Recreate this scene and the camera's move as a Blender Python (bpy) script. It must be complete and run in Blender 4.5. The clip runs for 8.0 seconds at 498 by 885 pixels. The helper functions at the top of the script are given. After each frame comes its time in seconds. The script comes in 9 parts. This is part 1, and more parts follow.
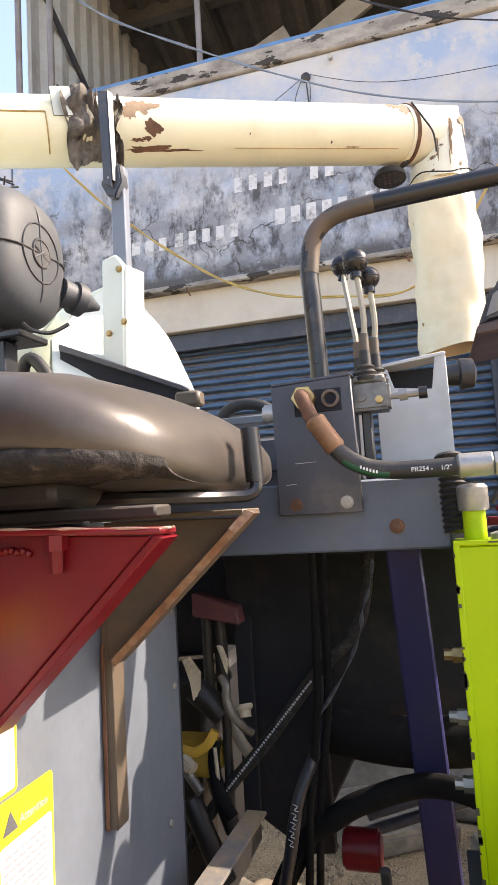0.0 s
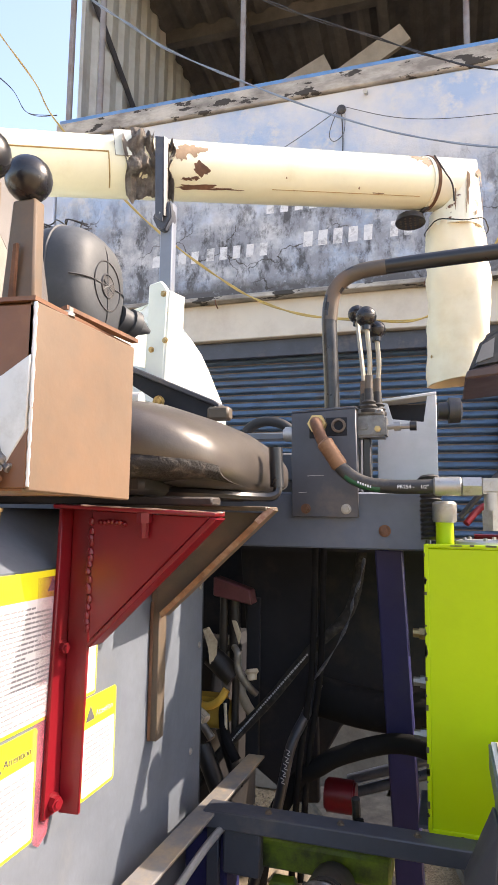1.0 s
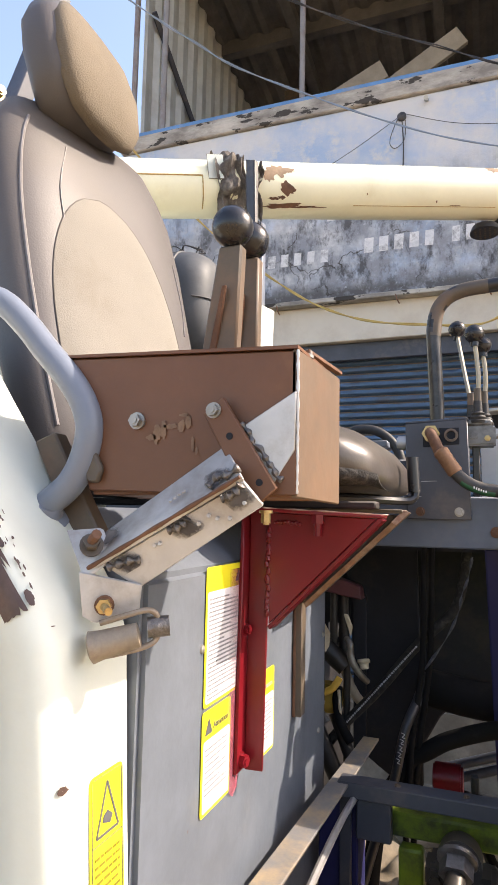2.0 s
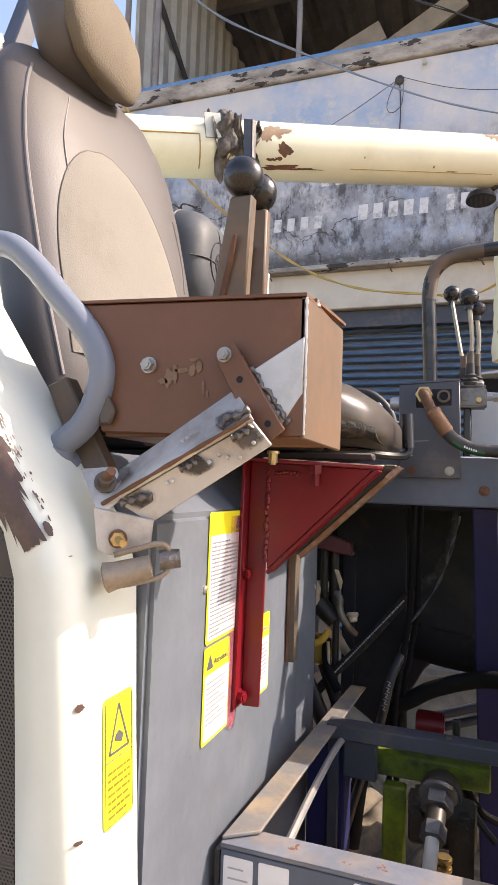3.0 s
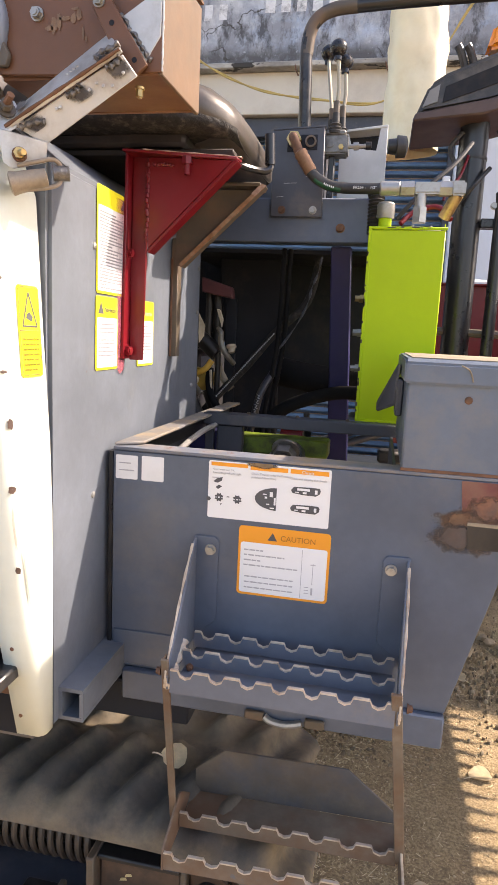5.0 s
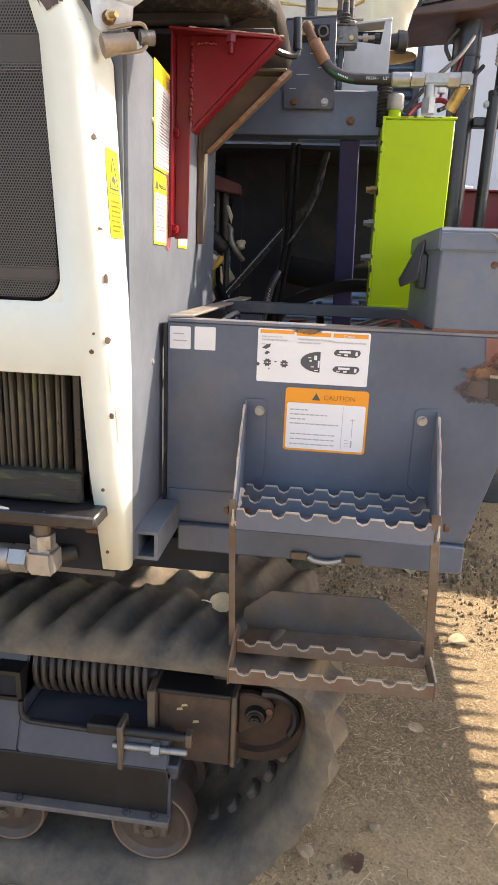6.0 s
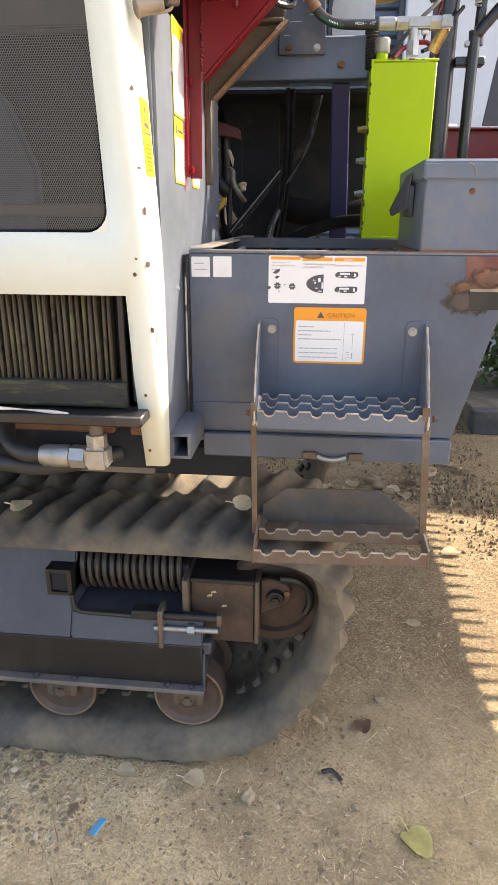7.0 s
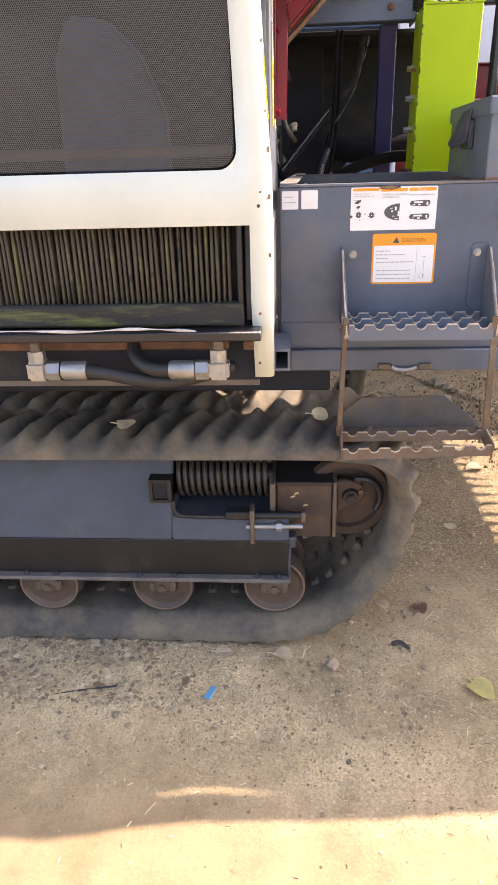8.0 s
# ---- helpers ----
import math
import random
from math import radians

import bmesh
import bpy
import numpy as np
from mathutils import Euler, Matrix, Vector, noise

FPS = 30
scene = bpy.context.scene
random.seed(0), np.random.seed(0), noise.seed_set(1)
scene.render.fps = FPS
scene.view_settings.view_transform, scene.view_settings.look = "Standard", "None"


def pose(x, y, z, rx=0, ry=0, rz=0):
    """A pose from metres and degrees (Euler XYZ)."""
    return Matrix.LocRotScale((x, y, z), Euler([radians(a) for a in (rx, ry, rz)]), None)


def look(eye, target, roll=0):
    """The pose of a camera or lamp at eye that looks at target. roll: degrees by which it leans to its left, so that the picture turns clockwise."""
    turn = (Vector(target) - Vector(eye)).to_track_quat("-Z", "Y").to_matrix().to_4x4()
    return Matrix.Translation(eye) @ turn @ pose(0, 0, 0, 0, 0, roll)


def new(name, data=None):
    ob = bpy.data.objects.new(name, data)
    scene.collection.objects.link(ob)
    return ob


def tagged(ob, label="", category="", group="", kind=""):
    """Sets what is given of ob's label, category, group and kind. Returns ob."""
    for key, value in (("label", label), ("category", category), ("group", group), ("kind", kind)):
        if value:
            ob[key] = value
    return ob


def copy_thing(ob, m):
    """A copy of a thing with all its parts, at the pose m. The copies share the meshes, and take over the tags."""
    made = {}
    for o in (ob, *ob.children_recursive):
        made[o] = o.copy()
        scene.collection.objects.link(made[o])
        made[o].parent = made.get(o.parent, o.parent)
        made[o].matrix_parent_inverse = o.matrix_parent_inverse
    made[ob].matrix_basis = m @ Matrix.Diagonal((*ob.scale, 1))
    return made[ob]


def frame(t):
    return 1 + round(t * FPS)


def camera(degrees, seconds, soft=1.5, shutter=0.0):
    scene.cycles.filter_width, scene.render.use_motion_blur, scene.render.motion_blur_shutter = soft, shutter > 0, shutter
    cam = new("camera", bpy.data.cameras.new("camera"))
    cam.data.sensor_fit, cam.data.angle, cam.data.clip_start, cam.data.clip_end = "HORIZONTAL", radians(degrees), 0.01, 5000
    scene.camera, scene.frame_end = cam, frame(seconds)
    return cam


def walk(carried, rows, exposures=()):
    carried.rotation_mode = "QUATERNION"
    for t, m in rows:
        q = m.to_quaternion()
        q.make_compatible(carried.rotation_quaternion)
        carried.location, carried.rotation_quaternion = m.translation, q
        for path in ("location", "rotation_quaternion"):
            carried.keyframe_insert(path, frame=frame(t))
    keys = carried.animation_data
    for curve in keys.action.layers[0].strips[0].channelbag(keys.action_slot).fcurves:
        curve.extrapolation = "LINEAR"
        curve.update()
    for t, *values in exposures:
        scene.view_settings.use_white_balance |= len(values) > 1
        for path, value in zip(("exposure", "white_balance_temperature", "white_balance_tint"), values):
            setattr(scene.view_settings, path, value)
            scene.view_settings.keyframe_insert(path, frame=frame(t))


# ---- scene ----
cam = camera(42.6, 8.0)
PATH = [
    (0, (0.17, 0.073, 1.745), (-0.378, 1.986, 1.941), -3.3),
    (0.5, (0.238, -0.021, 1.727), (-0.441, 1.854, 1.879), -1.1),
    (1, (0.217, -0.156, 1.733), (-0.368, 1.744, 1.952), 0.8),
    (1.5, (0.147, -0.264, 1.728), (-0.512, 1.61, 1.96), 1.1),
    (1.7, (0.129, -0.29, 1.731), (-0.562, 1.572, 1.962), 0.6),
    (2.8, (0.094, -0.343, 1.717), (-0.665, 1.499, 1.898), 2.8),
    (3, (0.102, -0.345, 1.704), (-0.573, 1.534, 1.832), 2.0),
    (3.5, (0.135, -0.379, 1.692), (-0.386, 1.549, 1.792), 1.5),
    (4, (0.192, -0.442, 1.661), (-0.319, 1.49, 1.737), 2.9),
    (4.5, (0.232, -0.516, 1.568), (-0.192, 1.436, 1.473), 3.1),
    (4.7, (0.236, -0.531, 1.511), (-0.177, 1.41, 1.264), 3.0),
    (5.8, (0.133, -0.677, 1.386), (-0.11, 1.261, 0.958), 2.1),
    (6, (0.094, -0.716, 1.355), (-0.124, 1.201, 0.828), 2.3),
    (6.5, (0.052, -0.813, 1.33), (-0.13, 1.078, 0.703), 2.5),
    (7, (0.071, -0.924, 1.319), (-0.119, 0.956, 0.664), 0.3),
    (7.5, (0.006, -1.029, 1.303), (-0.255, 0.793, 0.52), -0.5),
    (8, (-0.162, -1.169, 1.307), (-0.295, 0.661, 0.511), -1.6),
]
walk(cam, [(t, look(eye, target, roll)) for t, eye, target, roll in PATH], [(0.0, 1.94, 7350, 17), (1.0, 1.93, 7300, 17), (1.5, 1.79, 7200, 16), (3.0, 1.52, 7200, 19), (3.5, 1.68, 7150, 21), (4.0, 1.74, 7300, 21), (6.0, 1.79, 7400, 16), (7.0, 1.97, 7350, 15), (7.5, 2.16, 7350, 14), (8.0, 2.08, 7350, 23)])

# ---- light ----
SUN = Vector((1.0, 0.47, 0.95)).normalized()
world = bpy.data.worlds.new("sky")
scene.world = world
world.use_nodes = True
wn, wl = world.node_tree.nodes, world.node_tree.links
wn.clear()
sky = wn.new("ShaderNodeTexSky")
sky.sky_type, sky.sun_disc = "NISHITA", False
sky.sun_elevation = math.asin(SUN.z)
sky.sun_rotation = math.atan2(SUN.x, SUN.y)
sky.air_density, sky.dust_density = 1.0, 2.0
wbg, wout = wn.new("ShaderNodeBackground"), wn.new("ShaderNodeOutputWorld")
wbg.inputs["Strength"].default_value = 0.15
wl.new(sky.outputs[0], wbg.inputs["Color"])
wl.new(wbg.outputs[0], wout.inputs["Surface"])
sun = new("sun", bpy.data.lights.new("sun", "SUN"))
sun.data.energy, sun.data.angle, sun.data.color = 3.15, radians(0.5), (1.0, 0.93, 0.82)
sun.matrix_world = look(SUN * 30, (0, 0, 0))

# ---- materials ----


def mat(name, base, rough=0.5, metal=0.0, var=0.18, scale=7.0, dirt=None, amount=0.35, dscale=3.0, bump=0.08, bscale=70.0,
        chips=None, chip=0.3, cscale=11.0, island=0.0, stretch=(1, 1, 1), coat=0.0, spec=0.5):
    """Paint, metal, stone or cloth: base colour with broad and fine variation, dirt in clouds, chips with a sharp edge."""
    m = bpy.data.materials.new(name)
    m.use_nodes = True
    n, l = m.node_tree.nodes, m.node_tree.links
    b = n["Principled BSDF"]
    tc, mp = n.new("ShaderNodeTexCoord"), n.new("ShaderNodeMapping")
    mp.inputs["Scale"].default_value = stretch
    l.new(tc.outputs["Object"], mp.inputs["Vector"])
    vec = mp.outputs[0]
    if island:
        info, add = n.new("ShaderNodeObjectInfo"), n.new("ShaderNodeVectorMath")
        l.new(vec, add.inputs[0])
        sc = n.new("ShaderNodeMath")
        sc.operation, sc.inputs[1].default_value = "MULTIPLY", 37.0
        l.new(info.outputs["Random"], sc.inputs[0])
        l.new(sc.outputs[0], add.inputs[1])
        vec = add.outputs[0]

    def noise_at(size, detail=6.0, ro=0.6):
        t = n.new("ShaderNodeTexNoise")
        t.inputs["Scale"].default_value, t.inputs["Detail"].default_value, t.inputs["Roughness"].default_value = size, detail, ro
        l.new(vec, t.inputs["Vector"])
        return t.outputs["Fac"]

    def step(src, lo, hi):
        r = n.new("ShaderNodeMapRange")
        r.inputs[1].default_value, r.inputs[2].default_value = lo, hi
        l.new(src, r.inputs[0])
        return r.outputs[0]

    def blend(fac, c1, c2, kind="MIX"):
        x = n.new("ShaderNodeMix")
        x.data_type, x.blend_type = "RGBA", kind
        if isinstance(fac, float):
            x.inputs[0].default_value = fac
        else:
            l.new(fac, x.inputs[0])
        for k, c in ((6, c1), (7, c2)):
            if isinstance(c, tuple):
                x.inputs[k].default_value = (*c, 1)
            else:
                l.new(c, x.inputs[k])
        return x.outputs[2]

    lo, hi = tuple(c * (1 - var) for c in base), tuple(min(1, c * (1 + var)) for c in base)
    col = blend(step(noise_at(scale), 0.3, 0.7), lo, hi)
    fine = step(noise_at(scale * 9, 4.0), 0.3, 0.7)
    col = blend(fine, col, blend(var, col, tuple(c * 0.55 for c in base)))
    rgh = None
    if dirt:
        d = step(noise_at(dscale, 9.0, 0.68), 0.62 - amount * 0.4, 0.86 - amount * 0.4)
        dm = n.new("ShaderNodeMath")
        dm.operation, dm.inputs[1].default_value = "MULTIPLY", 0.85
        l.new(d, dm.inputs[0])
        col = blend(dm.outputs[0], col, dirt)
        rgh = step(d, -1.0, 1.6)
    if chips:
        c = step(noise_at(cscale, 10.0, 0.62), 0.76 - chip * 0.3, 0.775 - chip * 0.3)
        col = blend(c, col, chips)
    l.new(col, b.inputs["Base Color"])
    b.inputs["Metallic"].default_value = metal
    b.inputs["Specular IOR Level"].default_value = spec
    rr = n.new("ShaderNodeMapRange")
    rr.inputs[3].default_value, rr.inputs[4].default_value = max(0.05, rough - 0.1), min(1.0, rough + 0.15)
    l.new(noise_at(scale * 3), rr.inputs[0])
    l.new(rr.outputs[0], b.inputs["Roughness"])
    if coat:
        b.inputs["Coat Weight"].default_value = coat
    bp = n.new("ShaderNodeBump")
    bp.inputs["Strength"].default_value, bp.inputs["Distance"].default_value = bump, 0.004
    l.new(noise_at(bscale, 5.0), bp.inputs["Height"])
    l.new(bp.outputs[0], b.inputs["Normal"])
    return m


DUST, RUST = (0.30, 0.24, 0.17), (0.13, 0.05, 0.022)
grey = mat("slate_paint", (0.122, 0.139, 0.166), 0.4, dirt=(0.22, 0.20, 0.17), amount=0.07, dscale=2.3, chips=RUST, chip=0.06, cscale=6)
deckgrey = mat("slate_paint_worn", (0.078, 0.099, 0.138), 0.42, dirt=(0.16, 0.145, 0.13), amount=0.16, dscale=3.1, chips=RUST, chip=0.12, cscale=5)
darkgrey = mat("dark_paint", (0.05, 0.055, 0.07), 0.45, dirt=(0.16, 0.13, 0.11), amount=0.2, dscale=6, chips=(0.2, 0.16, 0.13), chip=0.1, cscale=14)
cream = mat("cream_paint", (0.64, 0.675, 0.605), 0.42, var=0.05, dirt=(0.42, 0.36, 0.24), amount=0.1, dscale=2.5, chips=(0.10, 0.055, 0.035), chip=0.1, cscale=9)
pipecream = mat("pipe_cream_paint", (0.78, 0.76, 0.56), 0.38, var=0.05, dirt=(0.55, 0.45, 0.2), amount=0.14, dscale=2.0, chips=(0.13, 0.06, 0.03), chip=0.1, cscale=5)
piperust = mat("pipe_flaking_paint", (0.80, 0.775, 0.62), 0.45, var=0.06, chips=(0.14, 0.065, 0.035), chip=0.55, cscale=6)
chute_m = mat("chute_plastic", (0.78, 0.69, 0.48), 0.45, var=0.07, scale=3, dirt=(0.62, 0.46, 0.2), amount=0.2, dscale=2)
red = mat("red_paint", (0.15, 0.006, 0.011), 0.3, spec=0.35, dirt=(0.10, 0.022, 0.02), amount=0.22, dscale=8, chips=(0.10, 0.04, 0.03), chip=0.15, cscale=20)
primer = mat("brown_primer", (0.136, 0.056, 0.025), 0.5, dirt=(0.20, 0.105, 0.05), amount=0.28, dscale=7, chips=(0.24, 0.16, 0.11), chip=0.1, cscale=15)
brownsteel = mat("brown_steel", (0.095, 0.075, 0.055), 0.5, dirt=(0.15, 0.09, 0.055), amount=0.4, dscale=14)
rustm = mat("rust", (0.16, 0.075, 0.04), 0.75, var=0.4, scale=25, dirt=(0.07, 0.035, 0.02), amount=0.4, dscale=30, bump=0.3)
raw = mat("bare_steel", (0.52, 0.52, 0.515), 0.42, metal=0.4, dirt=(0.20, 0.15, 0.11), amount=0.3, dscale=9, chips=(0.06, 0.048, 0.042), chip=0.26, cscale=13)
weldm = mat("burnt_weld", (0.17, 0.155, 0.145), 0.4, metal=0.6, var=0.5, scale=60, bump=0.6, bscale=120)
zinc = mat("zinc_plate", (0.36, 0.352, 0.335), 0.42, metal=0.75, dirt=(0.2, 0.17, 0.12), amount=0.25, dscale=40)
brass = mat("yellow_zinc", (0.50, 0.36, 0.16), 0.35, metal=0.8, dirt=RUST, amount=0.3, dscale=50)
black = mat("black_paint", (0.016, 0.016, 0.018), 0.28, var=0.25, dirt=(0.12, 0.1, 0.08), amount=0.12, dscale=6, chips=(0.14, 0.09, 0.06), chip=0.12, cscale=16)
rubber = mat("black_rubber", (0.02, 0.02, 0.021), 0.55, dirt=(0.1, 0.085, 0.065), amount=0.25, dscale=9)
plasticblack = mat("black_plastic", (0.03, 0.03, 0.033), 0.42, dirt=(0.14, 0.12, 0.10), amount=0.3, dscale=8, bump=0.15, bscale=200)
knobm = mat("ball_plastic", (0.014, 0.014, 0.016), 0.25, var=0.2)
lime = mat("lime_paint", (0.365, 0.515, 0.004), 0.38, spec=0.22, var=0.07, scale=3, dirt=(0.30, 0.40, 0.02), amount=0.25, dscale=2.2, chips=(0.12, 0.10, 0.03), chip=0.04, cscale=20)
limedirty = mat("lime_paint_oily", (0.20, 0.29, 0.015), 0.45, dirt=(0.028, 0.024, 0.017), amount=0.58, dscale=13)
navy = mat("navy_paint", (0.018, 0.019, 0.085), 0.45, dirt=(0.035, 0.035, 0.07), amount=0.2, spec=0.3)
# near-black base holds the shade of inner sheets, ports and holes
interior = mat("shade_dark_sheet", (0.017, 0.019, 0.025), 0.65, dirt=(0.055, 0.047, 0.040), amount=0.2, dscale=5, spec=0.2)
vinyl = mat("taupe_vinyl", (0.090, 0.082, 0.081), 0.46, spec=0.3, var=0.06, scale=3, dirt=(0.105, 0.09, 0.075), amount=0.25, dscale=2.5, bump=0.12, bscale=260)
vinyldark = mat("worn_dark_vinyl", (0.052, 0.044, 0.039), 0.33, var=0.1, dirt=(0.105, 0.086, 0.07), amount=0.35, dscale=4, chips=(0.2, 0.06, 0.03), chip=0.07, cscale=12, bump=0.05, bscale=260)
beige = mat("beige_cloth", (0.185, 0.170, 0.145), 0.85, var=0.06, scale=4, dirt=(0.13, 0.11, 0.085), amount=0.2, bump=0.25, bscale=420)
meshcloth = mat("tan_mesh_cloth", (0.14, 0.113, 0.08), 0.9, var=0.1, scale=6, dirt=(0.11, 0.085, 0.06), amount=0.3, bump=0.5, bscale=330)
tube_grey = mat("blue_grey_tube", (0.165, 0.19, 0.235), 0.35, var=0.08, dirt=(0.3, 0.27, 0.22), amount=0.12)
trackrub = mat("dusty_track_rubber", (0.078, 0.069, 0.058), 0.8, var=0.3, scale=6, dirt=(0.20, 0.155, 0.10), amount=0.55, dscale=7, bump=0.3, bscale=60)
frame_m = mat("track_frame_paint", (0.046, 0.049, 0.061), 0.46, var=0.25, dirt=(0.11, 0.09, 0.075), amount=0.22, dscale=4)
# oily grime; also the painted shade of the deck panel's recess
oil_shade_black = mat("oily_grime_shade_black", (0.013, 0.0118, 0.0118), 0.45, var=0.4, scale=5, dirt=(0.055, 0.043, 0.035), amount=0.25, dscale=6, stretch=(1, 1, 0.5))
rollerm = mat("worn_roller_steel", (0.088, 0.066, 0.052), 0.55, metal=0.3, var=0.3, dirt=(0.12, 0.07, 0.05), amount=0.5, dscale=14)
finm = mat("dusty_fin", (0.078, 0.066, 0.050), 0.6, var=0.35, scale=5, dirt=(0.17, 0.19, 0.04), amount=0.18, dscale=5, chips=(0.02, 0.018, 0.015), chip=0.45, cscale=7, island=1.0)
mossy = mat("mossy_board", (0.028, 0.026, 0.022), 0.75, var=0.4, scale=5, dirt=(0.20, 0.24, 0.045), amount=0.30, dscale=6, chips=(0.016, 0.014, 0.012), chip=0.5, cscale=9, stretch=(0.7, 1, 5))
white_stk = mat("white_sticker", (0.72, 0.72, 0.73), 0.4, var=0.03, dirt=(0.5, 0.48, 0.44), amount=0.12)
yellow_stk = mat("yellow_sticker", (0.80, 0.74, 0.03), 0.4, var=0.04)
orange_stk = mat("orange_sticker", (0.80, 0.30, 0.02), 0.4, var=0.05)
ink = mat("dark_ink", (0.075, 0.075, 0.082), 0.6, var=0.1)
paleink = mat("pale_ink", (0.38, 0.38, 0.40), 0.6, var=0.1)
greyink = mat("grey_ink", (0.23, 0.23, 0.25), 0.6, var=0.1)
pinkspray = mat("pink_overspray", (0.42, 0.10, 0.14), 0.5, var=0.3, scale=20)
pn = pinkspray.node_tree.nodes
pa, pc, ps, pm = pn.new("ShaderNodeTexNoise"), pn.new("ShaderNodeTexCoord"), pn.new("ShaderNodeSeparateXYZ"), pn.new("ShaderNodeMapRange")
px = pn.new("ShaderNodeMath")
px.operation = "MULTIPLY"
pa.inputs["Scale"].default_value, pa.inputs["Detail"].default_value = 24.0, 8.0
pm.inputs[1].default_value, pm.inputs[2].default_value = 0.440, 0.474
for a_, b_ in ((pc.outputs["Object"], pa.inputs["Vector"]), (pc.outputs["Object"], ps.inputs[0]), (ps.outputs["Y"], pm.inputs[0]), (pm.outputs[0], px.inputs[0]), (pa.outputs["Fac"], px.inputs[1]), (px.outputs[0], pn["Principled BSDF"].inputs["Alpha"])):
    pinkspray.node_tree.links.new(a_, b_)


def stain_material(name, colour, centre, size, seed):
    """A stain with a cloudy edge, thinning out from its centre."""
    m = mat(name, colour, 0.7, var=0.45, scale=18, dirt=(0.07, 0.062, 0.06), amount=0.45, dscale=22)
    n, l = m.node_tree.nodes, m.node_tree.links
    tc, mp, ln, nz, ad, mr = (n.new("ShaderNode" + k) for k in ("TexCoord", "Mapping", "VectorMath", "TexNoise", "Math", "MapRange"))
    mp.vector_type = "TEXTURE"
    mp.inputs["Location"].default_value, mp.inputs["Scale"].default_value = centre, size
    ln.operation, ad.operation = "LENGTH", "SUBTRACT"
    nz.inputs["Scale"].default_value, nz.inputs["Detail"].default_value, nz.inputs["Roughness"].default_value = 34.0 + seed, 9.0, 0.7
    mr.inputs[1].default_value, mr.inputs[2].default_value = -0.12, 0.2
    for p, q in ((tc.outputs["Object"], mp.inputs["Vector"]), (mp.outputs[0], ln.inputs[0]), (tc.outputs["Object"], nz.inputs["Vector"]), (nz.outputs["Fac"], ad.inputs[0]), (ln.outputs["Value"], ad.inputs[1]), (ad.outputs[0], mr.inputs[0]), (mr.outputs[0], n["Principled BSDF"].inputs["Alpha"])):
        l.new(p, q)
    return m


amber = mat("amber_lens", (0.85, 0.26, 0.01), 0.15, var=0.05, coat=0.5)
hosegreen = mat("hose_green_band", (0.012, 0.085, 0.035), 0.5)
wall_side = mat("blue_limewash", (0.50, 0.54, 0.62), 0.85, var=0.16, scale=1.6, dirt=(0.62, 0.62, 0.62), amount=0.45, dscale=0.9, chips=(0.34, 0.34, 0.34), chip=0.3, cscale=3.0, bump=0.25, bscale=25)
coping = mat("weathered_coping", (0.46, 0.43, 0.38), 0.9, var=0.25, scale=4, dirt=(0.16, 0.145, 0.13), amount=0.55, dscale=5, chips=(0.05, 0.045, 0.04), chip=0.62, cscale=6, stretch=(0.6, 1, 1.6), bump=0.4, bscale=20)
lintel_m = mat("cream_plaster", (0.62, 0.57, 0.48), 0.85, var=0.07, scale=1.5, dirt=(0.42, 0.36, 0.29), amount=0.3, dscale=1.5)
bluepaint = mat("blue_gloss_paint", (0.10, 0.24, 0.46), 0.4, var=0.2, dirt=(0.3, 0.25, 0.2), amount=0.25, dscale=4, chips=RUST, chip=0.2, cscale=7)
slatblue = mat("shutter_blue", (0.15, 0.26, 0.41), 0.48, var=0.15, dirt=(0.20, 0.20, 0.21), amount=0.3, dscale=2.5, chips=(0.16, 0.10, 0.06), chip=0.15, cscale=6, island=1.0)
sheetm = mat("galvanised_sheet", (0.50, 0.52, 0.50), 0.5, metal=0.2, var=0.08, dirt=(0.36, 0.34, 0.30), amount=0.3)
roofm = mat("dark_roof_sheet", (0.10, 0.095, 0.09), 0.7, var=0.25, dirt=(0.05, 0.05, 0.05), amount=0.4, dscale=1.5)
steelpost = mat("grey_post", (0.22, 0.21, 0.21), 0.5, dirt=RUST, amount=0.3)
board_m = mat("pale_board", (0.31, 0.27, 0.21), 0.8)
rag_m = mat("grey_rag", (0.30, 0.265, 0.235), 0.95, var=0.35, scale=45, dirt=(0.07, 0.055, 0.045), amount=0.42, dscale=16, bump=0.8, bscale=190)
yellowcable = mat("yellow_cable", (0.48, 0.34, 0.10), 0.5)
bluecable = mat("blue_grey_cable", (0.20, 0.26, 0.34), 0.5)
leaf_m = mat("dry_leaf", (0.74, 0.62, 0.42), 0.7, var=0.2, scale=30)
leaf_brown = mat("brown_leaf", (0.26, 0.165, 0.11), 0.7, var=0.25, scale=30)
leaf_green = mat("yellow_green_leaf", (0.70, 0.64, 0.27), 0.6, var=0.2, scale=25)
bush_m = mat("bush_leaf", (0.05, 0.10, 0.025), 0.55, var=0.4, scale=20)
stone_m = mat("stone", (0.30, 0.225, 0.145), 0.9, var=0.25, scale=12, island=1.0)
kerb_pale = mat("pale_concrete", (0.20, 0.165, 0.122), 0.95, var=0.35, scale=9, dirt=(0.075, 0.058, 0.042), amount=0.45, dscale=6, bump=0.8, bscale=24)


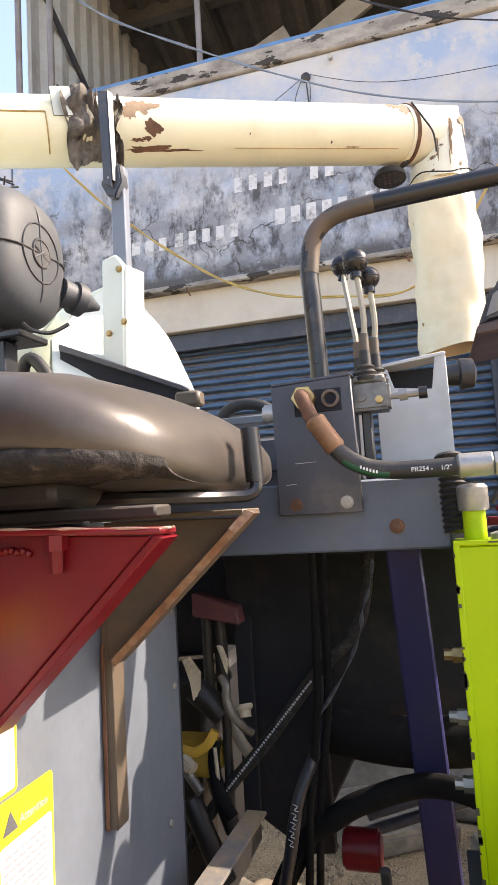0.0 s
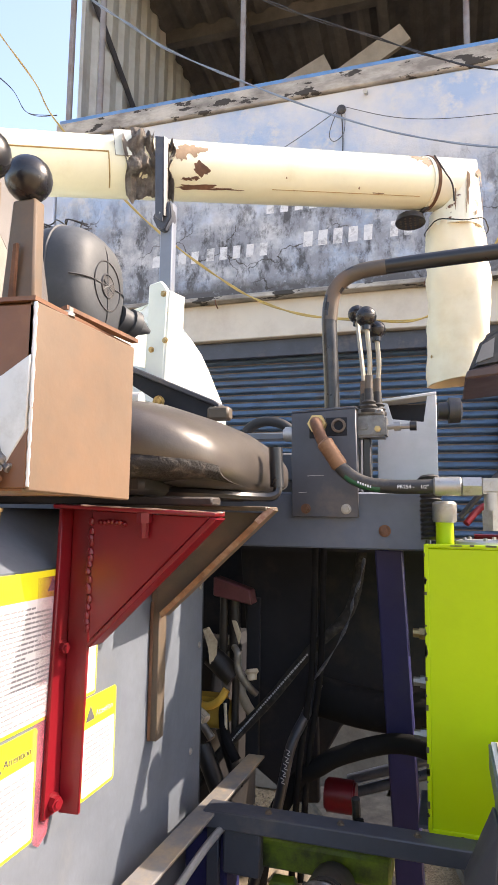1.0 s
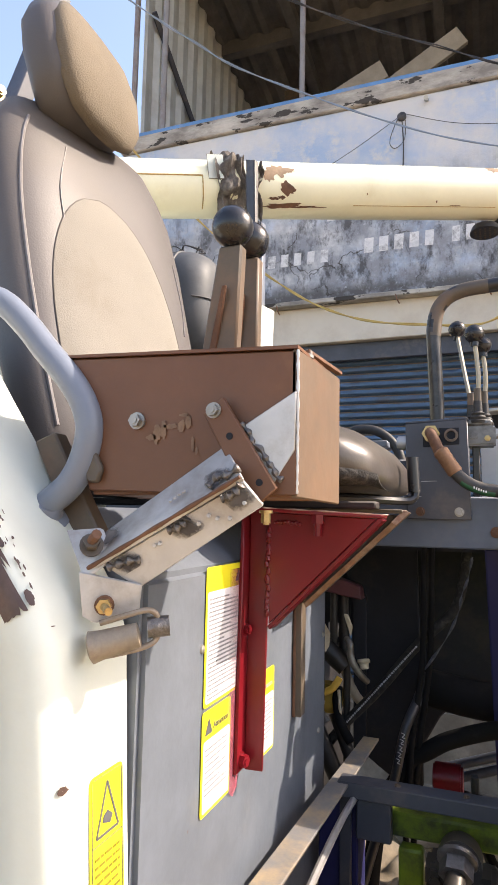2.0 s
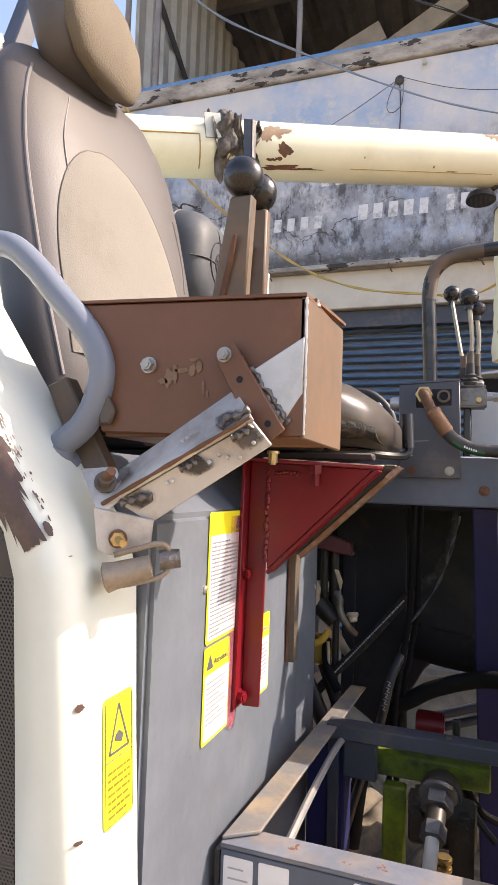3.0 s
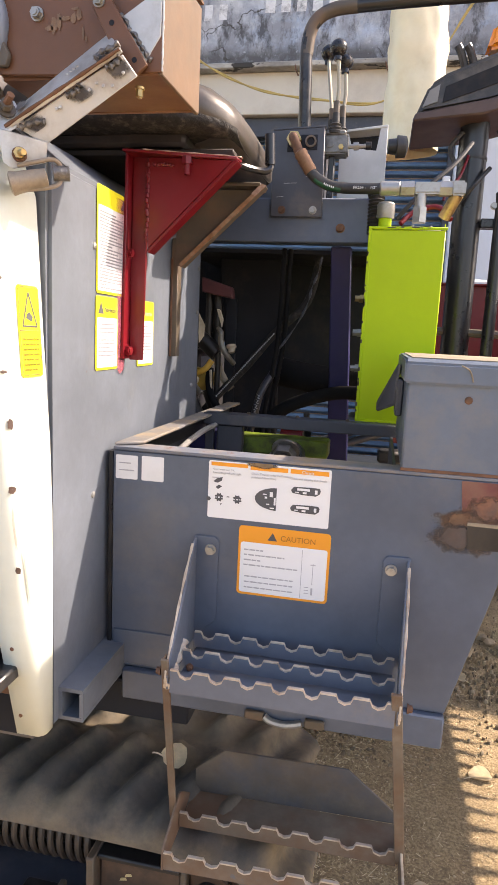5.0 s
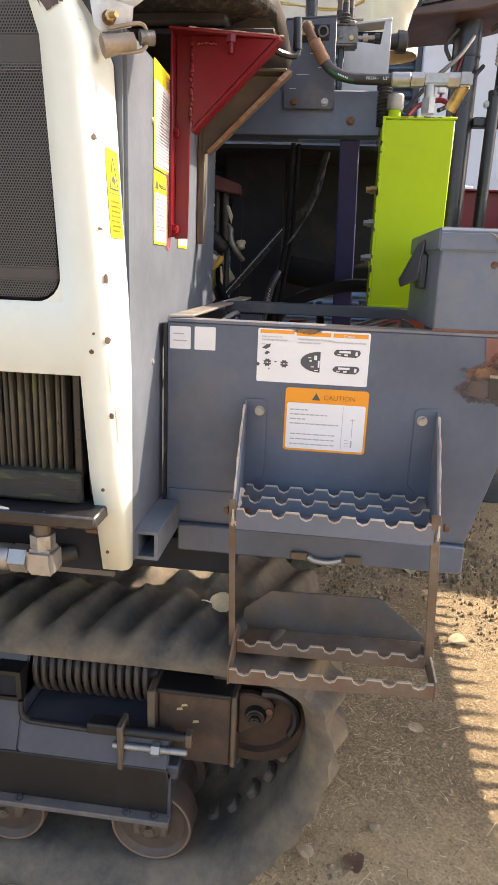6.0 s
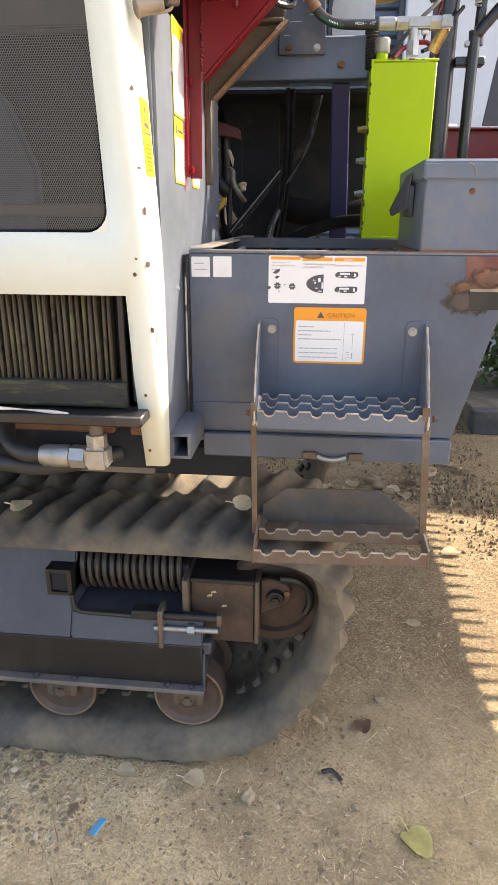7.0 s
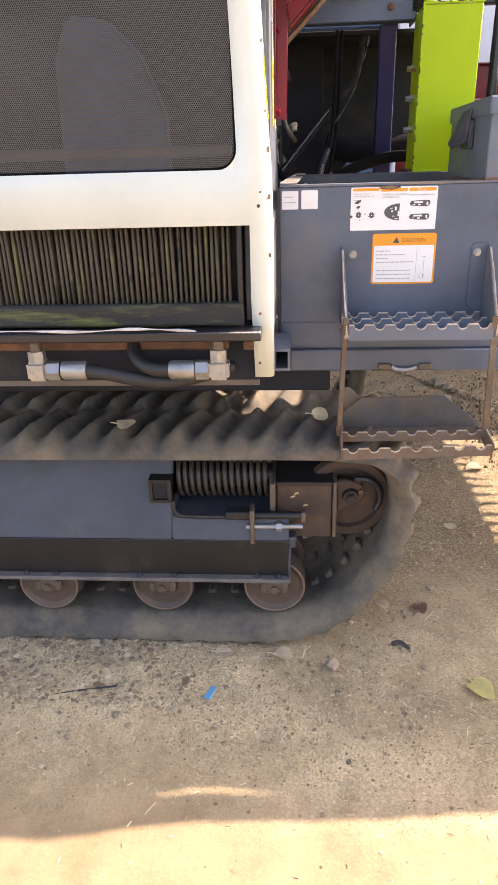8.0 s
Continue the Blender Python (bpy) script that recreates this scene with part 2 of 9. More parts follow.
def bits_material(name, stops):
    """Loose bits, each with a tone of its own."""
    m = bpy.data.materials.new(name)
    m.use_nodes = True
    n, l = m.node_tree.nodes, m.node_tree.links
    g, r = n.new("ShaderNodeNewGeometry"), n.new("ShaderNodeValToRGB")
    while len(r.color_ramp.elements) < len(stops):
        r.color_ramp.elements.new(0.5)
    for e, (p, c) in zip(r.color_ramp.elements, stops):
        e.position, e.color = p, (*c, 1)
    l.new(g.outputs["Random Per Island"], r.inputs[0])
    l.new(r.outputs[0], n["Principled BSDF"].inputs["Base Color"])
    n["Principled BSDF"].inputs["Roughness"].default_value = 0.9
    return m


straw_bits = bits_material("straw_bits", [(0.0, (0.20, 0.145, 0.085)), (0.25, (0.40, 0.30, 0.165)), (0.7, (0.58, 0.46, 0.27)), (1.0, (0.78, 0.66, 0.45))])
grit_bits = bits_material("grit_bits", [(0.0, (0.16, 0.118, 0.073)), (0.5, (0.34, 0.255, 0.152)), (0.9, (0.46, 0.36, 0.22)), (1.0, (0.60, 0.50, 0.35))])
bluetrash = mat("blue_wrapper", (0.10, 0.33, 0.55), 0.4)


def ground_material():
    m = bpy.data.materials.new("dry_earth")
    m.use_nodes = True
    n, l = m.node_tree.nodes, m.node_tree.links
    b = n["Principled BSDF"]
    tc = n.new("ShaderNodeTexCoord")

    def noise_at(size, detail=8.0, ro=0.6):
        t = n.new("ShaderNodeTexNoise")
        t.inputs["Scale"].default_value, t.inputs["Detail"].default_value, t.inputs["Roughness"].default_value = size, detail, ro
        l.new(tc.outputs["Object"], t.inputs["Vector"])
        return t.outputs["Fac"]

    def ramp(src, stops):
        r = n.new("ShaderNodeValToRGB")
        while len(r.color_ramp.elements) < len(stops):
            r.color_ramp.elements.new(0.5)
        for e, (p, c) in zip(r.color_ramp.elements, stops):
            e.position, e.color = p, (*c, 1)
        l.new(src, r.inputs[0])
        return r.outputs[0]

    def blend(fac, c1, c2, kind="MIX"):
        x = n.new("ShaderNodeMix")
        x.data_type, x.blend_type = "RGBA", kind
        l.new(fac, x.inputs[0])
        l.new(c1, x.inputs[6])
        l.new(c2, x.inputs[7])
        return x.outputs[2]

    fine_soil = ramp(noise_at(2.2), [(0.3, (0.246, 0.170, 0.090)), (0.5, (0.278, 0.197, 0.106)), (0.7, (0.304, 0.220, 0.122))])
    grit = ramp(noise_at(150, 7.0, 0.75), [(0.34, (0.37, 0.272, 0.148)), (0.5, (0.60, 0.455, 0.255)), (0.66, (0.83, 0.665, 0.41))])
    mask = ramp(noise_at(1.6, 5.0), [(0.30, (0.15, 0.15, 0.15)), (0.56, (1, 1, 1))])
    # fine drive sand darkened for sun; loose gritty track strip lightened to brighten its shade
    sep, wob, edge, loose = n.new("ShaderNodeSeparateXYZ"), n.new("ShaderNodeMath"), n.new("ShaderNodeMapRange"), n.new("ShaderNodeMix")
    l.new(tc.outputs["Object"], sep.inputs[0])
    wob.operation = "MULTIPLY_ADD"
    l.new(noise_at(3.0, 6.0), wob.inputs[0])
    wob.inputs[1].default_value = 0.35
    l.new(sep.outputs["Y"], wob.inputs[2])
    for k, v in enumerate((-0.08, 0.12, 0.12, 1.0)):
        edge.inputs[k + 1].default_value = v
    l.new(wob.outputs[0], edge.inputs[0])
    loose.data_type, loose.blend_type = "RGBA", "MULTIPLY"
    loose.inputs[0].default_value = 1.0
    l.new(mask, loose.inputs[6])
    l.new(edge.outputs[0], loose.inputs[7])
    # crumbly earth, shade put into its colour under and ahead of the machine
    earth_shade = n.new("ShaderNodeMapRange")
    for k, v in enumerate((0.45, 0.95, 0.0, 0.75)):
        earth_shade.inputs[k + 1].default_value = v
    l.new(wob.outputs[0], earth_shade.inputs[0])
    shade_earth = ramp(noise_at(110, 7.0, 0.7), [(0.38, (0.105, 0.072, 0.041)), (0.52, (0.265, 0.188, 0.103)), (0.66, (0.46, 0.345, 0.20))])
    base = blend(earth_shade.outputs[0], blend(loose.outputs[2], fine_soil, grit), shade_earth)
    one = n.new("ShaderNodeMath")
    one.operation, one.inputs[0].default_value, one.inputs[1].default_value = "ADD", 1.0, 0.0
    blotch = ramp(noise_at(8.0, 9.0, 0.72), [(0.32, (0.80, 0.79, 0.78)), (0.50, (1.06, 1.06, 1.06)), (0.66, (1.16, 1.17, 1.19))])
    speck = ramp(noise_at(330, 3.0, 0.6), [(0.28, (0.80, 0.78, 0.75)), (0.42, (1, 1, 1)), (0.60, (1, 1, 1)), (0.72, (1.3, 1.33, 1.4))])
    mottled = blend(one.outputs[0], base, blotch, "MULTIPLY")
    dotted = blend(loose.outputs[2], mottled, blend(one.outputs[0], mottled, speck, "MULTIPLY"))
    l.new(dotted, b.inputs["Base Color"])
    b.inputs["Roughness"].default_value = 0.95
    bp = n.new("ShaderNodeBump")
    bp.inputs["Strength"].default_value, bp.inputs["Distance"].default_value = 0.9, 0.016
    rough = n.new("ShaderNodeMath")
    rough.operation = "MULTIPLY"
    l.new(noise_at(70, 8.0, 0.7), rough.inputs[0])
    l.new(edge.outputs[0], rough.inputs[1])
    l.new(rough.outputs[0], bp.inputs["Height"])
    l.new(bp.outputs[0], b.inputs["Normal"])
    return m


def wall_material():
    """Blue limewash over plaster: peeled white areas above, black mould, streaks and cracks towards the drip edge."""
    m = bpy.data.materials.new("blue_limewash_mouldy")
    m.use_nodes = True
    n, l = m.node_tree.nodes, m.node_tree.links
    b = n["Principled BSDF"]
    tc, sep = n.new("ShaderNodeTexCoord"), n.new("ShaderNodeSeparateXYZ")
    l.new(tc.outputs["Object"], sep.inputs[0])

    def noise_at(size, detail=8.0, ro=0.6, stretch=(1, 1, 1)):
        mp = n.new("ShaderNodeMapping")
        mp.inputs["Scale"].default_value = stretch
        l.new(tc.outputs["Object"], mp.inputs["Vector"])
        t = n.new("ShaderNodeTexNoise")
        t.inputs["Scale"].default_value, t.inputs["Detail"].default_value, t.inputs["Roughness"].default_value = size, detail, ro
        l.new(mp.outputs[0], t.inputs["Vector"])
        return t.outputs["Fac"]

    def step(src, lo, hi, a=0.0, c=1.0):
        r = n.new("ShaderNodeMapRange")
        for k, v in enumerate((lo, hi, a, c)):
            r.inputs[k + 1].default_value = v
        l.new(src, r.inputs[0])
        return r.outputs[0]

    def mul(a, c):
        x = n.new("ShaderNodeMath")
        x.operation = "MULTIPLY"
        l.new(a, x.inputs[0])
        if isinstance(c, float):
            x.inputs[1].default_value = c
        else:
            l.new(c, x.inputs[1])
        return x.outputs[0]

    def blend(fac, c1, c2):
        x = n.new("ShaderNodeMix")
        x.data_type = "RGBA"
        l.new(fac, x.inputs[0])
        for k, c in ((6, c1), (7, c2)):
            if isinstance(c, tuple):
                x.inputs[k].default_value = (*c, 1)
            else:
                l.new(c, x.inputs[k])
        return x.outputs[2]

    col = blend(step(noise_at(1.4, 7.0), 0.42, 0.62), (0.60, 0.60, 0.60), (0.34, 0.45, 0.62))
    col = blend(step(noise_at(6.0, 9.0, 0.7), 0.50, 0.62), col, (0.56, 0.57, 0.58))
    low = step(sep.outputs["Z"], 4.5, 4.05)
    col = blend(mul(low, step(noise_at(4.0, 8.0, 0.65), 0.34, 0.56)), col, (0.26, 0.275, 0.305))
    streak = step(noise_at(8.0, 10.0, 0.74, (1, 1, 0.5)), 0.49, 0.60)
    col = blend(mul(low, mul(streak, 0.85)), col, (0.05, 0.05, 0.052))
    foot = step(sep.outputs["Z"], 3.60, 3.49)
    col = blend(mul(foot, step(noise_at(7.0, 9.0, 0.7), 0.30, 0.50)), col, (0.10, 0.098, 0.10))
    scour = step(noise_at(26.0, 6.0, 0.7, (1, 1, 1)), 0.60, 0.68)
    col = blend(mul(low, mul(scour, 0.6)), col, (0.50, 0.53, 0.58))
    vor = n.new("ShaderNodeTexVoronoi")
    vor.feature, vor.inputs["Scale"].default_value = "DISTANCE_TO_EDGE", 1.25
    warp = n.new("ShaderNodeVectorMath")
    wn2 = n.new("ShaderNodeTexNoise")
    wn2.inputs["Scale"].default_value, wn2.inputs["Detail"].default_value = 4.0, 6.0
    sc = n.new("ShaderNodeVectorMath")
    sc.operation, sc.inputs[3].default_value = "SCALE", 0.45
    l.new(tc.outputs["Object"], wn2.inputs["Vector"])
    l.new(wn2.outputs["Color"], sc.inputs[0])
    l.new(tc.outputs["Object"], warp.inputs[0])
    l.new(sc.outputs[0], warp.inputs[1])
    l.new(warp.outputs[0], vor.inputs["Vector"])
    crack = mul(mul(step(vor.outputs["Distance"], 0.007, 0.002), low), step(noise_at(2.0, 3.0), 0.42, 0.52))
    col = blend(crack, col, (0.06, 0.055, 0.05))
    l.new(col, b.inputs["Base Color"])
    b.inputs["Roughness"].default_value = 0.9
    bp = n.new("ShaderNodeBump")
    bp.inputs["Strength"].default_value, bp.inputs["Distance"].default_value = 0.5, 0.012
    l.new(noise_at(22, 8.0, 0.7), bp.inputs["Height"])
    l.new(bp.outputs[0], b.inputs["Normal"])
    return m


wall_m = wall_material()


def perforated_material():
    """Black sheet with rows of round holes, about 5 mm apart, open to what lies behind."""
    m = bpy.data.materials.new("perforated_sheet")
    m.use_nodes = True
    n, l = m.node_tree.nodes, m.node_tree.links
    b = n["Principled BSDF"]
    b.inputs["Base Color"].default_value, b.inputs["Roughness"].default_value = (0.085, 0.083, 0.080, 1), 0.55
    tc, sep = n.new("ShaderNodeTexCoord"), n.new("ShaderNodeSeparateXYZ")
    l.new(tc.outputs["Object"], sep.inputs[0])

    def math_node(op, a, c=None):
        x = n.new("ShaderNodeMath")
        x.operation = op
        for k, v in ((0, a), (1, c)):
            if v is None:
                continue
            if isinstance(v, (int, float)):
                x.inputs[k].default_value = v
            else:
                l.new(v, x.inputs[k])
        return x.outputs[0]

    def holes(dx, dz):
        u = math_node("SUBTRACT", math_node("FRACT", math_node("ADD", math_node("DIVIDE", sep.outputs["X"], 0.0038), 100 + dx)), 0.5)
        v = math_node("SUBTRACT", math_node("FRACT", math_node("ADD", math_node("DIVIDE", sep.outputs["Z"], 0.0066), 100 + dz)), 0.5)
        u2 = math_node("POWER", math_node("ABSOLUTE", math_node("MULTIPLY", u, 0.0038)), 2)
        v2 = math_node("POWER", math_node("ABSOLUTE", math_node("MULTIPLY", v, 0.0066)), 2)
        return math_node("SQRT", math_node("ADD", u2, v2))

    d = math_node("MINIMUM", holes(0, 0), holes(0.5, 0.5))
    solid = math_node("GREATER_THAN", d, 0.00136)
    l.new(solid, b.inputs["Alpha"])
    return m


earth, perforated = ground_material(), perforated_material()

# ---- mesh tools ----
from mathutils.bvhtree import BVHTree


def bm_new():
    return bmesh.new()


def add_poly(bm, pts, d):
    """A flat polygon, swept by the vector d."""
    d = Vector(d)
    a = [bm.verts.new(p) for p in pts]
    c = [bm.verts.new(Vector(p) + d) for p in pts]
    n = len(pts)
    bm.faces.new(a)
    bm.faces.new(c[::-1])
    for i in range(n):
        bm.faces.new((a[i], c[i], c[(i + 1) % n], a[(i + 1) % n]))
    bmesh.ops.recalc_face_normals(bm, faces=bm.faces[:])
    return bm


def add_box(bm, x0, x1, y0, y1, z0, z1):
    return add_poly(bm, [(x0, y0, z0), (x1, y0, z0), (x1, y1, z0), (x0, y1, z0)], (0, 0, z1 - z0))


def rounded(bm, w, seg=2):
    edges = [e for e in bm.edges if len(e.link_faces) == 2 and e.calc_face_angle(0) > 0.6]
    bmesh.ops.bevel(bm, geom=edges, offset=w, segments=seg, affect="EDGES", clamp_overlap=True)
    return bm


def box(x0, x1, y0, y1, z0, z1, w=0.003, seg=1):
    bm = add_box(bm_new(), x0, x1, y0, y1, z0, z1)
    return rounded(bm, w, seg) if w else bm


def poly(pts, d, w=0.002, seg=1):
    bm = add_poly(bm_new(), pts, d)
    return rounded(bm, w, seg) if w else bm


def xz(pts, y0, y1, w=0.002, seg=1):
    return poly([(x, y0, z) for x, z in pts], (0, y1 - y0, 0), w, seg)


def ring_frame(d):
    d = Vector(d).normalized()
    u = d.cross(Vector((0, 0, 1)) if abs(d.z) < 0.9 else Vector((1, 0, 0))).normalized()
    return u, d.cross(u)


def add_rings(bm, rings, cap=True, loop=False):
    vs = [[bm.verts.new(p) for p in r] for r in rings]
    n = len(vs[0])
    for i in range(len(vs) if loop else len(vs) - 1):
        a, b = vs[i], vs[(i + 1) % len(vs)]
        for k in range(n):
            bm.faces.new((a[k], a[(k + 1) % n], b[(k + 1) % n], b[k]))
    if cap and not loop:
        bm.faces.new(vs[0][::-1])
        bm.faces.new(vs[-1])
    bmesh.ops.recalc_face_normals(bm, faces=bm.faces[:])
    return bm


def add_cyl(bm, p, q, r, seg=14, r2=None):
    p, q = Vector(p), Vector(q)
    u, v = ring_frame(q - p)
    rr = (r, r if r2 is None else r2)
    return add_rings(bm, [[c + (u * math.cos(2 * math.pi * k / seg) + v * math.sin(2 * math.pi * k / seg)) * s for k in range(seg)]
                          for c, s in ((p, rr[0]), (q, rr[1]))])


def cyl(p, q, r, seg=14, r2=None, w=0.0):
    bm = add_cyl(bm_new(), p, q, r, seg, r2)
    return rounded(bm, w, 2) if w else bm


def smooth_path(pts, steps=6):
    pts = [Vector(p) for p in pts]
    out = []
    for i in range(len(pts) - 1):
        p0, p1, p2, p3 = pts[max(i - 1, 0)], pts[i], pts[i + 1], pts[min(i + 2, len(pts) - 1)]
        for s in range(steps):
            t = s / steps
            out.append(0.5 * ((2 * p1) + (p2 - p0) * t + (2 * p0 - 5 * p1 + 4 * p2 - p3) * t * t + (3 * p1 - p0 - 3 * p2 + p3) * t ** 3))
    return out + [pts[-1]]


def add_tube(bm, pts, r, seg=10, steps=6):
    path = smooth_path(pts, steps) if steps > 1 else [Vector(p) for p in pts]
    u, v = ring_frame(path[1] - path[0])
    rings = []
    for i, p in enumerate(path):
        d = (path[min(i + 1, len(path) - 1)] - path[max(i - 1, 0)]).normalized()
        u = (u - d * u.dot(d)).normalized()
        v = d.cross(u)
        rad = r(i / (len(path) - 1)) if callable(r) else r
        rings.append([p + (u * math.cos(2 * math.pi * k / seg) + v * math.sin(2 * math.pi * k / seg)) * rad for k in range(seg)])
    return add_rings(bm, rings)


def tube(pts, r, seg=10, steps=6):
    return add_tube(bm_new(), pts, r, seg, steps)


def add_lathe(bm, p, d, prof, seg=20):
    """prof: distance along d and radius, end to end."""
    p, d = Vector(p), Vector(d).normalized()
    u, v = ring_frame(d)
    return add_rings(bm, [[p + d * s + (u * math.cos(2 * math.pi * k / seg) + v * math.sin(2 * math.pi * k / seg)) * max(r, 1e-4) for k in range(seg)] for s, r in prof])


def lathe(p, d, prof, seg=20):
    return add_lathe(bm_new(), p, d, prof, seg)


def ball(c, r, seg=20):
    n = 10
    return lathe(Vector(c) - Vector((0, 0, r)), (0, 0, 1), [(r - r * math.cos(math.pi * i / n), r * math.sin(math.pi * i / n)) for i in range(n + 1)], seg)


def add_bolt(bm, p, d, r=0.009, h=0.007, washer=True):
    p, d = Vector(p), Vector(d).normalized()
    r *= 0.74
    if washer:
        add_cyl(bm, p - d * 0.001, p + d * 0.0015, r * 1.3, 16)
    add_cyl(bm, p, p + d * h, r, 6, r * 0.97)
    add_cyl(bm, p + d * h * 0.9, p + d * (h * 1.15), r * 0.55, 10)
    return bm


def bolt(p, d, r=0.009, h=0.007, washer=True):
    return add_bolt(bm_new(), p, d, r, h, washer)


def finish(ob_name, bm, material, angle=38):
    me = bpy.data.meshes.new(ob_name)
    for f in bm.faces:
        f.smooth = True
    bm.to_mesh(me)
    bm.free()
    me.set_sharp_from_angle(angle=radians(angle))
    for m in (material if isinstance(material, (list, tuple)) else [material]):
        me.materials.append(m)
    return me


def part(name, bm, material, parent, label="", angle=38):
    """One mesh under a thing or under a part."""
    ob = new(name, finish(name, bm, material, angle))
    ob.parent = parent
    if parent.type == "EMPTY":
        ob.location = -Vector(parent.location)
    return tagged(ob, label)


def thing(name, base, label, category, group="", kind=""):
    ob = new(name)
    ob.location = base
    ob.empty_display_size = 0.05
    return tagged(ob, label, category, group, kind)


def solo(name, bm, material, label, category="", group="", kind="", angle=38):
    """A thing, or a piece of the setting, that is one mesh."""
    return tagged(new(name, finish(name, bm, material, angle)), label, category, group, kind)


def piece(name, me, parent, m):
    """A repeated piece on shared mesh data."""
    ob = new(name, me)
    ob.parent = parent
    base = -Vector(parent.location) if parent.type == "EMPTY" else Vector()
    ob.matrix_basis = Matrix.Translation(base) @ m
    return ob


def letters(body, size, m, material, parent, name="lettering", depth=0.0002):
    """Words in the built-in font, laid by m: x along the line, y up, z out of the face."""
    cu = bpy.data.curves.new(name, "FONT")
    cu.body, cu.size, cu.extrude = body, size, depth
    ob = bpy.data.objects.new(name, cu)
    scene.collection.objects.link(ob)
    dg = bpy.context.evaluated_depsgraph_get()
    me = bpy.data.meshes.new_from_object(ob.evaluated_get(dg))
    bpy.data.objects.remove(ob)
    me.transform(m)
    me.materials.clear()
    me.materials.append(material)
    out = new(name, me)
    out.parent = parent
    if parent.type == "EMPTY":
        out.location = -Vector(parent.location)
    return out


def face_frame(o, u, v):
    """A pose whose x runs along u, y along v, from o."""
    u, v = Vector(u).normalized(), Vector(v).normalized()
    w = u.cross(v)
    return Matrix(((u.x, v.x, w.x, o[0]), (u.y, v.y, w.y, o[1]), (u.z, v.z, w.z, o[2]), (0, 0, 0, 1)))


def rounded_rect(w, h, r, n=4):
    pts = []
    for cx, cy, a0 in ((w - r, h - r, 0), (r, h - r, 90), (r, r, 180), (w - r, r, 270)):
        for k in range(n + 1):
            a = radians(a0 + 90 * k / n)
            pts.append((cx + r * math.cos(a), cy + r * math.sin(a)))
    return pts


def plate(m, w, h, r=0.004, t=0.0006):
    """A thin rounded plate on a face, by the pose m."""
    pts = [m @ Vector((x, y, 0)) for x, y in rounded_rect(w, h, r)]
    return add_poly(bm_new(), pts, m.to_3x3() @ Vector((0, 0, t)))


def bars(m, rows, t=0.0003):
    """Rows of writing too small to read, as bars: x, y, length, height."""
    bm = bm_new()
    for x, y, w, h in rows:
        add_poly(bm, [m @ Vector(p) for p in ((x, y, 0), (x + w, y, 0), (x + w, y + h, 0), (x, y + h, 0))], m.to_3x3() @ Vector((0, 0, t)))
    return bm


def text_rows(x, y, w, h, n, seed, fill=0.55):
    rnd = random.Random(seed)
    out = []
    for i in range(n):
        yy = y + h * (1 - (i + 1) / n)
        xx = x
        end = x + w * (1.0 if rnd.random() > 0.25 else rnd.uniform(0.3, 0.9))
        while xx < end - 0.002:
            ww = min(rnd.uniform(0.004, 0.012), end - xx)
            out.append((xx, yy, ww, h / n * fill))
            xx += ww + 0.0015
    return out

# ---- ground ----


def zg(x, y):
    """Height of the earth: low swells, small lumps, and loose clods heaped along the track."""
    heap = min(1.0, max(0.0, (-0.25 - x) / 0.2)) * min(1.0, max(0.0, (y - 0.02) / 0.08)) * min(1.0, max(0.0, (0.40 - y) / 0.08))
    z = 0.012 * (noise.noise((x * 1.7, y * 1.7, 0)) + 0.5 * noise.noise((x * 6, y * 6, 3))) - 0.006
    return z + 0.0035 * noise.noise((x * 17, y * 17, 8)) + 0.0025 * noise.noise((x * 41, y * 41, 2)) + heap * (0.006 + 0.016 * max(0.0, 0.3 + noise.noise((x * 9, y * 11, 4))))


def build_ground():
    bm = bm_new()
    xs = [-400, -60, -12, -5] + [-2.4 + 0.024 * i for i in range(201)] + [6, 14, 60, 400]
    ys = [-400, -60, -12, -4] + [-1.6 + 0.024 * i for i in range(201)] + [5, 9, 20, 70, 400]
    rows = []
    for y in ys:
        row = []
        for x in xs:
            near = abs(x) < 3 and -2 < y < 4
            row.append(bm.verts.new((x, y, zg(x, y) if near else -0.006)))
        rows.append(row)
    for j in range(len(ys) - 1):
        for i in range(len(xs) - 1):
            bm.faces.new((rows[j][i], rows[j][i + 1], rows[j + 1][i + 1], rows[j + 1][i]))
    return solo("ground", bm, earth, "dry sandy earth strewn with straw and grit", kind="structure", angle=80)


build_ground()


# ---- the workshop behind the machine ----
WY = 4.5


def wavy(x0, x1, z0, z1, y, pitch, depth, axis="x"):
    """A corrugated sheet: waves along x (or along y when axis is y)."""
    bm = bm_new()
    n = int((x1 - x0) / pitch * 8)
    lo, hi = [], []
    for i in range(n + 1):
        a = x0 + (x1 - x0) * i / n
        k = (i % 8) / 8
        d = depth * max(-1, min(1, 2.2 * math.sin(2 * math.pi * k)))
        for z, row in ((z0, lo), (z1, hi)):
            row.append(bm.verts.new((a, y + d, z) if axis == "x" else (y + d, a, z)))
    for i in range(n):
        bm.faces.new((lo[i], lo[i + 1], hi[i + 1], hi[i]))
    return bm


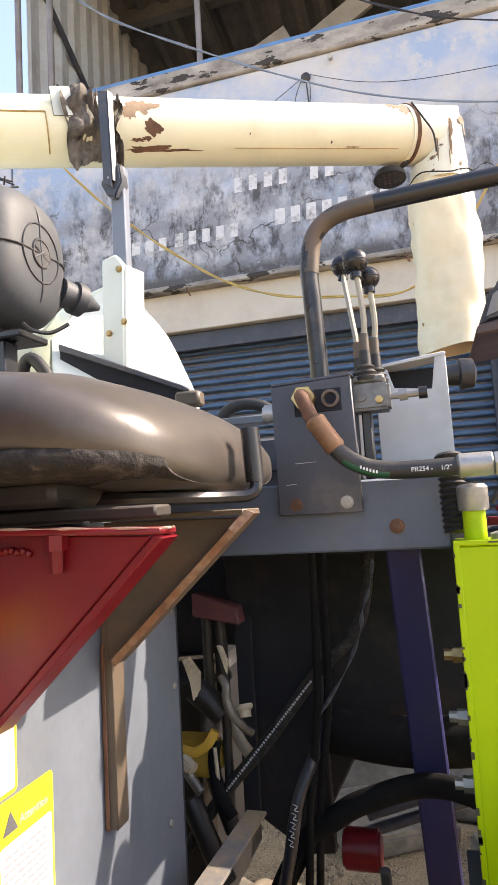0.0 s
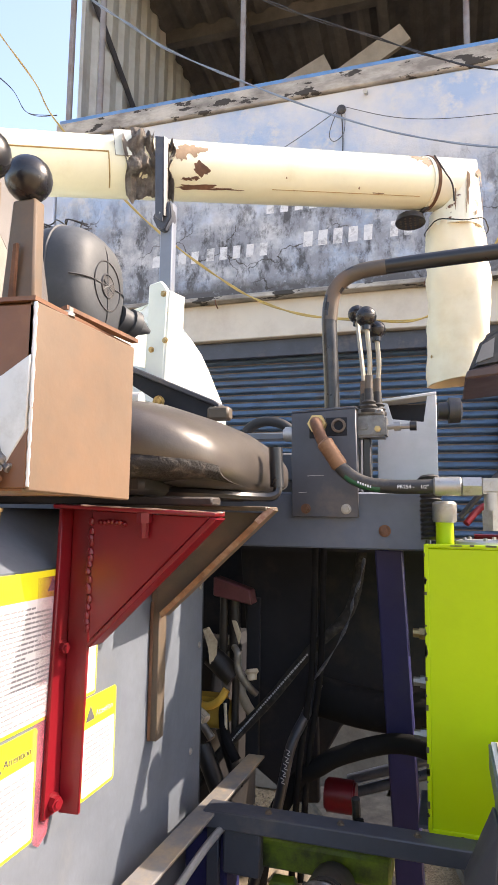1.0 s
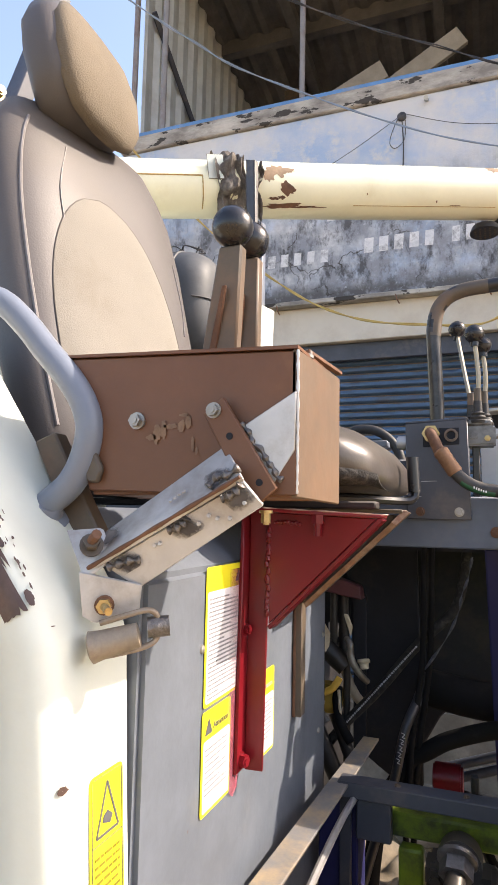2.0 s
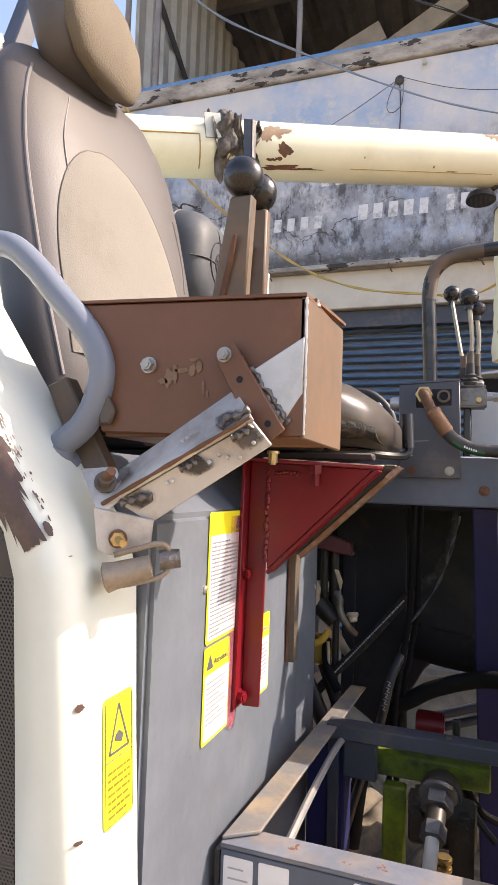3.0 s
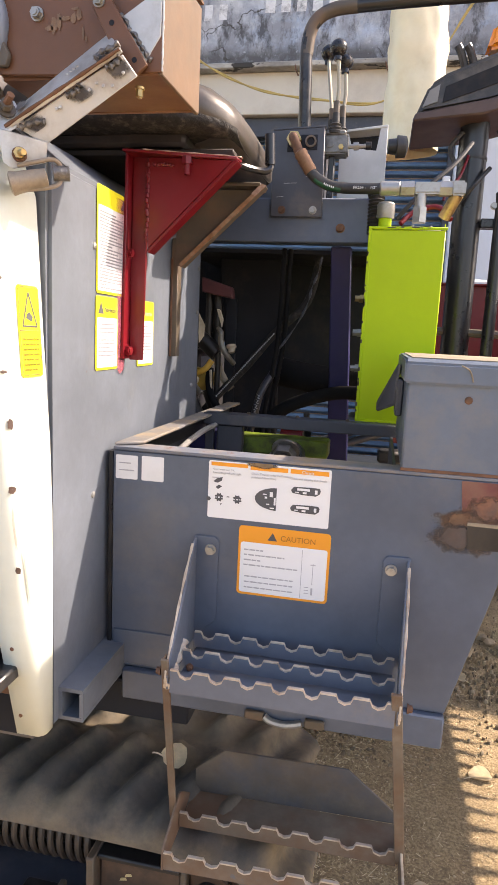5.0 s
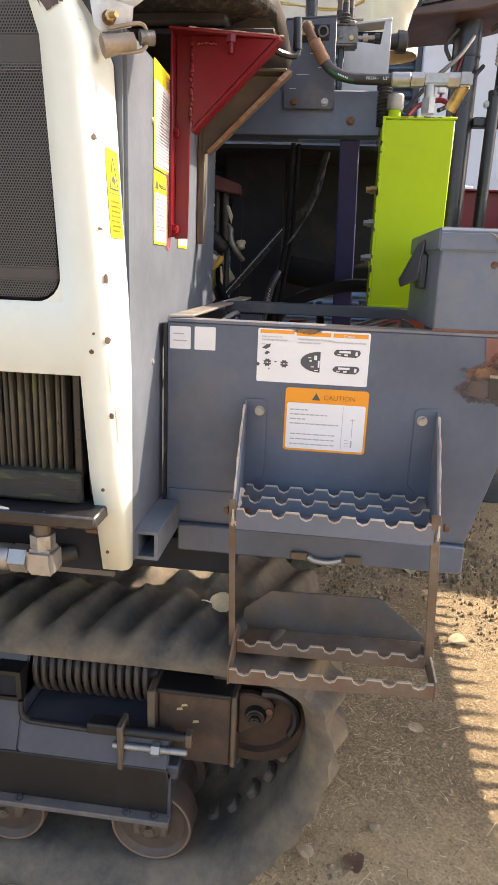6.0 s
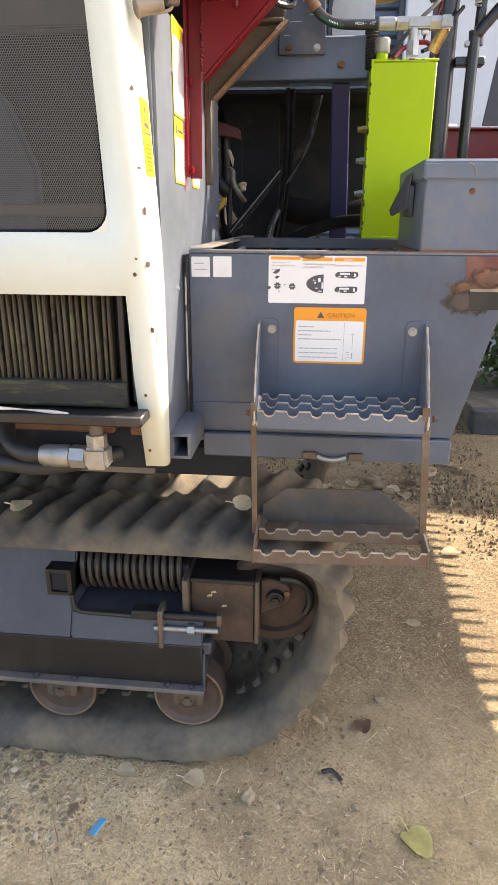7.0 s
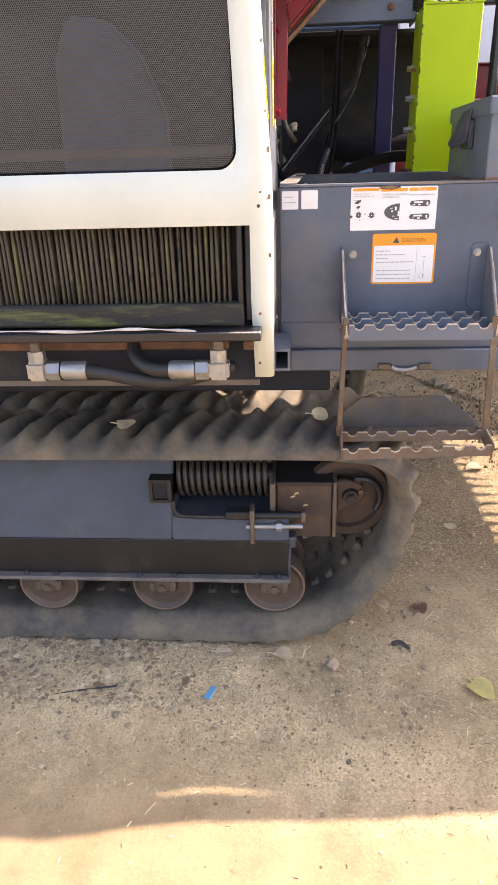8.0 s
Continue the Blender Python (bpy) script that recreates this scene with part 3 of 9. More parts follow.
def build_workshop():
    b = thing("workshop_building", (-0.5, WY, 0), "two-storey workshop with peeling blue limewash and an open shed on top", "building", kind="structure")
    part("parapet_wall", box(-3.04, 3.6, WY, WY + 0.22, 3.44, 5.02, 0.01), wall_m, b, "pale blue limewashed wall, peeling and mould-blackened below")
    part("drip_edge", box(-3.06, 3.6, WY - 0.05, WY + 0.2, 3.40, 3.438, 0.006), coping, b)
    part("coping", box(-3.06, 3.6, WY - 0.03, WY + 0.24, 5.022, 5.17, 0.01), coping, b, "stained concrete coping")
    part("blue_rail", box(-3.06, 3.6, WY + 0.02, WY + 0.1, 5.172, 5.235, 0.006), bluepaint, b, "blue painted steel rail")
    part("lintel", box(-3.04, 3.6, WY + 0.04, WY + 0.26, 3.10, 3.398, 0.006), lintel_m, b, "cream plastered lintel")
    part("side_pier", box(-3.4, -3.06, WY, WY + 5, 0, 5.0, 0.01), wall_side, b)
    part("end_pier", box(3.6, 4.2, WY, WY + 0.4, 0, 5.2, 0.01), wall_side, b)
    part("white_wall", box(0.645, 3.6, WY + 0.03, WY + 0.25, 0, 3.098, 0.008), mat("grey_white_paint", (0.58, 0.60, 0.63), 0.7, var=0.05, scale=1.5, dirt=(0.42, 0.42, 0.42), amount=0.25, dscale=1.2), b, "plain grey-white wall beside the shutter")
    part("shutter_guide", box(0.60, 0.643, WY + 0.12, WY + 0.24, 0, 3.098, 0.004), darkgrey, b)
    part("long_wall", box(4.21, 9.5, WY, WY + 0.3, 0, 5.17, 0.01), wall_side, b, "plain continuation of the workshop wall")
    part("shutter_housing", box(-2.9, 0.62, WY + 0.1, WY + 0.16, 2.96, 3.095, 0.004), darkgrey, b)
    # roller shutter of curved slats
    sh = part("roller_shutter", box(-2.95, 0.64, WY + 0.24, WY + 0.26, 0.0, 3.1, 0), interior, b, "blue roller shutter, down")
    sl = bm_new()
    n = 7
    prof = [(-0.021 * math.sin(math.pi * k / n), 0.050 * k / n) for k in range(n + 1)] + [(0.002, 0.0505), (0.002, 0.0605)]
    a = [sl.verts.new((-2.9, y, z)) for y, z in prof]
    c = [sl.verts.new((0.6, y, z)) for y, z in prof]
    for i in range(len(prof) - 1):
        sl.faces.new((a[i], c[i], c[i + 1], a[i + 1]))
    sl.faces.ensure_lookup_table()
    sl.faces[-1].material_index = 1
    bmesh.ops.solidify(sl, geom=sl.faces[:], thickness=0.002)
    me = finish("slat", sl, [slatblue, mat("dusty_slat_joint", (0.15, 0.115, 0.085), 0.8, var=0.4, scale=9)], 60)
    for i in range(48):
        piece("slat", me, sh, Matrix.Translation((0, WY + 0.2, 0.10 + 0.0615 * i)))
    # faded writing on the lower wall
    rnd = random.Random(4)
    wm = mat("faded_white_lettering", (0.76, 0.76, 0.76), 0.9, var=0.1, dirt=(0.42, 0.44, 0.47), amount=0.3, dscale=9)
    wnod, wlin = wm.node_tree.nodes, wm.node_tree.links
    wco, wnz, wmr = wnod.new("ShaderNodeTexCoord"), wnod.new("ShaderNodeTexNoise"), wnod.new("ShaderNodeMapRange")
    wnz.inputs["Scale"].default_value, wnz.inputs["Detail"].default_value, wnz.inputs["Roughness"].default_value = 9.0, 9.0, 0.75
    for k, v in enumerate((0.32, 0.52, 0.25, 0.95)):
        wmr.inputs[k + 1].default_value = v
    wlin.new(wco.outputs["Object"], wnz.inputs["Vector"])
    wlin.new(wnz.outputs["Fac"], wmr.inputs[0])
    wlin.new(wmr.outputs[0], wnod["Principled BSDF"].inputs["Alpha"])
    for x0, z0, count, pitch, h in ((-1.10, 4.09, 4, 0.115, 0.115), (-0.52, 4.08, 2, 0.11, 0.115), (-2.08, 3.745, 4, 0.115, 0.10), (-1.60, 3.752, 5, 0.112, 0.105), (-0.80, 3.785, 5, 0.116, 0.12), (-0.14, 3.79, 2, 0.10, 0.12)):
        for i in range(count):
            bm = bm_new()
            x, w = x0 + pitch * i, pitch * rnd.uniform(0.52, 0.62)
            add_poly(bm, [(x, WY - 0.0012, z0), (x + w, WY - 0.0012, z0), (x + w + 0.006, WY - 0.0012, z0 + h), (x + 0.006, WY - 0.0012, z0 + h)], (0, 0.002, 0))
            part("faded_letter_bar", bm, wm, b)
    # small lamp and conduit on the wall
    part("wall_socket", lathe((-0.5, WY + 0.01, 4.86), (0, -1, 0), [(0, 0.035), (0.03, 0.035), (0.04, 0.02)], 12), plasticblack, b)
    part("conduit", tube([(-0.5, WY - 0.012, 4.86), (-0.488, WY - 0.012, 4.62), (-0.495, WY - 0.012, 4.38)], 0.005, 6), plasticblack, b)
    part("loose_wire", tube([(-0.52, WY - 0.02, 4.86), (-0.57, WY - 0.03, 4.74), (-0.59, WY - 0.03, 4.64), (-0.55, WY - 0.02, 4.60), (-0.48, WY - 0.02, 4.66), (-0.47, WY - 0.02, 4.82)], 0.003, 6), plasticblack, b)
    part("loose_wire", tube([(-0.53, WY - 0.02, 4.85), (-0.9, WY - 0.05, 4.62), (-1.25, WY - 0.05, 4.47), (-1.7, WY - 0.03, 4.40)], 0.0025, 5), plasticblack, b)
    part("loose_wire", tube([(-0.47, WY - 0.02, 4.87), (-0.1, WY - 0.05, 4.70), (0.3, WY - 0.05, 4.62), (0.9, WY - 0.03, 4.60)], 0.0025, 5), plasticblack, b)
    part("spout", cyl((-0.31, WY - 0.07, 4.94), (-0.31, WY + 0.02, 4.975), 0.018, 10), sheetm, b)
    for x in (-1.5, -0.55, 0.1, 0.75, -2.1):
        part("hook", tube([(x, WY - 0.045, 3.41), (x + 0.01, WY - 0.06, 3.37), (x + 0.03, WY - 0.06, 3.33)], 0.006, 6), rustm, b)
    # open shed on the roof
    for x in (-3.04, -2.72, -1.36, 0.44, 2.2):
        part("shed_post", cyl((x, WY + 0.13, 5.0), (x, WY + 0.13, 7.6), 0.028 if x < -2 else 0.024, 14), steelpost, b)
    part("side_sheet", wavy(WY + 0.2, WY + 3.3, 5.0, 7.9, -3.0, 0.25, 0.02, "y"), sheetm, b, "pale corrugated side sheeting", angle=20)
    part("side_brace", cyl((-2.96, WY + 0.3, 6.7), (-2.96, WY + 2.6, 5.2), 0.03, 8), darkgrey, b)
    roof = part("roof_sheet", wavy(-3.2, 4.4, 0, 0.003, 0, 0.3, 0.03), roofm, b, "dark corrugated roof underside", angle=20)
    roof = roof.data
    for v in roof.vertices:
        back = v.co.z > 0.001
        v.co = Vector((v.co.x, WY - 0.5 if not back else WY + 7, (8.0 if not back else 6.9) + v.co.y))
    for k in range(5):
        y = WY + 0.6 + 1.4 * k
        part("roof_beam", box(-3.1, 4.3, y, y + 0.12, 7.62 - 0.15 * k, 7.8 - 0.15 * k, 0), roofm, b)
    for x in (-2.0, -0.4, 1.4):
        part("rafter", poly([(x, WY + 0.2, 7.6), (x, WY + 6.5, 6.7), (x, WY + 6.5, 6.85), (x, WY + 0.2, 7.75)], (0.1, 0, 0), 0), roofm, b)
    part("shed_back_wall", box(-3.2, 4.4, WY + 6.9, WY + 7.05, 4.9, 7.2, 0), roofm, b)
    part("shed_floor", box(-3.05, 4.3, WY + 0.25, WY + 6.88, 4.8, 4.95, 0), coping, b)
    part("shed_end_wall", box(4.3, 4.4, WY, WY + 6.88, 4.9, 7.6, 0), roofm, b)
    part("inner_column", box(-2.4, -2.1, WY + 2.8, WY + 3.1, 4.95, 7.4, 0.01), brownsteel, b)
    for x, y, a in ((-1.22, 6.0, 24), (-0.62, 6.1, 30)):
        bm = box(-0.42 if x < -1 else -0.62, 0.28 if x < -1 else 0.5, -0.05, 0.0, -0.11, 0.11, 0.004)
        bm.transform(pose(x + 0.1, y, 6.28 if x < -1 else 6.40, 0, -a, 0))
        ob = solo("stacked_board", bm, board_m, "pale sheet board leaning in the roof shed", "board", "boards in the shed")
        ob.location = (0, 0, 0)


build_workshop()


def cable(name, pts, r, m, label):
    path = smooth_path(pts, 30)
    bm = bm_new()
    for s in (0.0, math.pi):
        add_tube(bm, [p + Vector((0, math.sin(i * 0.11 + s), math.cos(i * 0.13 + s))) * r * 0.6 for i, p in enumerate(path)], r * 0.5, 6, 1)
    return solo(name, bm, m, label, "cable")


cable("yellow_cable", [(-3.8, 4.2, 6.4), (-3.5, 4.2, 5.94), (-3.11, 4.2, 5.41), (-2.87, 4.2, 5.0), (-2.2, 4.2, 4.22), (-1.79, 4.2, 3.82), (-1.41, 4.2, 3.51), (-1.1, 4.2, 3.3), (-0.74, 4.2, 3.15), (-0.32, 4.2, 3.08), (0.1, 4.2, 3.06), (0.42, 4.2, 3.3), (0.62, 4.2, 3.62), (1.2, 4.3, 4.6), (1.5, 4.5, 5.1)], 0.0115, yellowcable, "twisted yellow cable slung across the workshop front")
cable("blue_cable", [(-3.04, 4.6, 7.0), (-2.97, 4.0, 6.3), (-2.9, 3.6, 6.1), (-2.2, 3.6, 5.46), (-1.87, 3.6, 5.18), (-1.56, 3.6, 4.92), (-1.02, 3.6, 4.58), (-0.52, 3.6, 4.29), (-0.03, 3.6, 4.05), (0.55, 3.6, 3.86), (1.4, 3.7, 3.75), (2.4, 4.2, 3.9), (3.2, 4.52, 4.1)], 0.0085, bluecable, "blue-grey overhead cable sagging before the wall")
cable("black_cable", [(-3.04, 4.6, 7.3), (-2.4, 3.9, 6.3), (-1.5, 3.6, 5.55), (-0.87, 3.6, 5.13), (-0.52, 3.6, 4.91), (-0.16, 3.6, 4.71), (0.2, 3.6, 4.5), (0.56, 3.6, 4.34), (1.4, 3.6, 4.1), (2.4, 4.0, 4.2), (3.2, 4.52, 4.5)], 0.0085, plasticblack, "twisted dark overhead cable before the wall")
cable("thin_cable", [(-3.9, 4.25, 5.9), (-3.4, 4.25, 5.45), (-3.2, 4.25, 5.17), (-2.9, 4.25, 5.09)], 0.006, plasticblack, "thin dark cable hanging beside the building")

# ---- the combine harvester ----
H = thing("combine_harvester", (-0.4, 0.9, 0), "grey and cream crawler combine harvester with red brackets, parked on earth", "harvester")


# outline of the cream cover: x, z and how far its front stands out (y)
HOOD = [(-0.201, 0.87, 0.205), (-0.200, 1.05, 0.165), (-0.2, 1.2, 0.136), (-0.203, 1.3, 0.130), (-0.213, 1.46, 0.121), (-0.221, 1.615, 0.112), (-0.236, 1.655, 0.110), (-0.45, 1.955, 0.108), (-0.49, 1.98, 0.108), (-1.75, 1.98, 0.108)]
HOOD_BACK, HOOD_R = 0.231, 0.022


def hood_point(s, v):
    """A place on the cover's rim: s counts along the outline, v across it (0 to 1 round the corner, below 0 on the front, above 1 on the side)."""
    n = len(HOOD)
    k = max(0, min(n - 2, int(s)))
    f = s - k

    def at(i):
        x, z, y = HOOD[max(0, min(n - 1, i))]
        return Vector((x, y, z))

    def nrm(i):
        q = at(i + 1) - at(i - 1)
        q.y = 0
        q.normalize()
        return Vector((-q.z, 0, q.x))

    c, inn = at(k).lerp(at(k + 1), f), nrm(k).lerp(nrm(k + 1), f).normalized()
    a = radians(90) * max(0.0, min(1.0, v))
    r = min(HOOD_R, (HOOD_BACK - c.y) * 0.5)
    q = c + inn * r * (1 - math.sin(a)) + Vector((0, r * (1 - math.cos(a)), 0))
    if v < 0:
        q += inn * (-v) * 0.04
    if v > 1:
        q += Vector((0, (HOOD_BACK - c.y - r) * (v - 1), 0))
    return q


def ragged_patch(name, f, sc, vc, ss, sv, seed, material, parent, off):
    """A flake with a ragged edge on a surface f(s, v), lifted by off."""
    bm = bm_new()
    n = 120 if ss > 0.1 else 30
    ring = []
    for k in range(n):
        a = 2 * math.pi * k / n
        rr = 1 + 0.3 * noise.noise((math.cos(a) * 1.6 + seed, math.sin(a) * 1.6, seed * 3.1)) + 0.28 * noise.noise((math.cos(a) * 8 + seed, math.sin(a) * 8, seed)) + 0.16 * noise.noise((math.cos(a) * 23, math.sin(a) * 23, seed))
        ring.append((sc + ss * rr * math.cos(a), vc + sv * rr * math.sin(a)))
    rows = [[bm.verts.new(f(sc + (x - sc) * q, vc + (v - vc) * q) + off) for x, v in ring] for q in (0.02, 0.25, 0.5, 0.75, 1.0)]
    for a, c in zip(rows, rows[1:]):
        for k in range(n):
            bm.faces.new((a[k], c[k], c[(k + 1) % n], a[(k + 1) % n]))
    return part(name, bm, material, parent, angle=60)


def build_hood():
    """The cream radiator cover: rounded outer edge, mesh opening above, open radiator bay below."""
    bm = bm_new()
    rows = []
    for i in range(len(HOOD)):
        row = [bm.verts.new(hood_point(i, k / 6)) for k in range(7)]
        row.append(bm.verts.new(hood_point(i, 2.0)))
        row.append(bm.verts.new(hood_point(i, 2.0) + (hood_point(i, -0.3) - hood_point(i, 0)) * Vector((1, 0, 1)).length * 0.7))
        rows.append(row)
    for a, c in zip(rows, rows[1:]):
        for k in range(len(a) - 1):
            bm.faces.new((a[k], a[k + 1], c[k + 1], c[k]))

    def fy(z):
        for (x0, z0, y0), (x1, z1, y1) in zip(HOOD, HOOD[1:]):
            if z <= z1:
                return y0 + (y1 - y0) * (z - z0) / (z1 - z0)
        return 0.108

    def quad(*pts):
        bm.faces.new([bm.verts.new((q[0], fy(q[1]), q[1]) if len(q) == 2 else q) for q in pts])

    io = [tuple(hood_point(i, 0)) for i in range(len(HOOD))]
    inn = [(-0.243, 0.87), (-0.246, 1.05), (-0.244, 1.2), (-0.264, 1.3), (-0.268, 1.46), (-0.273, 1.615), (-0.285, 1.655)]
    for k in range(6):
        quad(inn[k], io[k], io[k + 1], inn[k + 1])
    quad((-0.285, 1.655), io[6], io[7], (-0.47, 1.885))
    quad((-0.47, 1.885), io[7], io[8], io[9], (-1.75, 1.885))
    quad((-1.62, 1.2), (-0.244, 1.2), (-0.264, 1.3), (-1.62, 1.3))
    quad((-1.75, 0.87), (-1.62, 0.87), (-1.62, 1.885), (-1.75, 1.885))
    bmesh.ops.remove_doubles(bm, verts=bm.verts[:], dist=0.0006)
    bmesh.ops.recalc_face_normals(bm, faces=bm.faces[:])
    hood = part("radiator_cover", bm, cream, H, "cream painted steel radiator cover, chipped at the edges", 30)
    thick = hood.modifiers.new("thick", "SOLIDIFY")
    thick.thickness, thick.offset = 0.003, -1
    # mesh panel with rounded lower corner, behind the opening
    pts = [(-1.6, 1.305), (-0.30, 1.305)] + [(-0.30 + 0.03 * math.sin(radians(a)), 1.335 - 0.03 * math.cos(radians(a))) for a in (22, 45, 67, 90)] + [(-0.272, 1.62), (-0.285, 1.66), (-0.466, 1.88), (-1.6, 1.88)]
    part("mesh_screen", poly([(x, fy(z) + 0.0045, z) for x, z in pts], (0, 0.0012, 0), 0), perforated, hood, "black perforated screen")
    fill = [(-0.302 + 0.0372 * math.sin(radians(a)), 1.337 - 0.0372 * math.cos(radians(a))) for a in (0, 15, 30, 45, 60, 75, 90)]
    part("corner_fill", poly([(x, fy(z) + 0.001, z) for x, z in fill + [(-0.260, 1.337), (-0.260, 1.297), (-0.302, 1.297)]], (0, 0.002, 0), 0), cream, hood)
    for x, z, rr in ((-0.226, 1.235, 0.0035), (-0.232, 0.905, 0.003), (-0.228, 1.02, 0.003), (-0.222, 1.26, 0.002)):
        part("hole", cyl((x, fy(z) - 0.0008, z), (x, fy(z) + 0.002, z), rr, 8), rustm, hood)
    flake = mat("bare_brown_metal", (0.085, 0.05, 0.04), 0.45, var=0.35, scale=30, dirt=(0.16, 0.12, 0.09), amount=0.3, dscale=20)
    out = Vector((0.0012, -0.0014, 0.0012))
    for args in ((6.36, 0.06, 0.35, 0.60, 3), (6.62, 0.12, 0.27, 0.66, 61), (6.02, 0.55, 0.02, 0.10, 43), (5.5, 0.9, 0.012, 0.07, 65), (4.3, 0.85, 0.022, 0.15, 5), (3.6, 0.7, 0.012, 0.14, 7), (3.2, 0.75, 0.04, 0.12, 14), (2.5, 0.6, 0.05, 0.14, 21), (1.6, 0.5, 0.03, 0.10, 25)):
        ragged_patch("paint_flake", hood_point, *args, flake, hood, out)
    frn = random.Random(23)
    for k in range(70):
        s_ = frn.uniform(6.03, 6.75)
        ragged_patch("paint_fleck", hood_point, s_, 0.62 + frn.gauss(0.12, 0.10), frn.uniform(0.003, 0.010), frn.uniform(0.012, 0.04), k * 0.7, flake, hood, out)
    for args in ((2.02, 0.55, 0.25, 0.05, 31), (1.5, 0.8, 0.3, 0.05, 33)):
        ragged_patch("paint_flake", hood_point, *args, mat("bright_scuff", (0.45, 0.42, 0.36), 0.5), hood, out)
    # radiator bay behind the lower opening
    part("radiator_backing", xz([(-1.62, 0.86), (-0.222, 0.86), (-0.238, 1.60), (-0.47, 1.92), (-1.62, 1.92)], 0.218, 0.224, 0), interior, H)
    # solid shape added behind the screen to imitate a faint bluish reflection
    part("blue_duct", poly([(-0.62, 0.196, 1.26), (-0.40, 0.196, 1.26), (-0.40, 0.196, 1.40), (-0.44, 0.196, 1.50), (-0.50, 0.196, 1.56), (-0.58, 0.196, 1.57), (-0.61, 0.196, 1.50)], (0, 0.02, 0), 0.009, 3), mat("blue_reflection_tone", (0.065, 0.088, 0.135), 0.85, var=0.35, scale=5, dirt=(0.04, 0.045, 0.055), amount=0.4, dscale=6, spec=0.2), H)
    part("inner_band", box(-1.6, -0.28, 0.18, 0.216, 1.60, 1.64, 0.004), brownsteel, H)
    part("inner_band", box(-1.6, -0.28, 0.18, 0.216, 1.325, 1.345, 0.004), brownsteel, H)
    fin = finish("radiator_fin", rounded(add_box(bm_new(), -0.0034, 0.0034, 0, 0.026, 0, 0.185), 0.0029, 1), finm)
    k = 0
    x = -0.292
    while x > -1.55:
        piece("radiator_fin", fin, H, pose(x, 0.185 + 0.003 * math.sin(k * 1.7), 1.04, 0, 0.6 * math.sin(k * 2.3), 0))
        x -= 0.0116
        k += 1
    part("fin_rail", box(-0.275, -0.262, 0.18, 0.215, 0.97, 1.23, 0.002), black, H)
    part("bay_side", box(-0.26, -0.226, 0.196, 0.214, 1.0, 1.25, 0.003), darkgrey, H)
    part("mossy_rail", box(-1.6, -0.262, 0.165, 0.215, 0.995, 1.042, 0.006), mossy, H, "green-stained rail under the radiator")
    part("bottom_ledge", xz([(-1.6, 0.972), (-0.225, 0.972), (-0.225, 0.992), (-1.6, 0.992)], 0.125, 0.2, 0.003), black, H)
    part("ledge_edge", tube([(-1.0, 0.128, 0.995), (-0.75, 0.124, 0.999), (-0.6, 0.126, 0.996), (-0.50, 0.124, 1.001), (-0.42, 0.128, 0.998), (-0.36, 0.132, 0.993)], lambda t: 0.0024 + 0.0012 * math.sin(23 * t), 6), mat("torn_white_edge", (0.55, 0.53, 0.49), 0.6, var=0.3, scale=20), H)
    part("cross_tube", box(-1.6, -0.30, 0.2, 0.24, 0.935, 0.968, 0.004), rustm, H, "rusty cross tube")
    part("lower_panel", box(-1.6, -0.235, 0.236, 0.244, 0.84, 0.94, 0.002), mat("dusty_lower_panel", (0.12, 0.105, 0.095), 0.6, dirt=(0.05, 0.04, 0.035), amount=0.3), H)
    part("rail_clip", box(-0.268, -0.225, 0.195, 0.215, 0.935, 0.955, 0.002), rustm, H)
    # hoses with zinc elbows below the ledge
    for sx, x in ((1, -0.715), (-1, -0.318)):
        f = part("hose_elbow", box(x - 0.022, x + 0.022, 0.13, 0.172, 0.885, 0.928, 0.006, 2), zinc, H, "zinc-plated hydraulic elbow")
        part("union_nut", cyl((x, 0.15, 0.926), (x, 0.15, 0.95), 0.019, 6), zinc, f)
        part("pipe_stub", cyl((x, 0.15, 0.948), (x, 0.15, 0.985), 0.013, 10), brownsteel, f)
        part("union_nut", cyl((x + sx * 0.022, 0.15, 0.905), (x + sx * 0.05, 0.15, 0.905), 0.022, 6), zinc, f)
        part("ferrule", lathe((x + sx * 0.052, 0.15, 0.905), (sx, 0, 0), [(0, 0.018), (0.004, 0.021), (0.05, 0.021), (0.056, 0.018)], 16), zinc, f)
        run = ((0.105, 0.15, 0.904), (0.15, 0.152, 0.897), (0.21, 0.158, 0.882), (0.27, 0.17, 0.872), (0.34, 0.19, 0.876), (0.42, 0.225, 0.89)) if sx > 0 else ((0.105, 0.15, 0.905), (0.14, 0.153, 0.905), (0.17, 0.165, 0.913), (0.19, 0.185, 0.93), (0.195, 0.21, 0.955))
        part("hydraulic_hose", tube([(x + sx * q, y, z) for q, y, z in run], 0.0155, 14), rubber, H)
    return hood


hood = build_hood()


def sticker(o, u, v, w, h, base_m, parent, name="sticker", r=0.005, label=""):
    m = face_frame(o, u, v)
    return part(name, plate(m, w, h, r), base_m, parent, label), m @ Matrix.Translation((0, 0, 0.0009))


def warning_triangle(m, x, y, s, parent, material=ink):
    bm = bm_new()
    add_poly(bm, [m @ Vector(p) for p in ((x - s * 0.58, y, 0), (x + s * 0.58, y, 0), (x, y + s, 0))], m.to_3x3() @ Vector((0, 0, 0.0003)))
    part("warning_triangle", bm, material, parent)


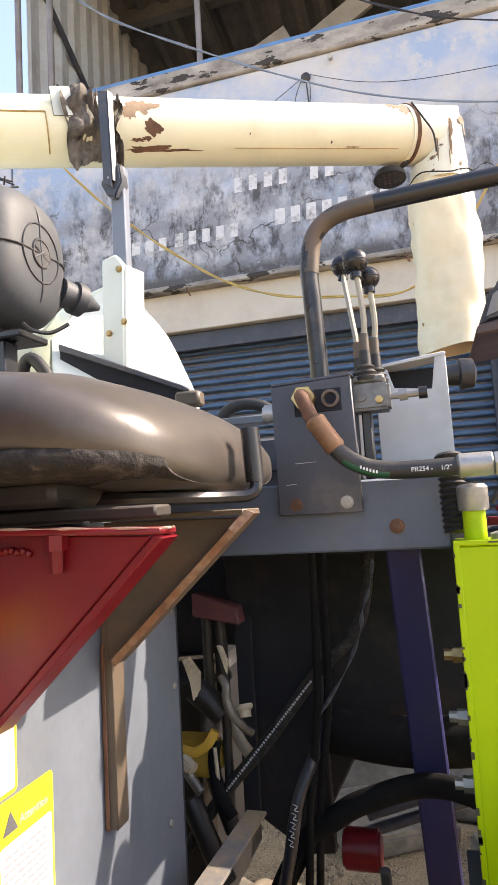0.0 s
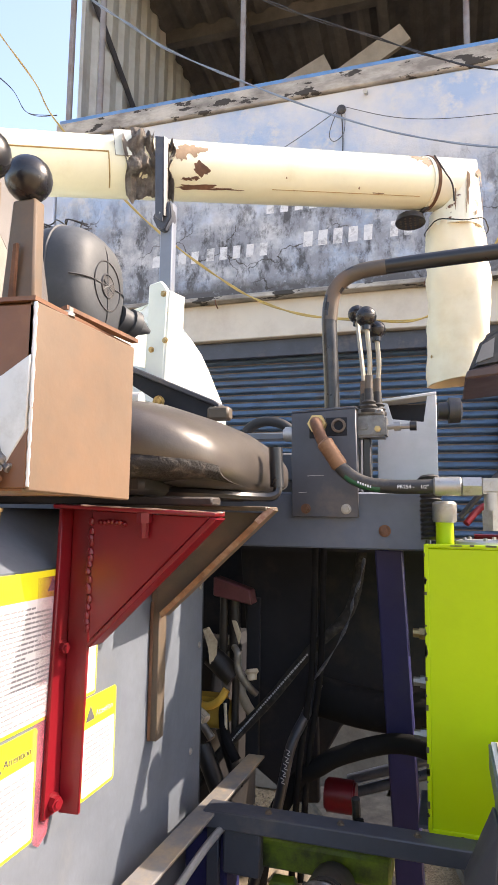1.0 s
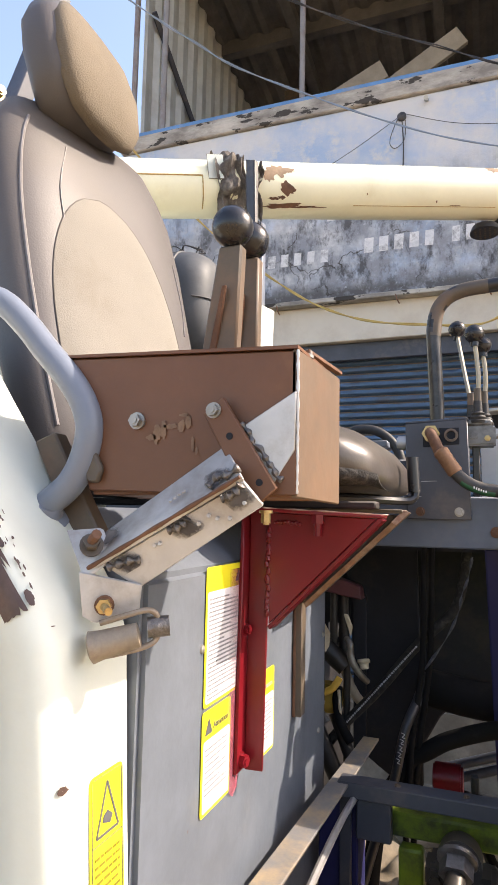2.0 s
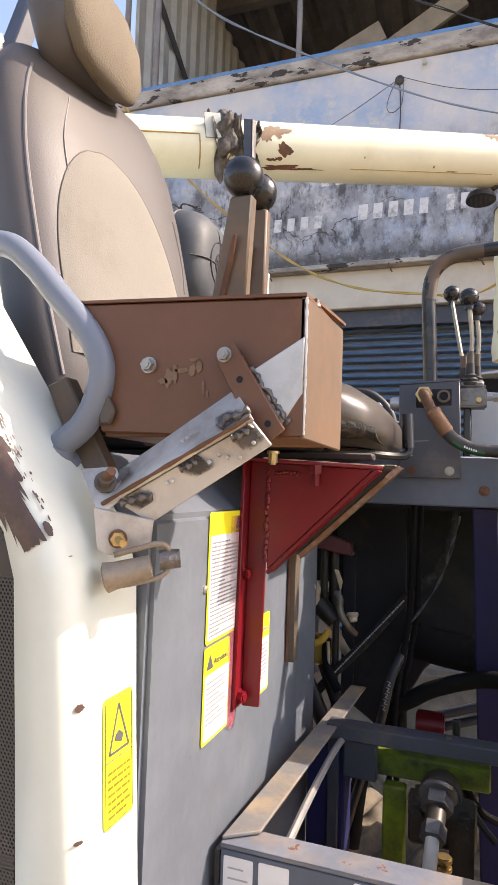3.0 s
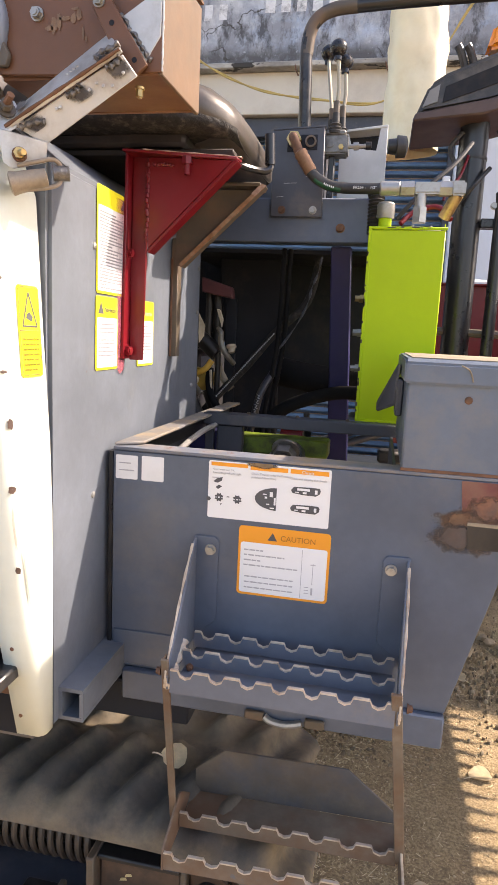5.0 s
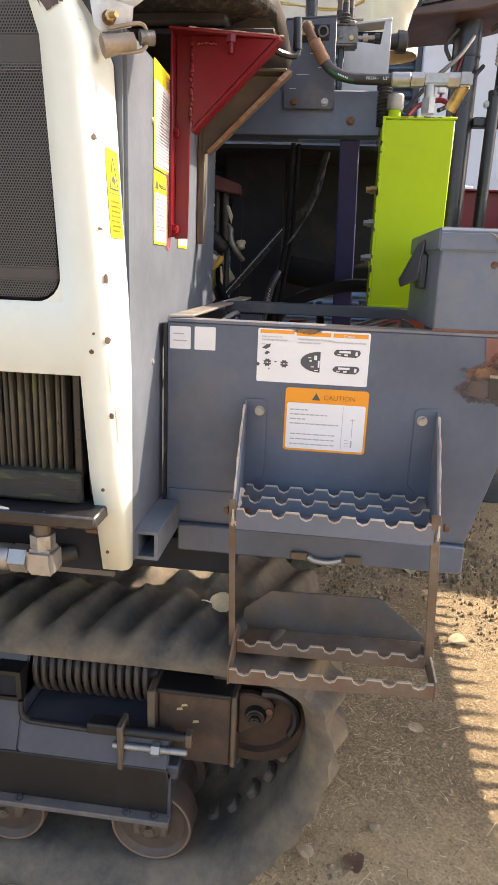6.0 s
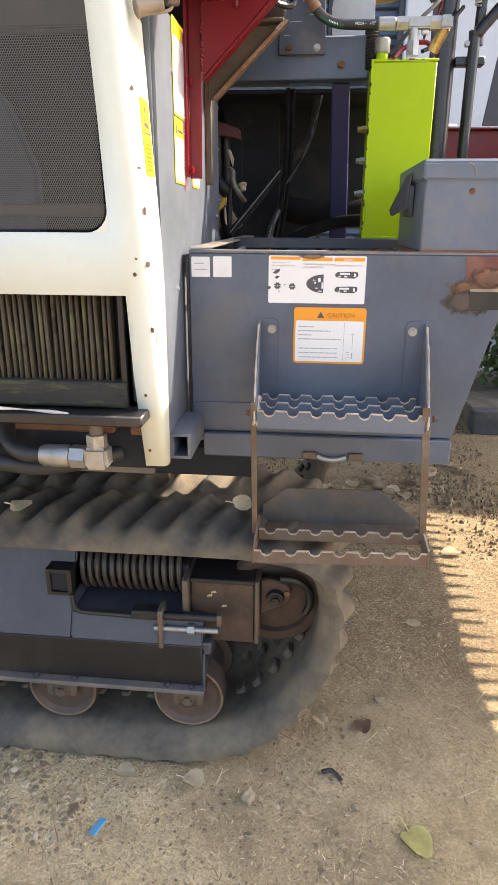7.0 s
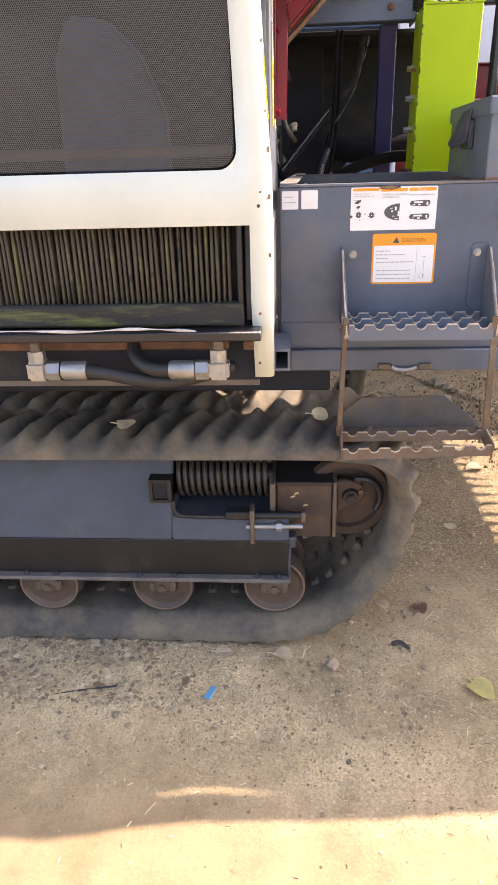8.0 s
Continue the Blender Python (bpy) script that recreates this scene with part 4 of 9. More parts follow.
def build_engine_box():
    body = part("engine_side_panel", poly([(-0.205, 0.236, 0.862), (-0.205, 0.236, 1.665), (-0.30, 0.236, 1.735), (-0.9, 0.236, 1.735), (-0.9, 0.236, 0.862)], (0, 0.714, 0), 0.006, 2), grey, H, "blue-grey painted engine side panel")
    part("panel_return", poly([(-0.206, 0.952, 0.9), (-0.206, 0.952, 1.66), (-0.24, 0.97, 1.68), (-0.24, 0.97, 0.9)], (-0.004, 0.006, 0), 0), grey, body)
    for y, z in ((0.37, 1.575), (0.37, 1.19), (0.90, 1.33), (0.93, 1.60), (0.93, 1.5)):
        part("rivet", lathe((-0.206, y, z), (1, 0, 0), [(0, 0.006), (0.003, 0.005), (0.0045, 0.002)], 10), zinc, body)
    U, V = (0, 1, 0), (0, 0, 1)
    X = -0.2038
    # three notices, partly behind the red bracket
    s, m = sticker((X, 0.375, 1.507), U, V, 0.115, 0.16, yellow_stk, body, label="white notice with a yellow head")
    part("notice_paper", plate(m @ Matrix.Translation((0.004, 0.004, 0)), 0.107, 0.127, 0.003, 0.0003), white_stk, s)
    mm = m @ Matrix.Translation((0, 0, 0.0006))
    part("small_print", bars(mm, text_rows(0.008, 0.008, 0.098, 0.118, 24, 3, 0.42)), greyink, s)
    warning_triangle(m, 0.098, 0.137, 0.016, s)
    s, m = sticker((X, 0.373, 1.388), U, V, 0.085, 0.115, yellow_stk, body, label="small notice with a yellow head")
    part("notice_paper", plate(m @ Matrix.Translation((0.004, 0.004, 0)), 0.077, 0.078, 0.003, 0.0003), white_stk, s)
    mm = m @ Matrix.Translation((0, 0, 0.0006))
    part("small_print", bars(mm, text_rows(0.008, 0.022, 0.064, 0.055, 9, 5, 0.34)), greyink, s)
    warning_triangle(m, 0.018, 0.088, 0.018, s)
    letters("Attention", 0.0115, m @ Matrix.Translation((0.030, 0.091, 0.0004)), ink, s)
    s, m = sticker((X, 0.547, 1.388), U, V, 0.082, 0.118, yellow_stk, body, label="small notice with a yellow head")
    part("notice_paper", plate(m @ Matrix.Translation((0.004, 0.004, 0)), 0.074, 0.078, 0.003, 0.0003), white_stk, s)
    mm = m @ Matrix.Translation((0, 0, 0.0006))
    part("small_print", bars(mm, text_rows(0.008, 0.022, 0.062, 0.055, 9, 6, 0.34)), greyink, s)
    warning_triangle(m, 0.018, 0.09, 0.018, s)
    letters("Attention", 0.0108, m @ Matrix.Translation((0.030, 0.092, 0.0004)), paleink, s)
    s, m = sticker((X, 0.50, 1.509), U, V, 0.076, 0.09, yellow_stk, body, label="yellow-edged white notice")
    part("notice_paper", plate(m @ Matrix.Translation((0.004, 0.004, 0)), 0.068, 0.082, 0.003, 0.0003), white_stk, s)
    # burn-through of the spray can beside the bracket
    part("overspray", xz_side([(0.458, 1.384), (0.468, 1.378), (0.482, 1.386), (0.486, 1.40), (0.478, 1.41), (0.478, 1.66), (0.445, 1.66), (0.450, 1.40)], -0.2024, -0.2026), pinkspray, body, "pink overspray beside the bracket")
    # notice on the side of the cream cover
    s, m = sticker((-0.2075, 0.170, 1.388), (0, 1, 0), (-0.063, 0, 1), 0.052, 0.115, yellow_stk, hood, r=0.006, label="yellow warning notice")
    bm = bm_new()
    tri = [(0.009, 0.064), (0.043, 0.064), (0.026, 0.106)]
    for i in range(3):
        a, c = Vector((*tri[i], 0)), Vector((*tri[(i + 1) % 3], 0))
        d = (c - a).normalized()
        nn = Vector((-d.y, d.x, 0)) * 0.0012
        add_poly(bm, [m @ (a - nn), m @ (c - nn), m @ (c + nn), m @ (a + nn)], m.to_3x3() @ Vector((0, 0, 0.0003)))
    part("triangle_outline", bm, ink, s)
    bm = add_poly(bm_new(), [m @ Vector((x, y, 0)) for x, y in ((0.018, 0.074), (0.03, 0.070), (0.034, 0.076), (0.026, 0.082), (0.02, 0.079))], m.to_3x3() @ Vector((0, 0, 0.0003)))
    part("pictogram", bm, ink, s)
    part("dividing_line", bars(m, [(0.003, 0.058, 0.046, 0.0008)]), ink, s)
    part("border_line", bars(m, [(0.0025, 0.004, 0.0007, 0.107), (0.0488, 0.004, 0.0007, 0.107), (0.005, 0.0022, 0.042, 0.0007), (0.005, 0.1121, 0.042, 0.0007)]), ink, s)
    part("small_print", bars(m, text_rows(0.007, 0.008, 0.038, 0.045, 7, 9, 0.4)), mat("olive_ink", (0.20, 0.17, 0.015), 0.5), s)


def xz_side(pts, x0, x1):
    """A thin sheet on a face that looks along x: y, z pairs."""
    return poly([(x0, y, z) for y, z in pts], (x1 - x0, 0, 0), 0)


build_engine_box()


def build_brackets():
    # red bracket: an angle upright bolted to the panel, gusset plate, top flange, sloping flange
    r = part("red_bracket", poly([(-0.2025, 0.478, 1.735), (-0.2025, 0.503, 1.735), (-0.2025, 0.497, 1.404), (-0.2025, 0.467, 1.404)], (0.005, 0, 0), 0.001), red, H, "red painted steel seat bracket, welded and bolted")
    part("upright_leg", poly([(-0.1972, 0.499, 1.735), (-0.169, 0.499, 1.735), (-0.1735, 0.496, 1.402), (-0.1972, 0.494, 1.402)], (0, 0.005, 0), 0.001), red, r)
    part("gusset", xz([(-0.169, 1.7335), (-0.026, 1.7275), (-0.167, 1.588)], 0.4925, 0.4975, 0.001), red, r)
    part("top_flange", poly([(-0.203, 0.466, 1.735), (-0.020, 0.493, 1.728), (-0.016, 0.515, 1.728), (-0.203, 0.515, 1.735)], (0, 0, 0.005), 0.001), red, r)
    part("slope_flange", poly([(-0.024, 0.4915, 1.7285), (-0.1685, 0.4915, 1.5855), (-0.1655, 0.4915, 1.581), (-0.017, 0.4915, 1.726)], (0, 0.03, 0), 0.001), red, r)
    worn = mat("worn_red_edge", (0.42, 0.30, 0.24), 0.5, var=0.3, scale=40, dirt=(0.2, 0.05, 0.04), amount=0.5, dscale=60)
    part("worn_edge", tube([(-0.17, 0.4705, 1.7390), (-0.10, 0.4810, 1.7362), (-0.0198, 0.4928, 1.7330), (-0.0165, 0.51, 1.7330)], lambda t: 0.0008 + 0.0006 * math.sin(37 * t), 6, 8), worn, r)
    rnd = random.Random(7)
    for i in range(16):
        z = 1.598 + 0.0078 * i + rnd.uniform(-0.002, 0.002)
        part("weld_bead", lathe((-0.1685 + rnd.uniform(-0.001, 0.001), 0.4925, z), (rnd.uniform(-0.3, 0.3), -0.2, 1), [(0, 0.001), (0.002, 0.0028 + rnd.uniform(0, 0.0016)), (0.006, 0.0032), (0.009, 0.001)], 7), red, r)
    for i in range(7):
        part("weld_bead", lathe((-0.160 + 0.005 * i, 0.4915, 1.7195 + rnd.uniform(-0.0015, 0.0015)), (1, -0.2, 0.1), [(0, 0.001), (0.002, 0.003), (0.005, 0.003), (0.007, 0.001)], 7), red, r)
    part("bolt", bolt((-0.1975, 0.482, 1.418), (1, -0.25, 0), 0.011, 0.009), red, r)
    part("bolt", bolt((-0.1975, 0.488, 1.580), (1, -0.25, 0), 0.009, 0.007), red, r)
    part("stud", cyl((-0.10, 0.487, 1.728), (-0.10, 0.487, 1.704), 0.0052, 8), red, r)
    part("stud_nut", cyl((-0.10, 0.487, 1.7315), (-0.10, 0.487, 1.720), 0.0088, 6), red, r)
    # brown-grey bracket behind it
    g = part("seat_bracket", xz([(-0.195, 1.735), (-0.03, 1.733), (-0.185, 1.585), (-0.195, 1.585)], 0.728, 0.733, 0.001), brownsteel, H, "brown-grey steel seat bracket with a rusty edge")
    part("top_flange", xz([(-0.2, 1.736), (-0.022, 1.736), (-0.022, 1.742), (-0.2, 1.742)], 0.705, 0.77, 0.001), brownsteel, g)
    part("slope_flange", poly([(-0.02, 0.712, 1.741), (-0.182, 0.712, 1.588), (-0.178, 0.712, 1.581), (-0.012, 0.712, 1.737)], (0, 0.026, 0), 0.001), brownsteel, g)
    part("rusty_edge", poly([(-0.0195, 0.7095, 1.7405), (-0.1815, 0.7095, 1.5875), (-0.1775, 0.7095, 1.5805), (-0.0115, 0.7095, 1.7365)], (0, 0.0022, 0), 0), mat("orange_rust_edge", (0.24, 0.115, 0.055), 0.7, var=0.4, scale=45, dirt=(0.36, 0.25, 0.16), amount=0.4, dscale=50), g, "orange rusted cut edge")
    part("chipped_tip", poly([(-0.0205, 0.709, 1.7412), (-0.040, 0.709, 1.7225), (-0.033, 0.709, 1.7175), (-0.0108, 0.709, 1.7372)], (0, 0.0028, 0), 0), worn, g)
    part("lower_strip", box(-0.2035, -0.1900, 0.729, 0.755, 1.402, 1.64, 0.001), brownsteel, g)
    part("strip_lip", box(-0.2038, -0.1990, 0.7262, 0.7285, 1.402, 1.60, 0.0008), rustm, g)


build_brackets()


def build_lever_box():
    b = part("lever_box", xz([(-0.250, 1.750), (-0.072, 1.745), (-0.044, 1.745), (-0.044, 1.872), (-0.290, 1.880)], 0.2, 0.206, 0.0015), primer, H, "brown primed steel lever box beside the seat")
    # end plate in a tanner tone than the primed front
    part("end_plate", poly([(-0.043, 0.2, 1.745), (-0.036, 0.328, 1.742), (-0.036, 0.328, 1.873), (-0.043, 0.2, 1.873)], (-0.006, 0, 0), 0.0012), mat("tan_primer", (0.122, 0.082, 0.054), 0.5, dirt=(0.16, 0.09, 0.05), amount=0.3, dscale=9), b, "orange-brown end plate")
    part("back_plate", box(-0.27, -0.04, 0.322, 0.328, 1.745, 1.873, 0.001), primer, b)
    part("base_plate", box(-0.25, -0.045, 0.207, 0.321, 1.746, 1.752, 0.001), primer, b)
    lid = poly([(-0.295, 0.198, 1.881), (-0.043, 0.198, 1.873), (-0.041, 0.330, 1.873), (-0.295, 0.330, 1.881)], (0, 0, 0.003), 0)
    part("lid", lid, primer, b, "thin rusty lid")
    part("rear_plate", poly([(-0.29, 0.206, 1.880), (-0.25, 0.206, 1.750), (-0.25, 0.322, 1.750), (-0.29, 0.322, 1.880)], (0.004, 0, 0), 0), primer, b)
    part("hinge_ear", xz([(-0.262, 1.80), (-0.247, 1.757), (-0.236, 1.757), (-0.232, 1.77), (-0.245, 1.795)], 0.192, 0.1995, 0.002), brownsteel, b)
    part("cover_stay", poly([(-0.33, 0.215, 1.80), (-0.305, 0.215, 1.81), (-0.262, 0.215, 1.735), (-0.24, 0.215, 1.70), (-0.275, 0.215, 1.70)], (0, 0.02, 0), 0.002), brownsteel, b)
    part("lid_lip", poly([(-0.05, 0.235, 1.8765), (-0.0385, 0.328, 1.8765), (-0.034, 0.330, 1.8775), (-0.043, 0.235, 1.8785)], (0, 0, 0.003), 0), rustm, b)
    part("corner_weld", tube([(-0.043, 0.199, 1.748), (-0.0425, 0.1985, 1.80), (-0.043, 0.199, 1.872)], lambda t: 0.0013 + 0.0004 * math.sin(60 * t), 6, 12), raw, b)
    # bare patch at the lower front corner, then the cut-away
    part("bare_gusset", xz([(-0.0435, 1.836), (-0.0445, 1.785), (-0.062, 1.757), (-0.098, 1.803)], 0.1965, 0.1995, 0.0008), raw, b, "bare ground steel gusset")
    part("fold", xz([(-0.0435, 1.786), (-0.0435, 1.747), (-0.063, 1.747), (-0.064, 1.757)], 0.197, 0.1995, 0.0005), primer, b)
    # drilled flat bar
    part("drilled_bar", xz([(-0.108, 1.832), (-0.126, 1.818), (-0.079, 1.734), (-0.057, 1.752)], 0.188, 0.194, 0.001), primer, b, "drilled brown flat bar")
    for x, z in ((-0.1005, 1.797), (-0.0725, 1.757)):
        part("drilled_hole", cyl((x, 0.1875, z), (x, 0.19, z), 0.0032, 10), interior, b)
    part("bolt", bolt((-0.116, 0.188, 1.82), (0, -1, 0), 0.0075, 0.006), zinc, b)
    part("bolt", bolt((-0.199, 0.199, 1.815), (0, -1, 0), 0.0085, 0.007), zinc, b)
    part("bolt", bolt((-0.046, 0.24, 1.875), (0, 0, 1), 0.006, 0.006), zinc, b)
    part("bolt", bolt((-0.095, 0.24, 1.878), (0, 0, 1), 0.005, 0.004), zinc, b)
    part("bolt", bolt((-0.072, 0.205, 1.733), (0, 0, -1), 0.006, 0.01), brass, b)
    rnd = random.Random(5)
    part("weld_seam", tube([(-0.094 + 0.04 * i / 9 + rnd.uniform(-0.0015, 0.0015), 0.1965, 1.808 - 0.05 * i / 9 + rnd.uniform(-0.0015, 0.0015)) for i in range(10)], lambda t: 0.0026 + 0.001 * math.sin(47 * t), 7, 5), weldm, b)
    scr = mat("scratched_primer", (0.175, 0.105, 0.062), 0.65, var=0.4, scale=60)

    def face(sx, sz):
        return Vector((sx, 0.1988, sz))

    for sx, sz, wx, wz, seed in ((-0.178, 1.803, 0.004, 0.009, 1.0), (-0.171, 1.806, 0.003, 0.009, 2.0), (-0.163, 1.809, 0.007, 0.0025, 3.0), (-0.153, 1.809, 0.004, 0.005, 4.0), (-0.146, 1.812, 0.003, 0.006, 5.0), (-0.184, 1.799, 0.005, 0.003, 6.0), (-0.141, 1.792, 0.0015, 0.007, 7.0), (-0.137, 1.786, 0.0012, 0.004, 8.0), (-0.150, 1.819, 0.005, 0.0016, 9.0)):
        ragged_patch("scratch", face, sx, sz, wx, wz, seed, scr, b, Vector((0, 0, 0)))
    # welded angle iron from the cream cover up to the drilled bar, its corner towards the open side
    a = part("angle_arm", poly([(-0.226, 0.198, 1.713), (-0.108, 0.1965, 1.790), (-0.081, 0.168, 1.762), (-0.220, 0.163, 1.682)], (0.002, 0.003, -0.004), 0.0008), raw, H, "bare welded steel angle arm")
    part("lower_leg", poly([(-0.212, 0.172, 1.683), (-0.081, 0.173, 1.757), (-0.0665, 0.183, 1.7375), (-0.180, 0.181, 1.664)], (-0.001, 0.004, 0.002), 0.0008), raw, a)
    part("folded_edge", tube([(-0.221, 0.1625, 1.6805), (-0.15, 0.1648, 1.7215), (-0.082, 0.1672, 1.7605)], lambda t: 0.0019 + 0.0004 * math.sin(31 * t), 6, 10), rustm, a)

    def leg(s, v):
        return Vector((-0.212, 0.1712, 1.683)) + Vector((0.131, 0.001, 0.074)) * s + Vector((0.0235, 0.009, -0.0193)) * v + Vector((0.0003, -0.0010, 0.0004))

    def upper(s, v):
        return Vector((-0.220, 0.1622, 1.683)) + Vector((0.139, 0.005, 0.080)) * s + Vector((-0.016, 0.032, 0.0295)) * v + Vector((0.0002, -0.0006, 0.0010))

    for k, (fn, s0, s1, v0, v1, tone) in enumerate(((leg, 0.02, 0.22, 0.0, 0.6, (0.06, 0.05, 0.048)), (leg, 0.44, 0.66, 0.0, 0.6, (0.04, 0.033, 0.03)), (leg, 0.82, 0.99, 0.0, 0.7, (0.09, 0.078, 0.072)), (upper, 0.70, 0.99, 0.02, 0.55, (0.07, 0.06, 0.062)), (upper, 0.0, 0.22, 0.1, 0.9, (0.16, 0.13, 0.11)))):
        bm = bm_new()
        bm.faces.new([bm.verts.new(fn(*q)) for q in ((s0, v0), (s1, v0), (s1, v1), (s0, v1))])
        part("heat_tint", bm, stain_material("heat_tint_" + "abcde"[k], tone, fn((s0 + s1) / 2, (v0 + v1) / 2), (0.024, 0.03, 0.018), 20 + 9 * k), a)
    for fn, pts in ((leg, ((0.02, 0.12), (0.08, 0.2), (0.15, 0.3), (0.19, 0.5))), (leg, ((0.47, 0.12), (0.53, 0.2), (0.60, 0.1))), (upper, ((0.80, 0.12), (0.86, 0.22), (0.92, 0.14), (0.99, 0.2))), (leg, ((0.84, 0.1), (0.91, 0.16), (0.98, 0.06)))):
        part("weld_seam", tube([fn(*q) + Vector((rnd.uniform(-0.001, 0.001), 0, rnd.uniform(-0.001, 0.001))) for q in pts], lambda t: 0.0032 + 0.0014 * math.sin(21 * t + 1), 8, 9), weldm, a)
    for s, v in ((0.70, 0.35), (0.72, 0.55), (0.77, 0.72), (0.90, 0.55), (0.33, 0.30), (0.36, 0.33), (0.62, 0.4)):
        part("spatter", lathe(leg(s, v), (0, -1, 0), [(0, 0.0022), (0.0012, 0.0016)], 7), raw, a)
    for s, v in ((0.55, 0.42), (0.58, 0.44), (0.61, 0.46), (0.64, 0.45)):
        part("spatter", lathe(upper(s, v), (0, -0.7, 0.7), [(0, 0.0022), (0.0012, 0.0016)], 7), raw, a)
    part("tab", poly([(-0.252, 0.170, 1.713), (-0.222, 0.180, 1.716), (-0.205, 0.172, 1.690), (-0.224, 0.160, 1.672)], (0.003, 0.003, -0.002), 0.001), raw, a)
    part("rusty_washer", cyl((-0.222, 0.168, 1.700), (-0.2205, 0.166, 1.701), 0.0105, 16), brownsteel, a)
    part("nut", cyl((-0.219, 0.164, 1.702), (-0.215, 0.158, 1.705), 0.0072, 6), brownsteel, a)
    part("stud", cyl((-0.217, 0.160, 1.704), (-0.206, 0.152, 1.711), 0.0045, 8), rustm, a)
    # two flat levers with ball knobs
    for nx, (bx, by, bz), base in ((0, (-0.12, 0.225, 2.007), (-0.135, 0.24)), (1, (-0.126, 0.288, 2.02), (-0.135, 0.30))):
        lv = part("control_lever", poly([(base[0] - 0.024, base[1], 1.86), (base[0] + 0.016, base[1], 1.86), (bx + 0.012, by, bz - 0.02), (bx - 0.012, by, bz - 0.02)], (0, 0.014, 0), 0.002), brownsteel, H, "flat steel control lever with a black ball knob")
        part("rib", poly([(base[0] - 0.012, base[1] - 0.003, 1.88), (base[0] - 0.004, base[1] - 0.003, 1.88), (bx - 0.002, by - 0.003, bz - 0.06), (bx - 0.007, by - 0.003, bz - 0.06)], (0, 0.004, 0), 0.001), rustm, lv)
        part("ball_knob", ball((bx, by + 0.005, bz), 0.0205, 24), knobm, lv, "glossy black ball knob")


build_lever_box()


worn_tan = mat("worn_tan_metal", (0.30, 0.245, 0.185), 0.5, metal=0.2, var=0.3, scale=30, dirt=(0.13, 0.08, 0.05), amount=0.35, dscale=30)


def build_latch():
    t = part("hinge_plate", poly([(-0.228, 0.158, 1.678), (-0.178, 0.178, 1.668), (-0.182, 0.182, 1.645), (-0.214, 0.164, 1.634), (-0.222, 0.158, 1.640)], (0.002, 0.003, 0), 0.001), raw, H, "bare steel hinge plate with a pivot")
    part("washer", cyl((-0.2045, 0.166, 1.650), (-0.2030, 0.163, 1.650), 0.0085, 16), rustm, t)
    part("nut", cyl((-0.203, 0.164, 1.650), (-0.199, 0.156, 1.650), 0.0066, 6), brass, t)
    part("stud", cyl((-0.199, 0.157, 1.650), (-0.188, 0.147, 1.648), 0.0035, 10), brass, t)
    part("barrel", lathe((-0.211, 0.155, 1.615), (0.86, 0.42, 0.26), [(0, 0.010), (0.002, 0.0140), (0.010, 0.0125), (0.032, 0.0112), (0.043, 0.0105), (0.044, 0.004)], 20), worn_tan, t)
    part("clip", tube([(-0.203, 0.158, 1.636), (-0.185, 0.166, 1.642), (-0.168, 0.175, 1.647), (-0.161, 0.180, 1.643), (-0.160, 0.182, 1.632), (-0.162, 0.182, 1.622), (-0.170, 0.176, 1.616), (-0.188, 0.164, 1.611), (-0.199, 0.156, 1.609)], 0.0026, 8), worn_tan, t)
    part("roller", cyl((-0.168, 0.178, 1.632), (-0.152, 0.187, 1.634), 0.0088, 14), weldm, t)


build_latch()

hb = part("grab_handle", tube([(-0.438, 0.2, 1.914), (-0.426, 0.197, 1.944), (-0.4, 0.197, 1.954), (-0.367, 0.197, 1.947), (-0.333, 0.197, 1.919), (-0.306, 0.197, 1.89), (-0.275, 0.197, 1.858), (-0.257, 0.197, 1.832), (-0.25, 0.197, 1.807), (-0.256, 0.197, 1.778), (-0.27, 0.197, 1.755), (-0.291, 0.197, 1.739), (-0.303, 0.199, 1.731)], 0.0138, 16), tube_grey, H, "blue-grey painted tubular grab handle")
part("flange", lathe((-0.301, 0.198, 1.728), (0.62, -0.25, 0.72), [(0, 0.027), (0.003, 0.027), (0.006, 0.019), (0.014, 0.0142)], 20), tube_grey, hb)


def loft(secs, n=28, p=2.6):
    """secs: centre, half-width along y, half-thickness along the second axis, that axis."""
    rings = []
    for c, hw, ht, ax in secs:
        ring = []
        for k in range(n):
            a = 2 * math.pi * k / n
            ca, sa = math.cos(a), math.sin(a)
            s = (abs(ca) ** p + abs(sa) ** p) ** (-1 / p)
            ring.append(Vector(c) + Vector((0, 1, 0)) * ca * s * hw + Vector(ax) * sa * s * ht)
        rings.append(ring)
    return add_rings(bm_new(), rings)


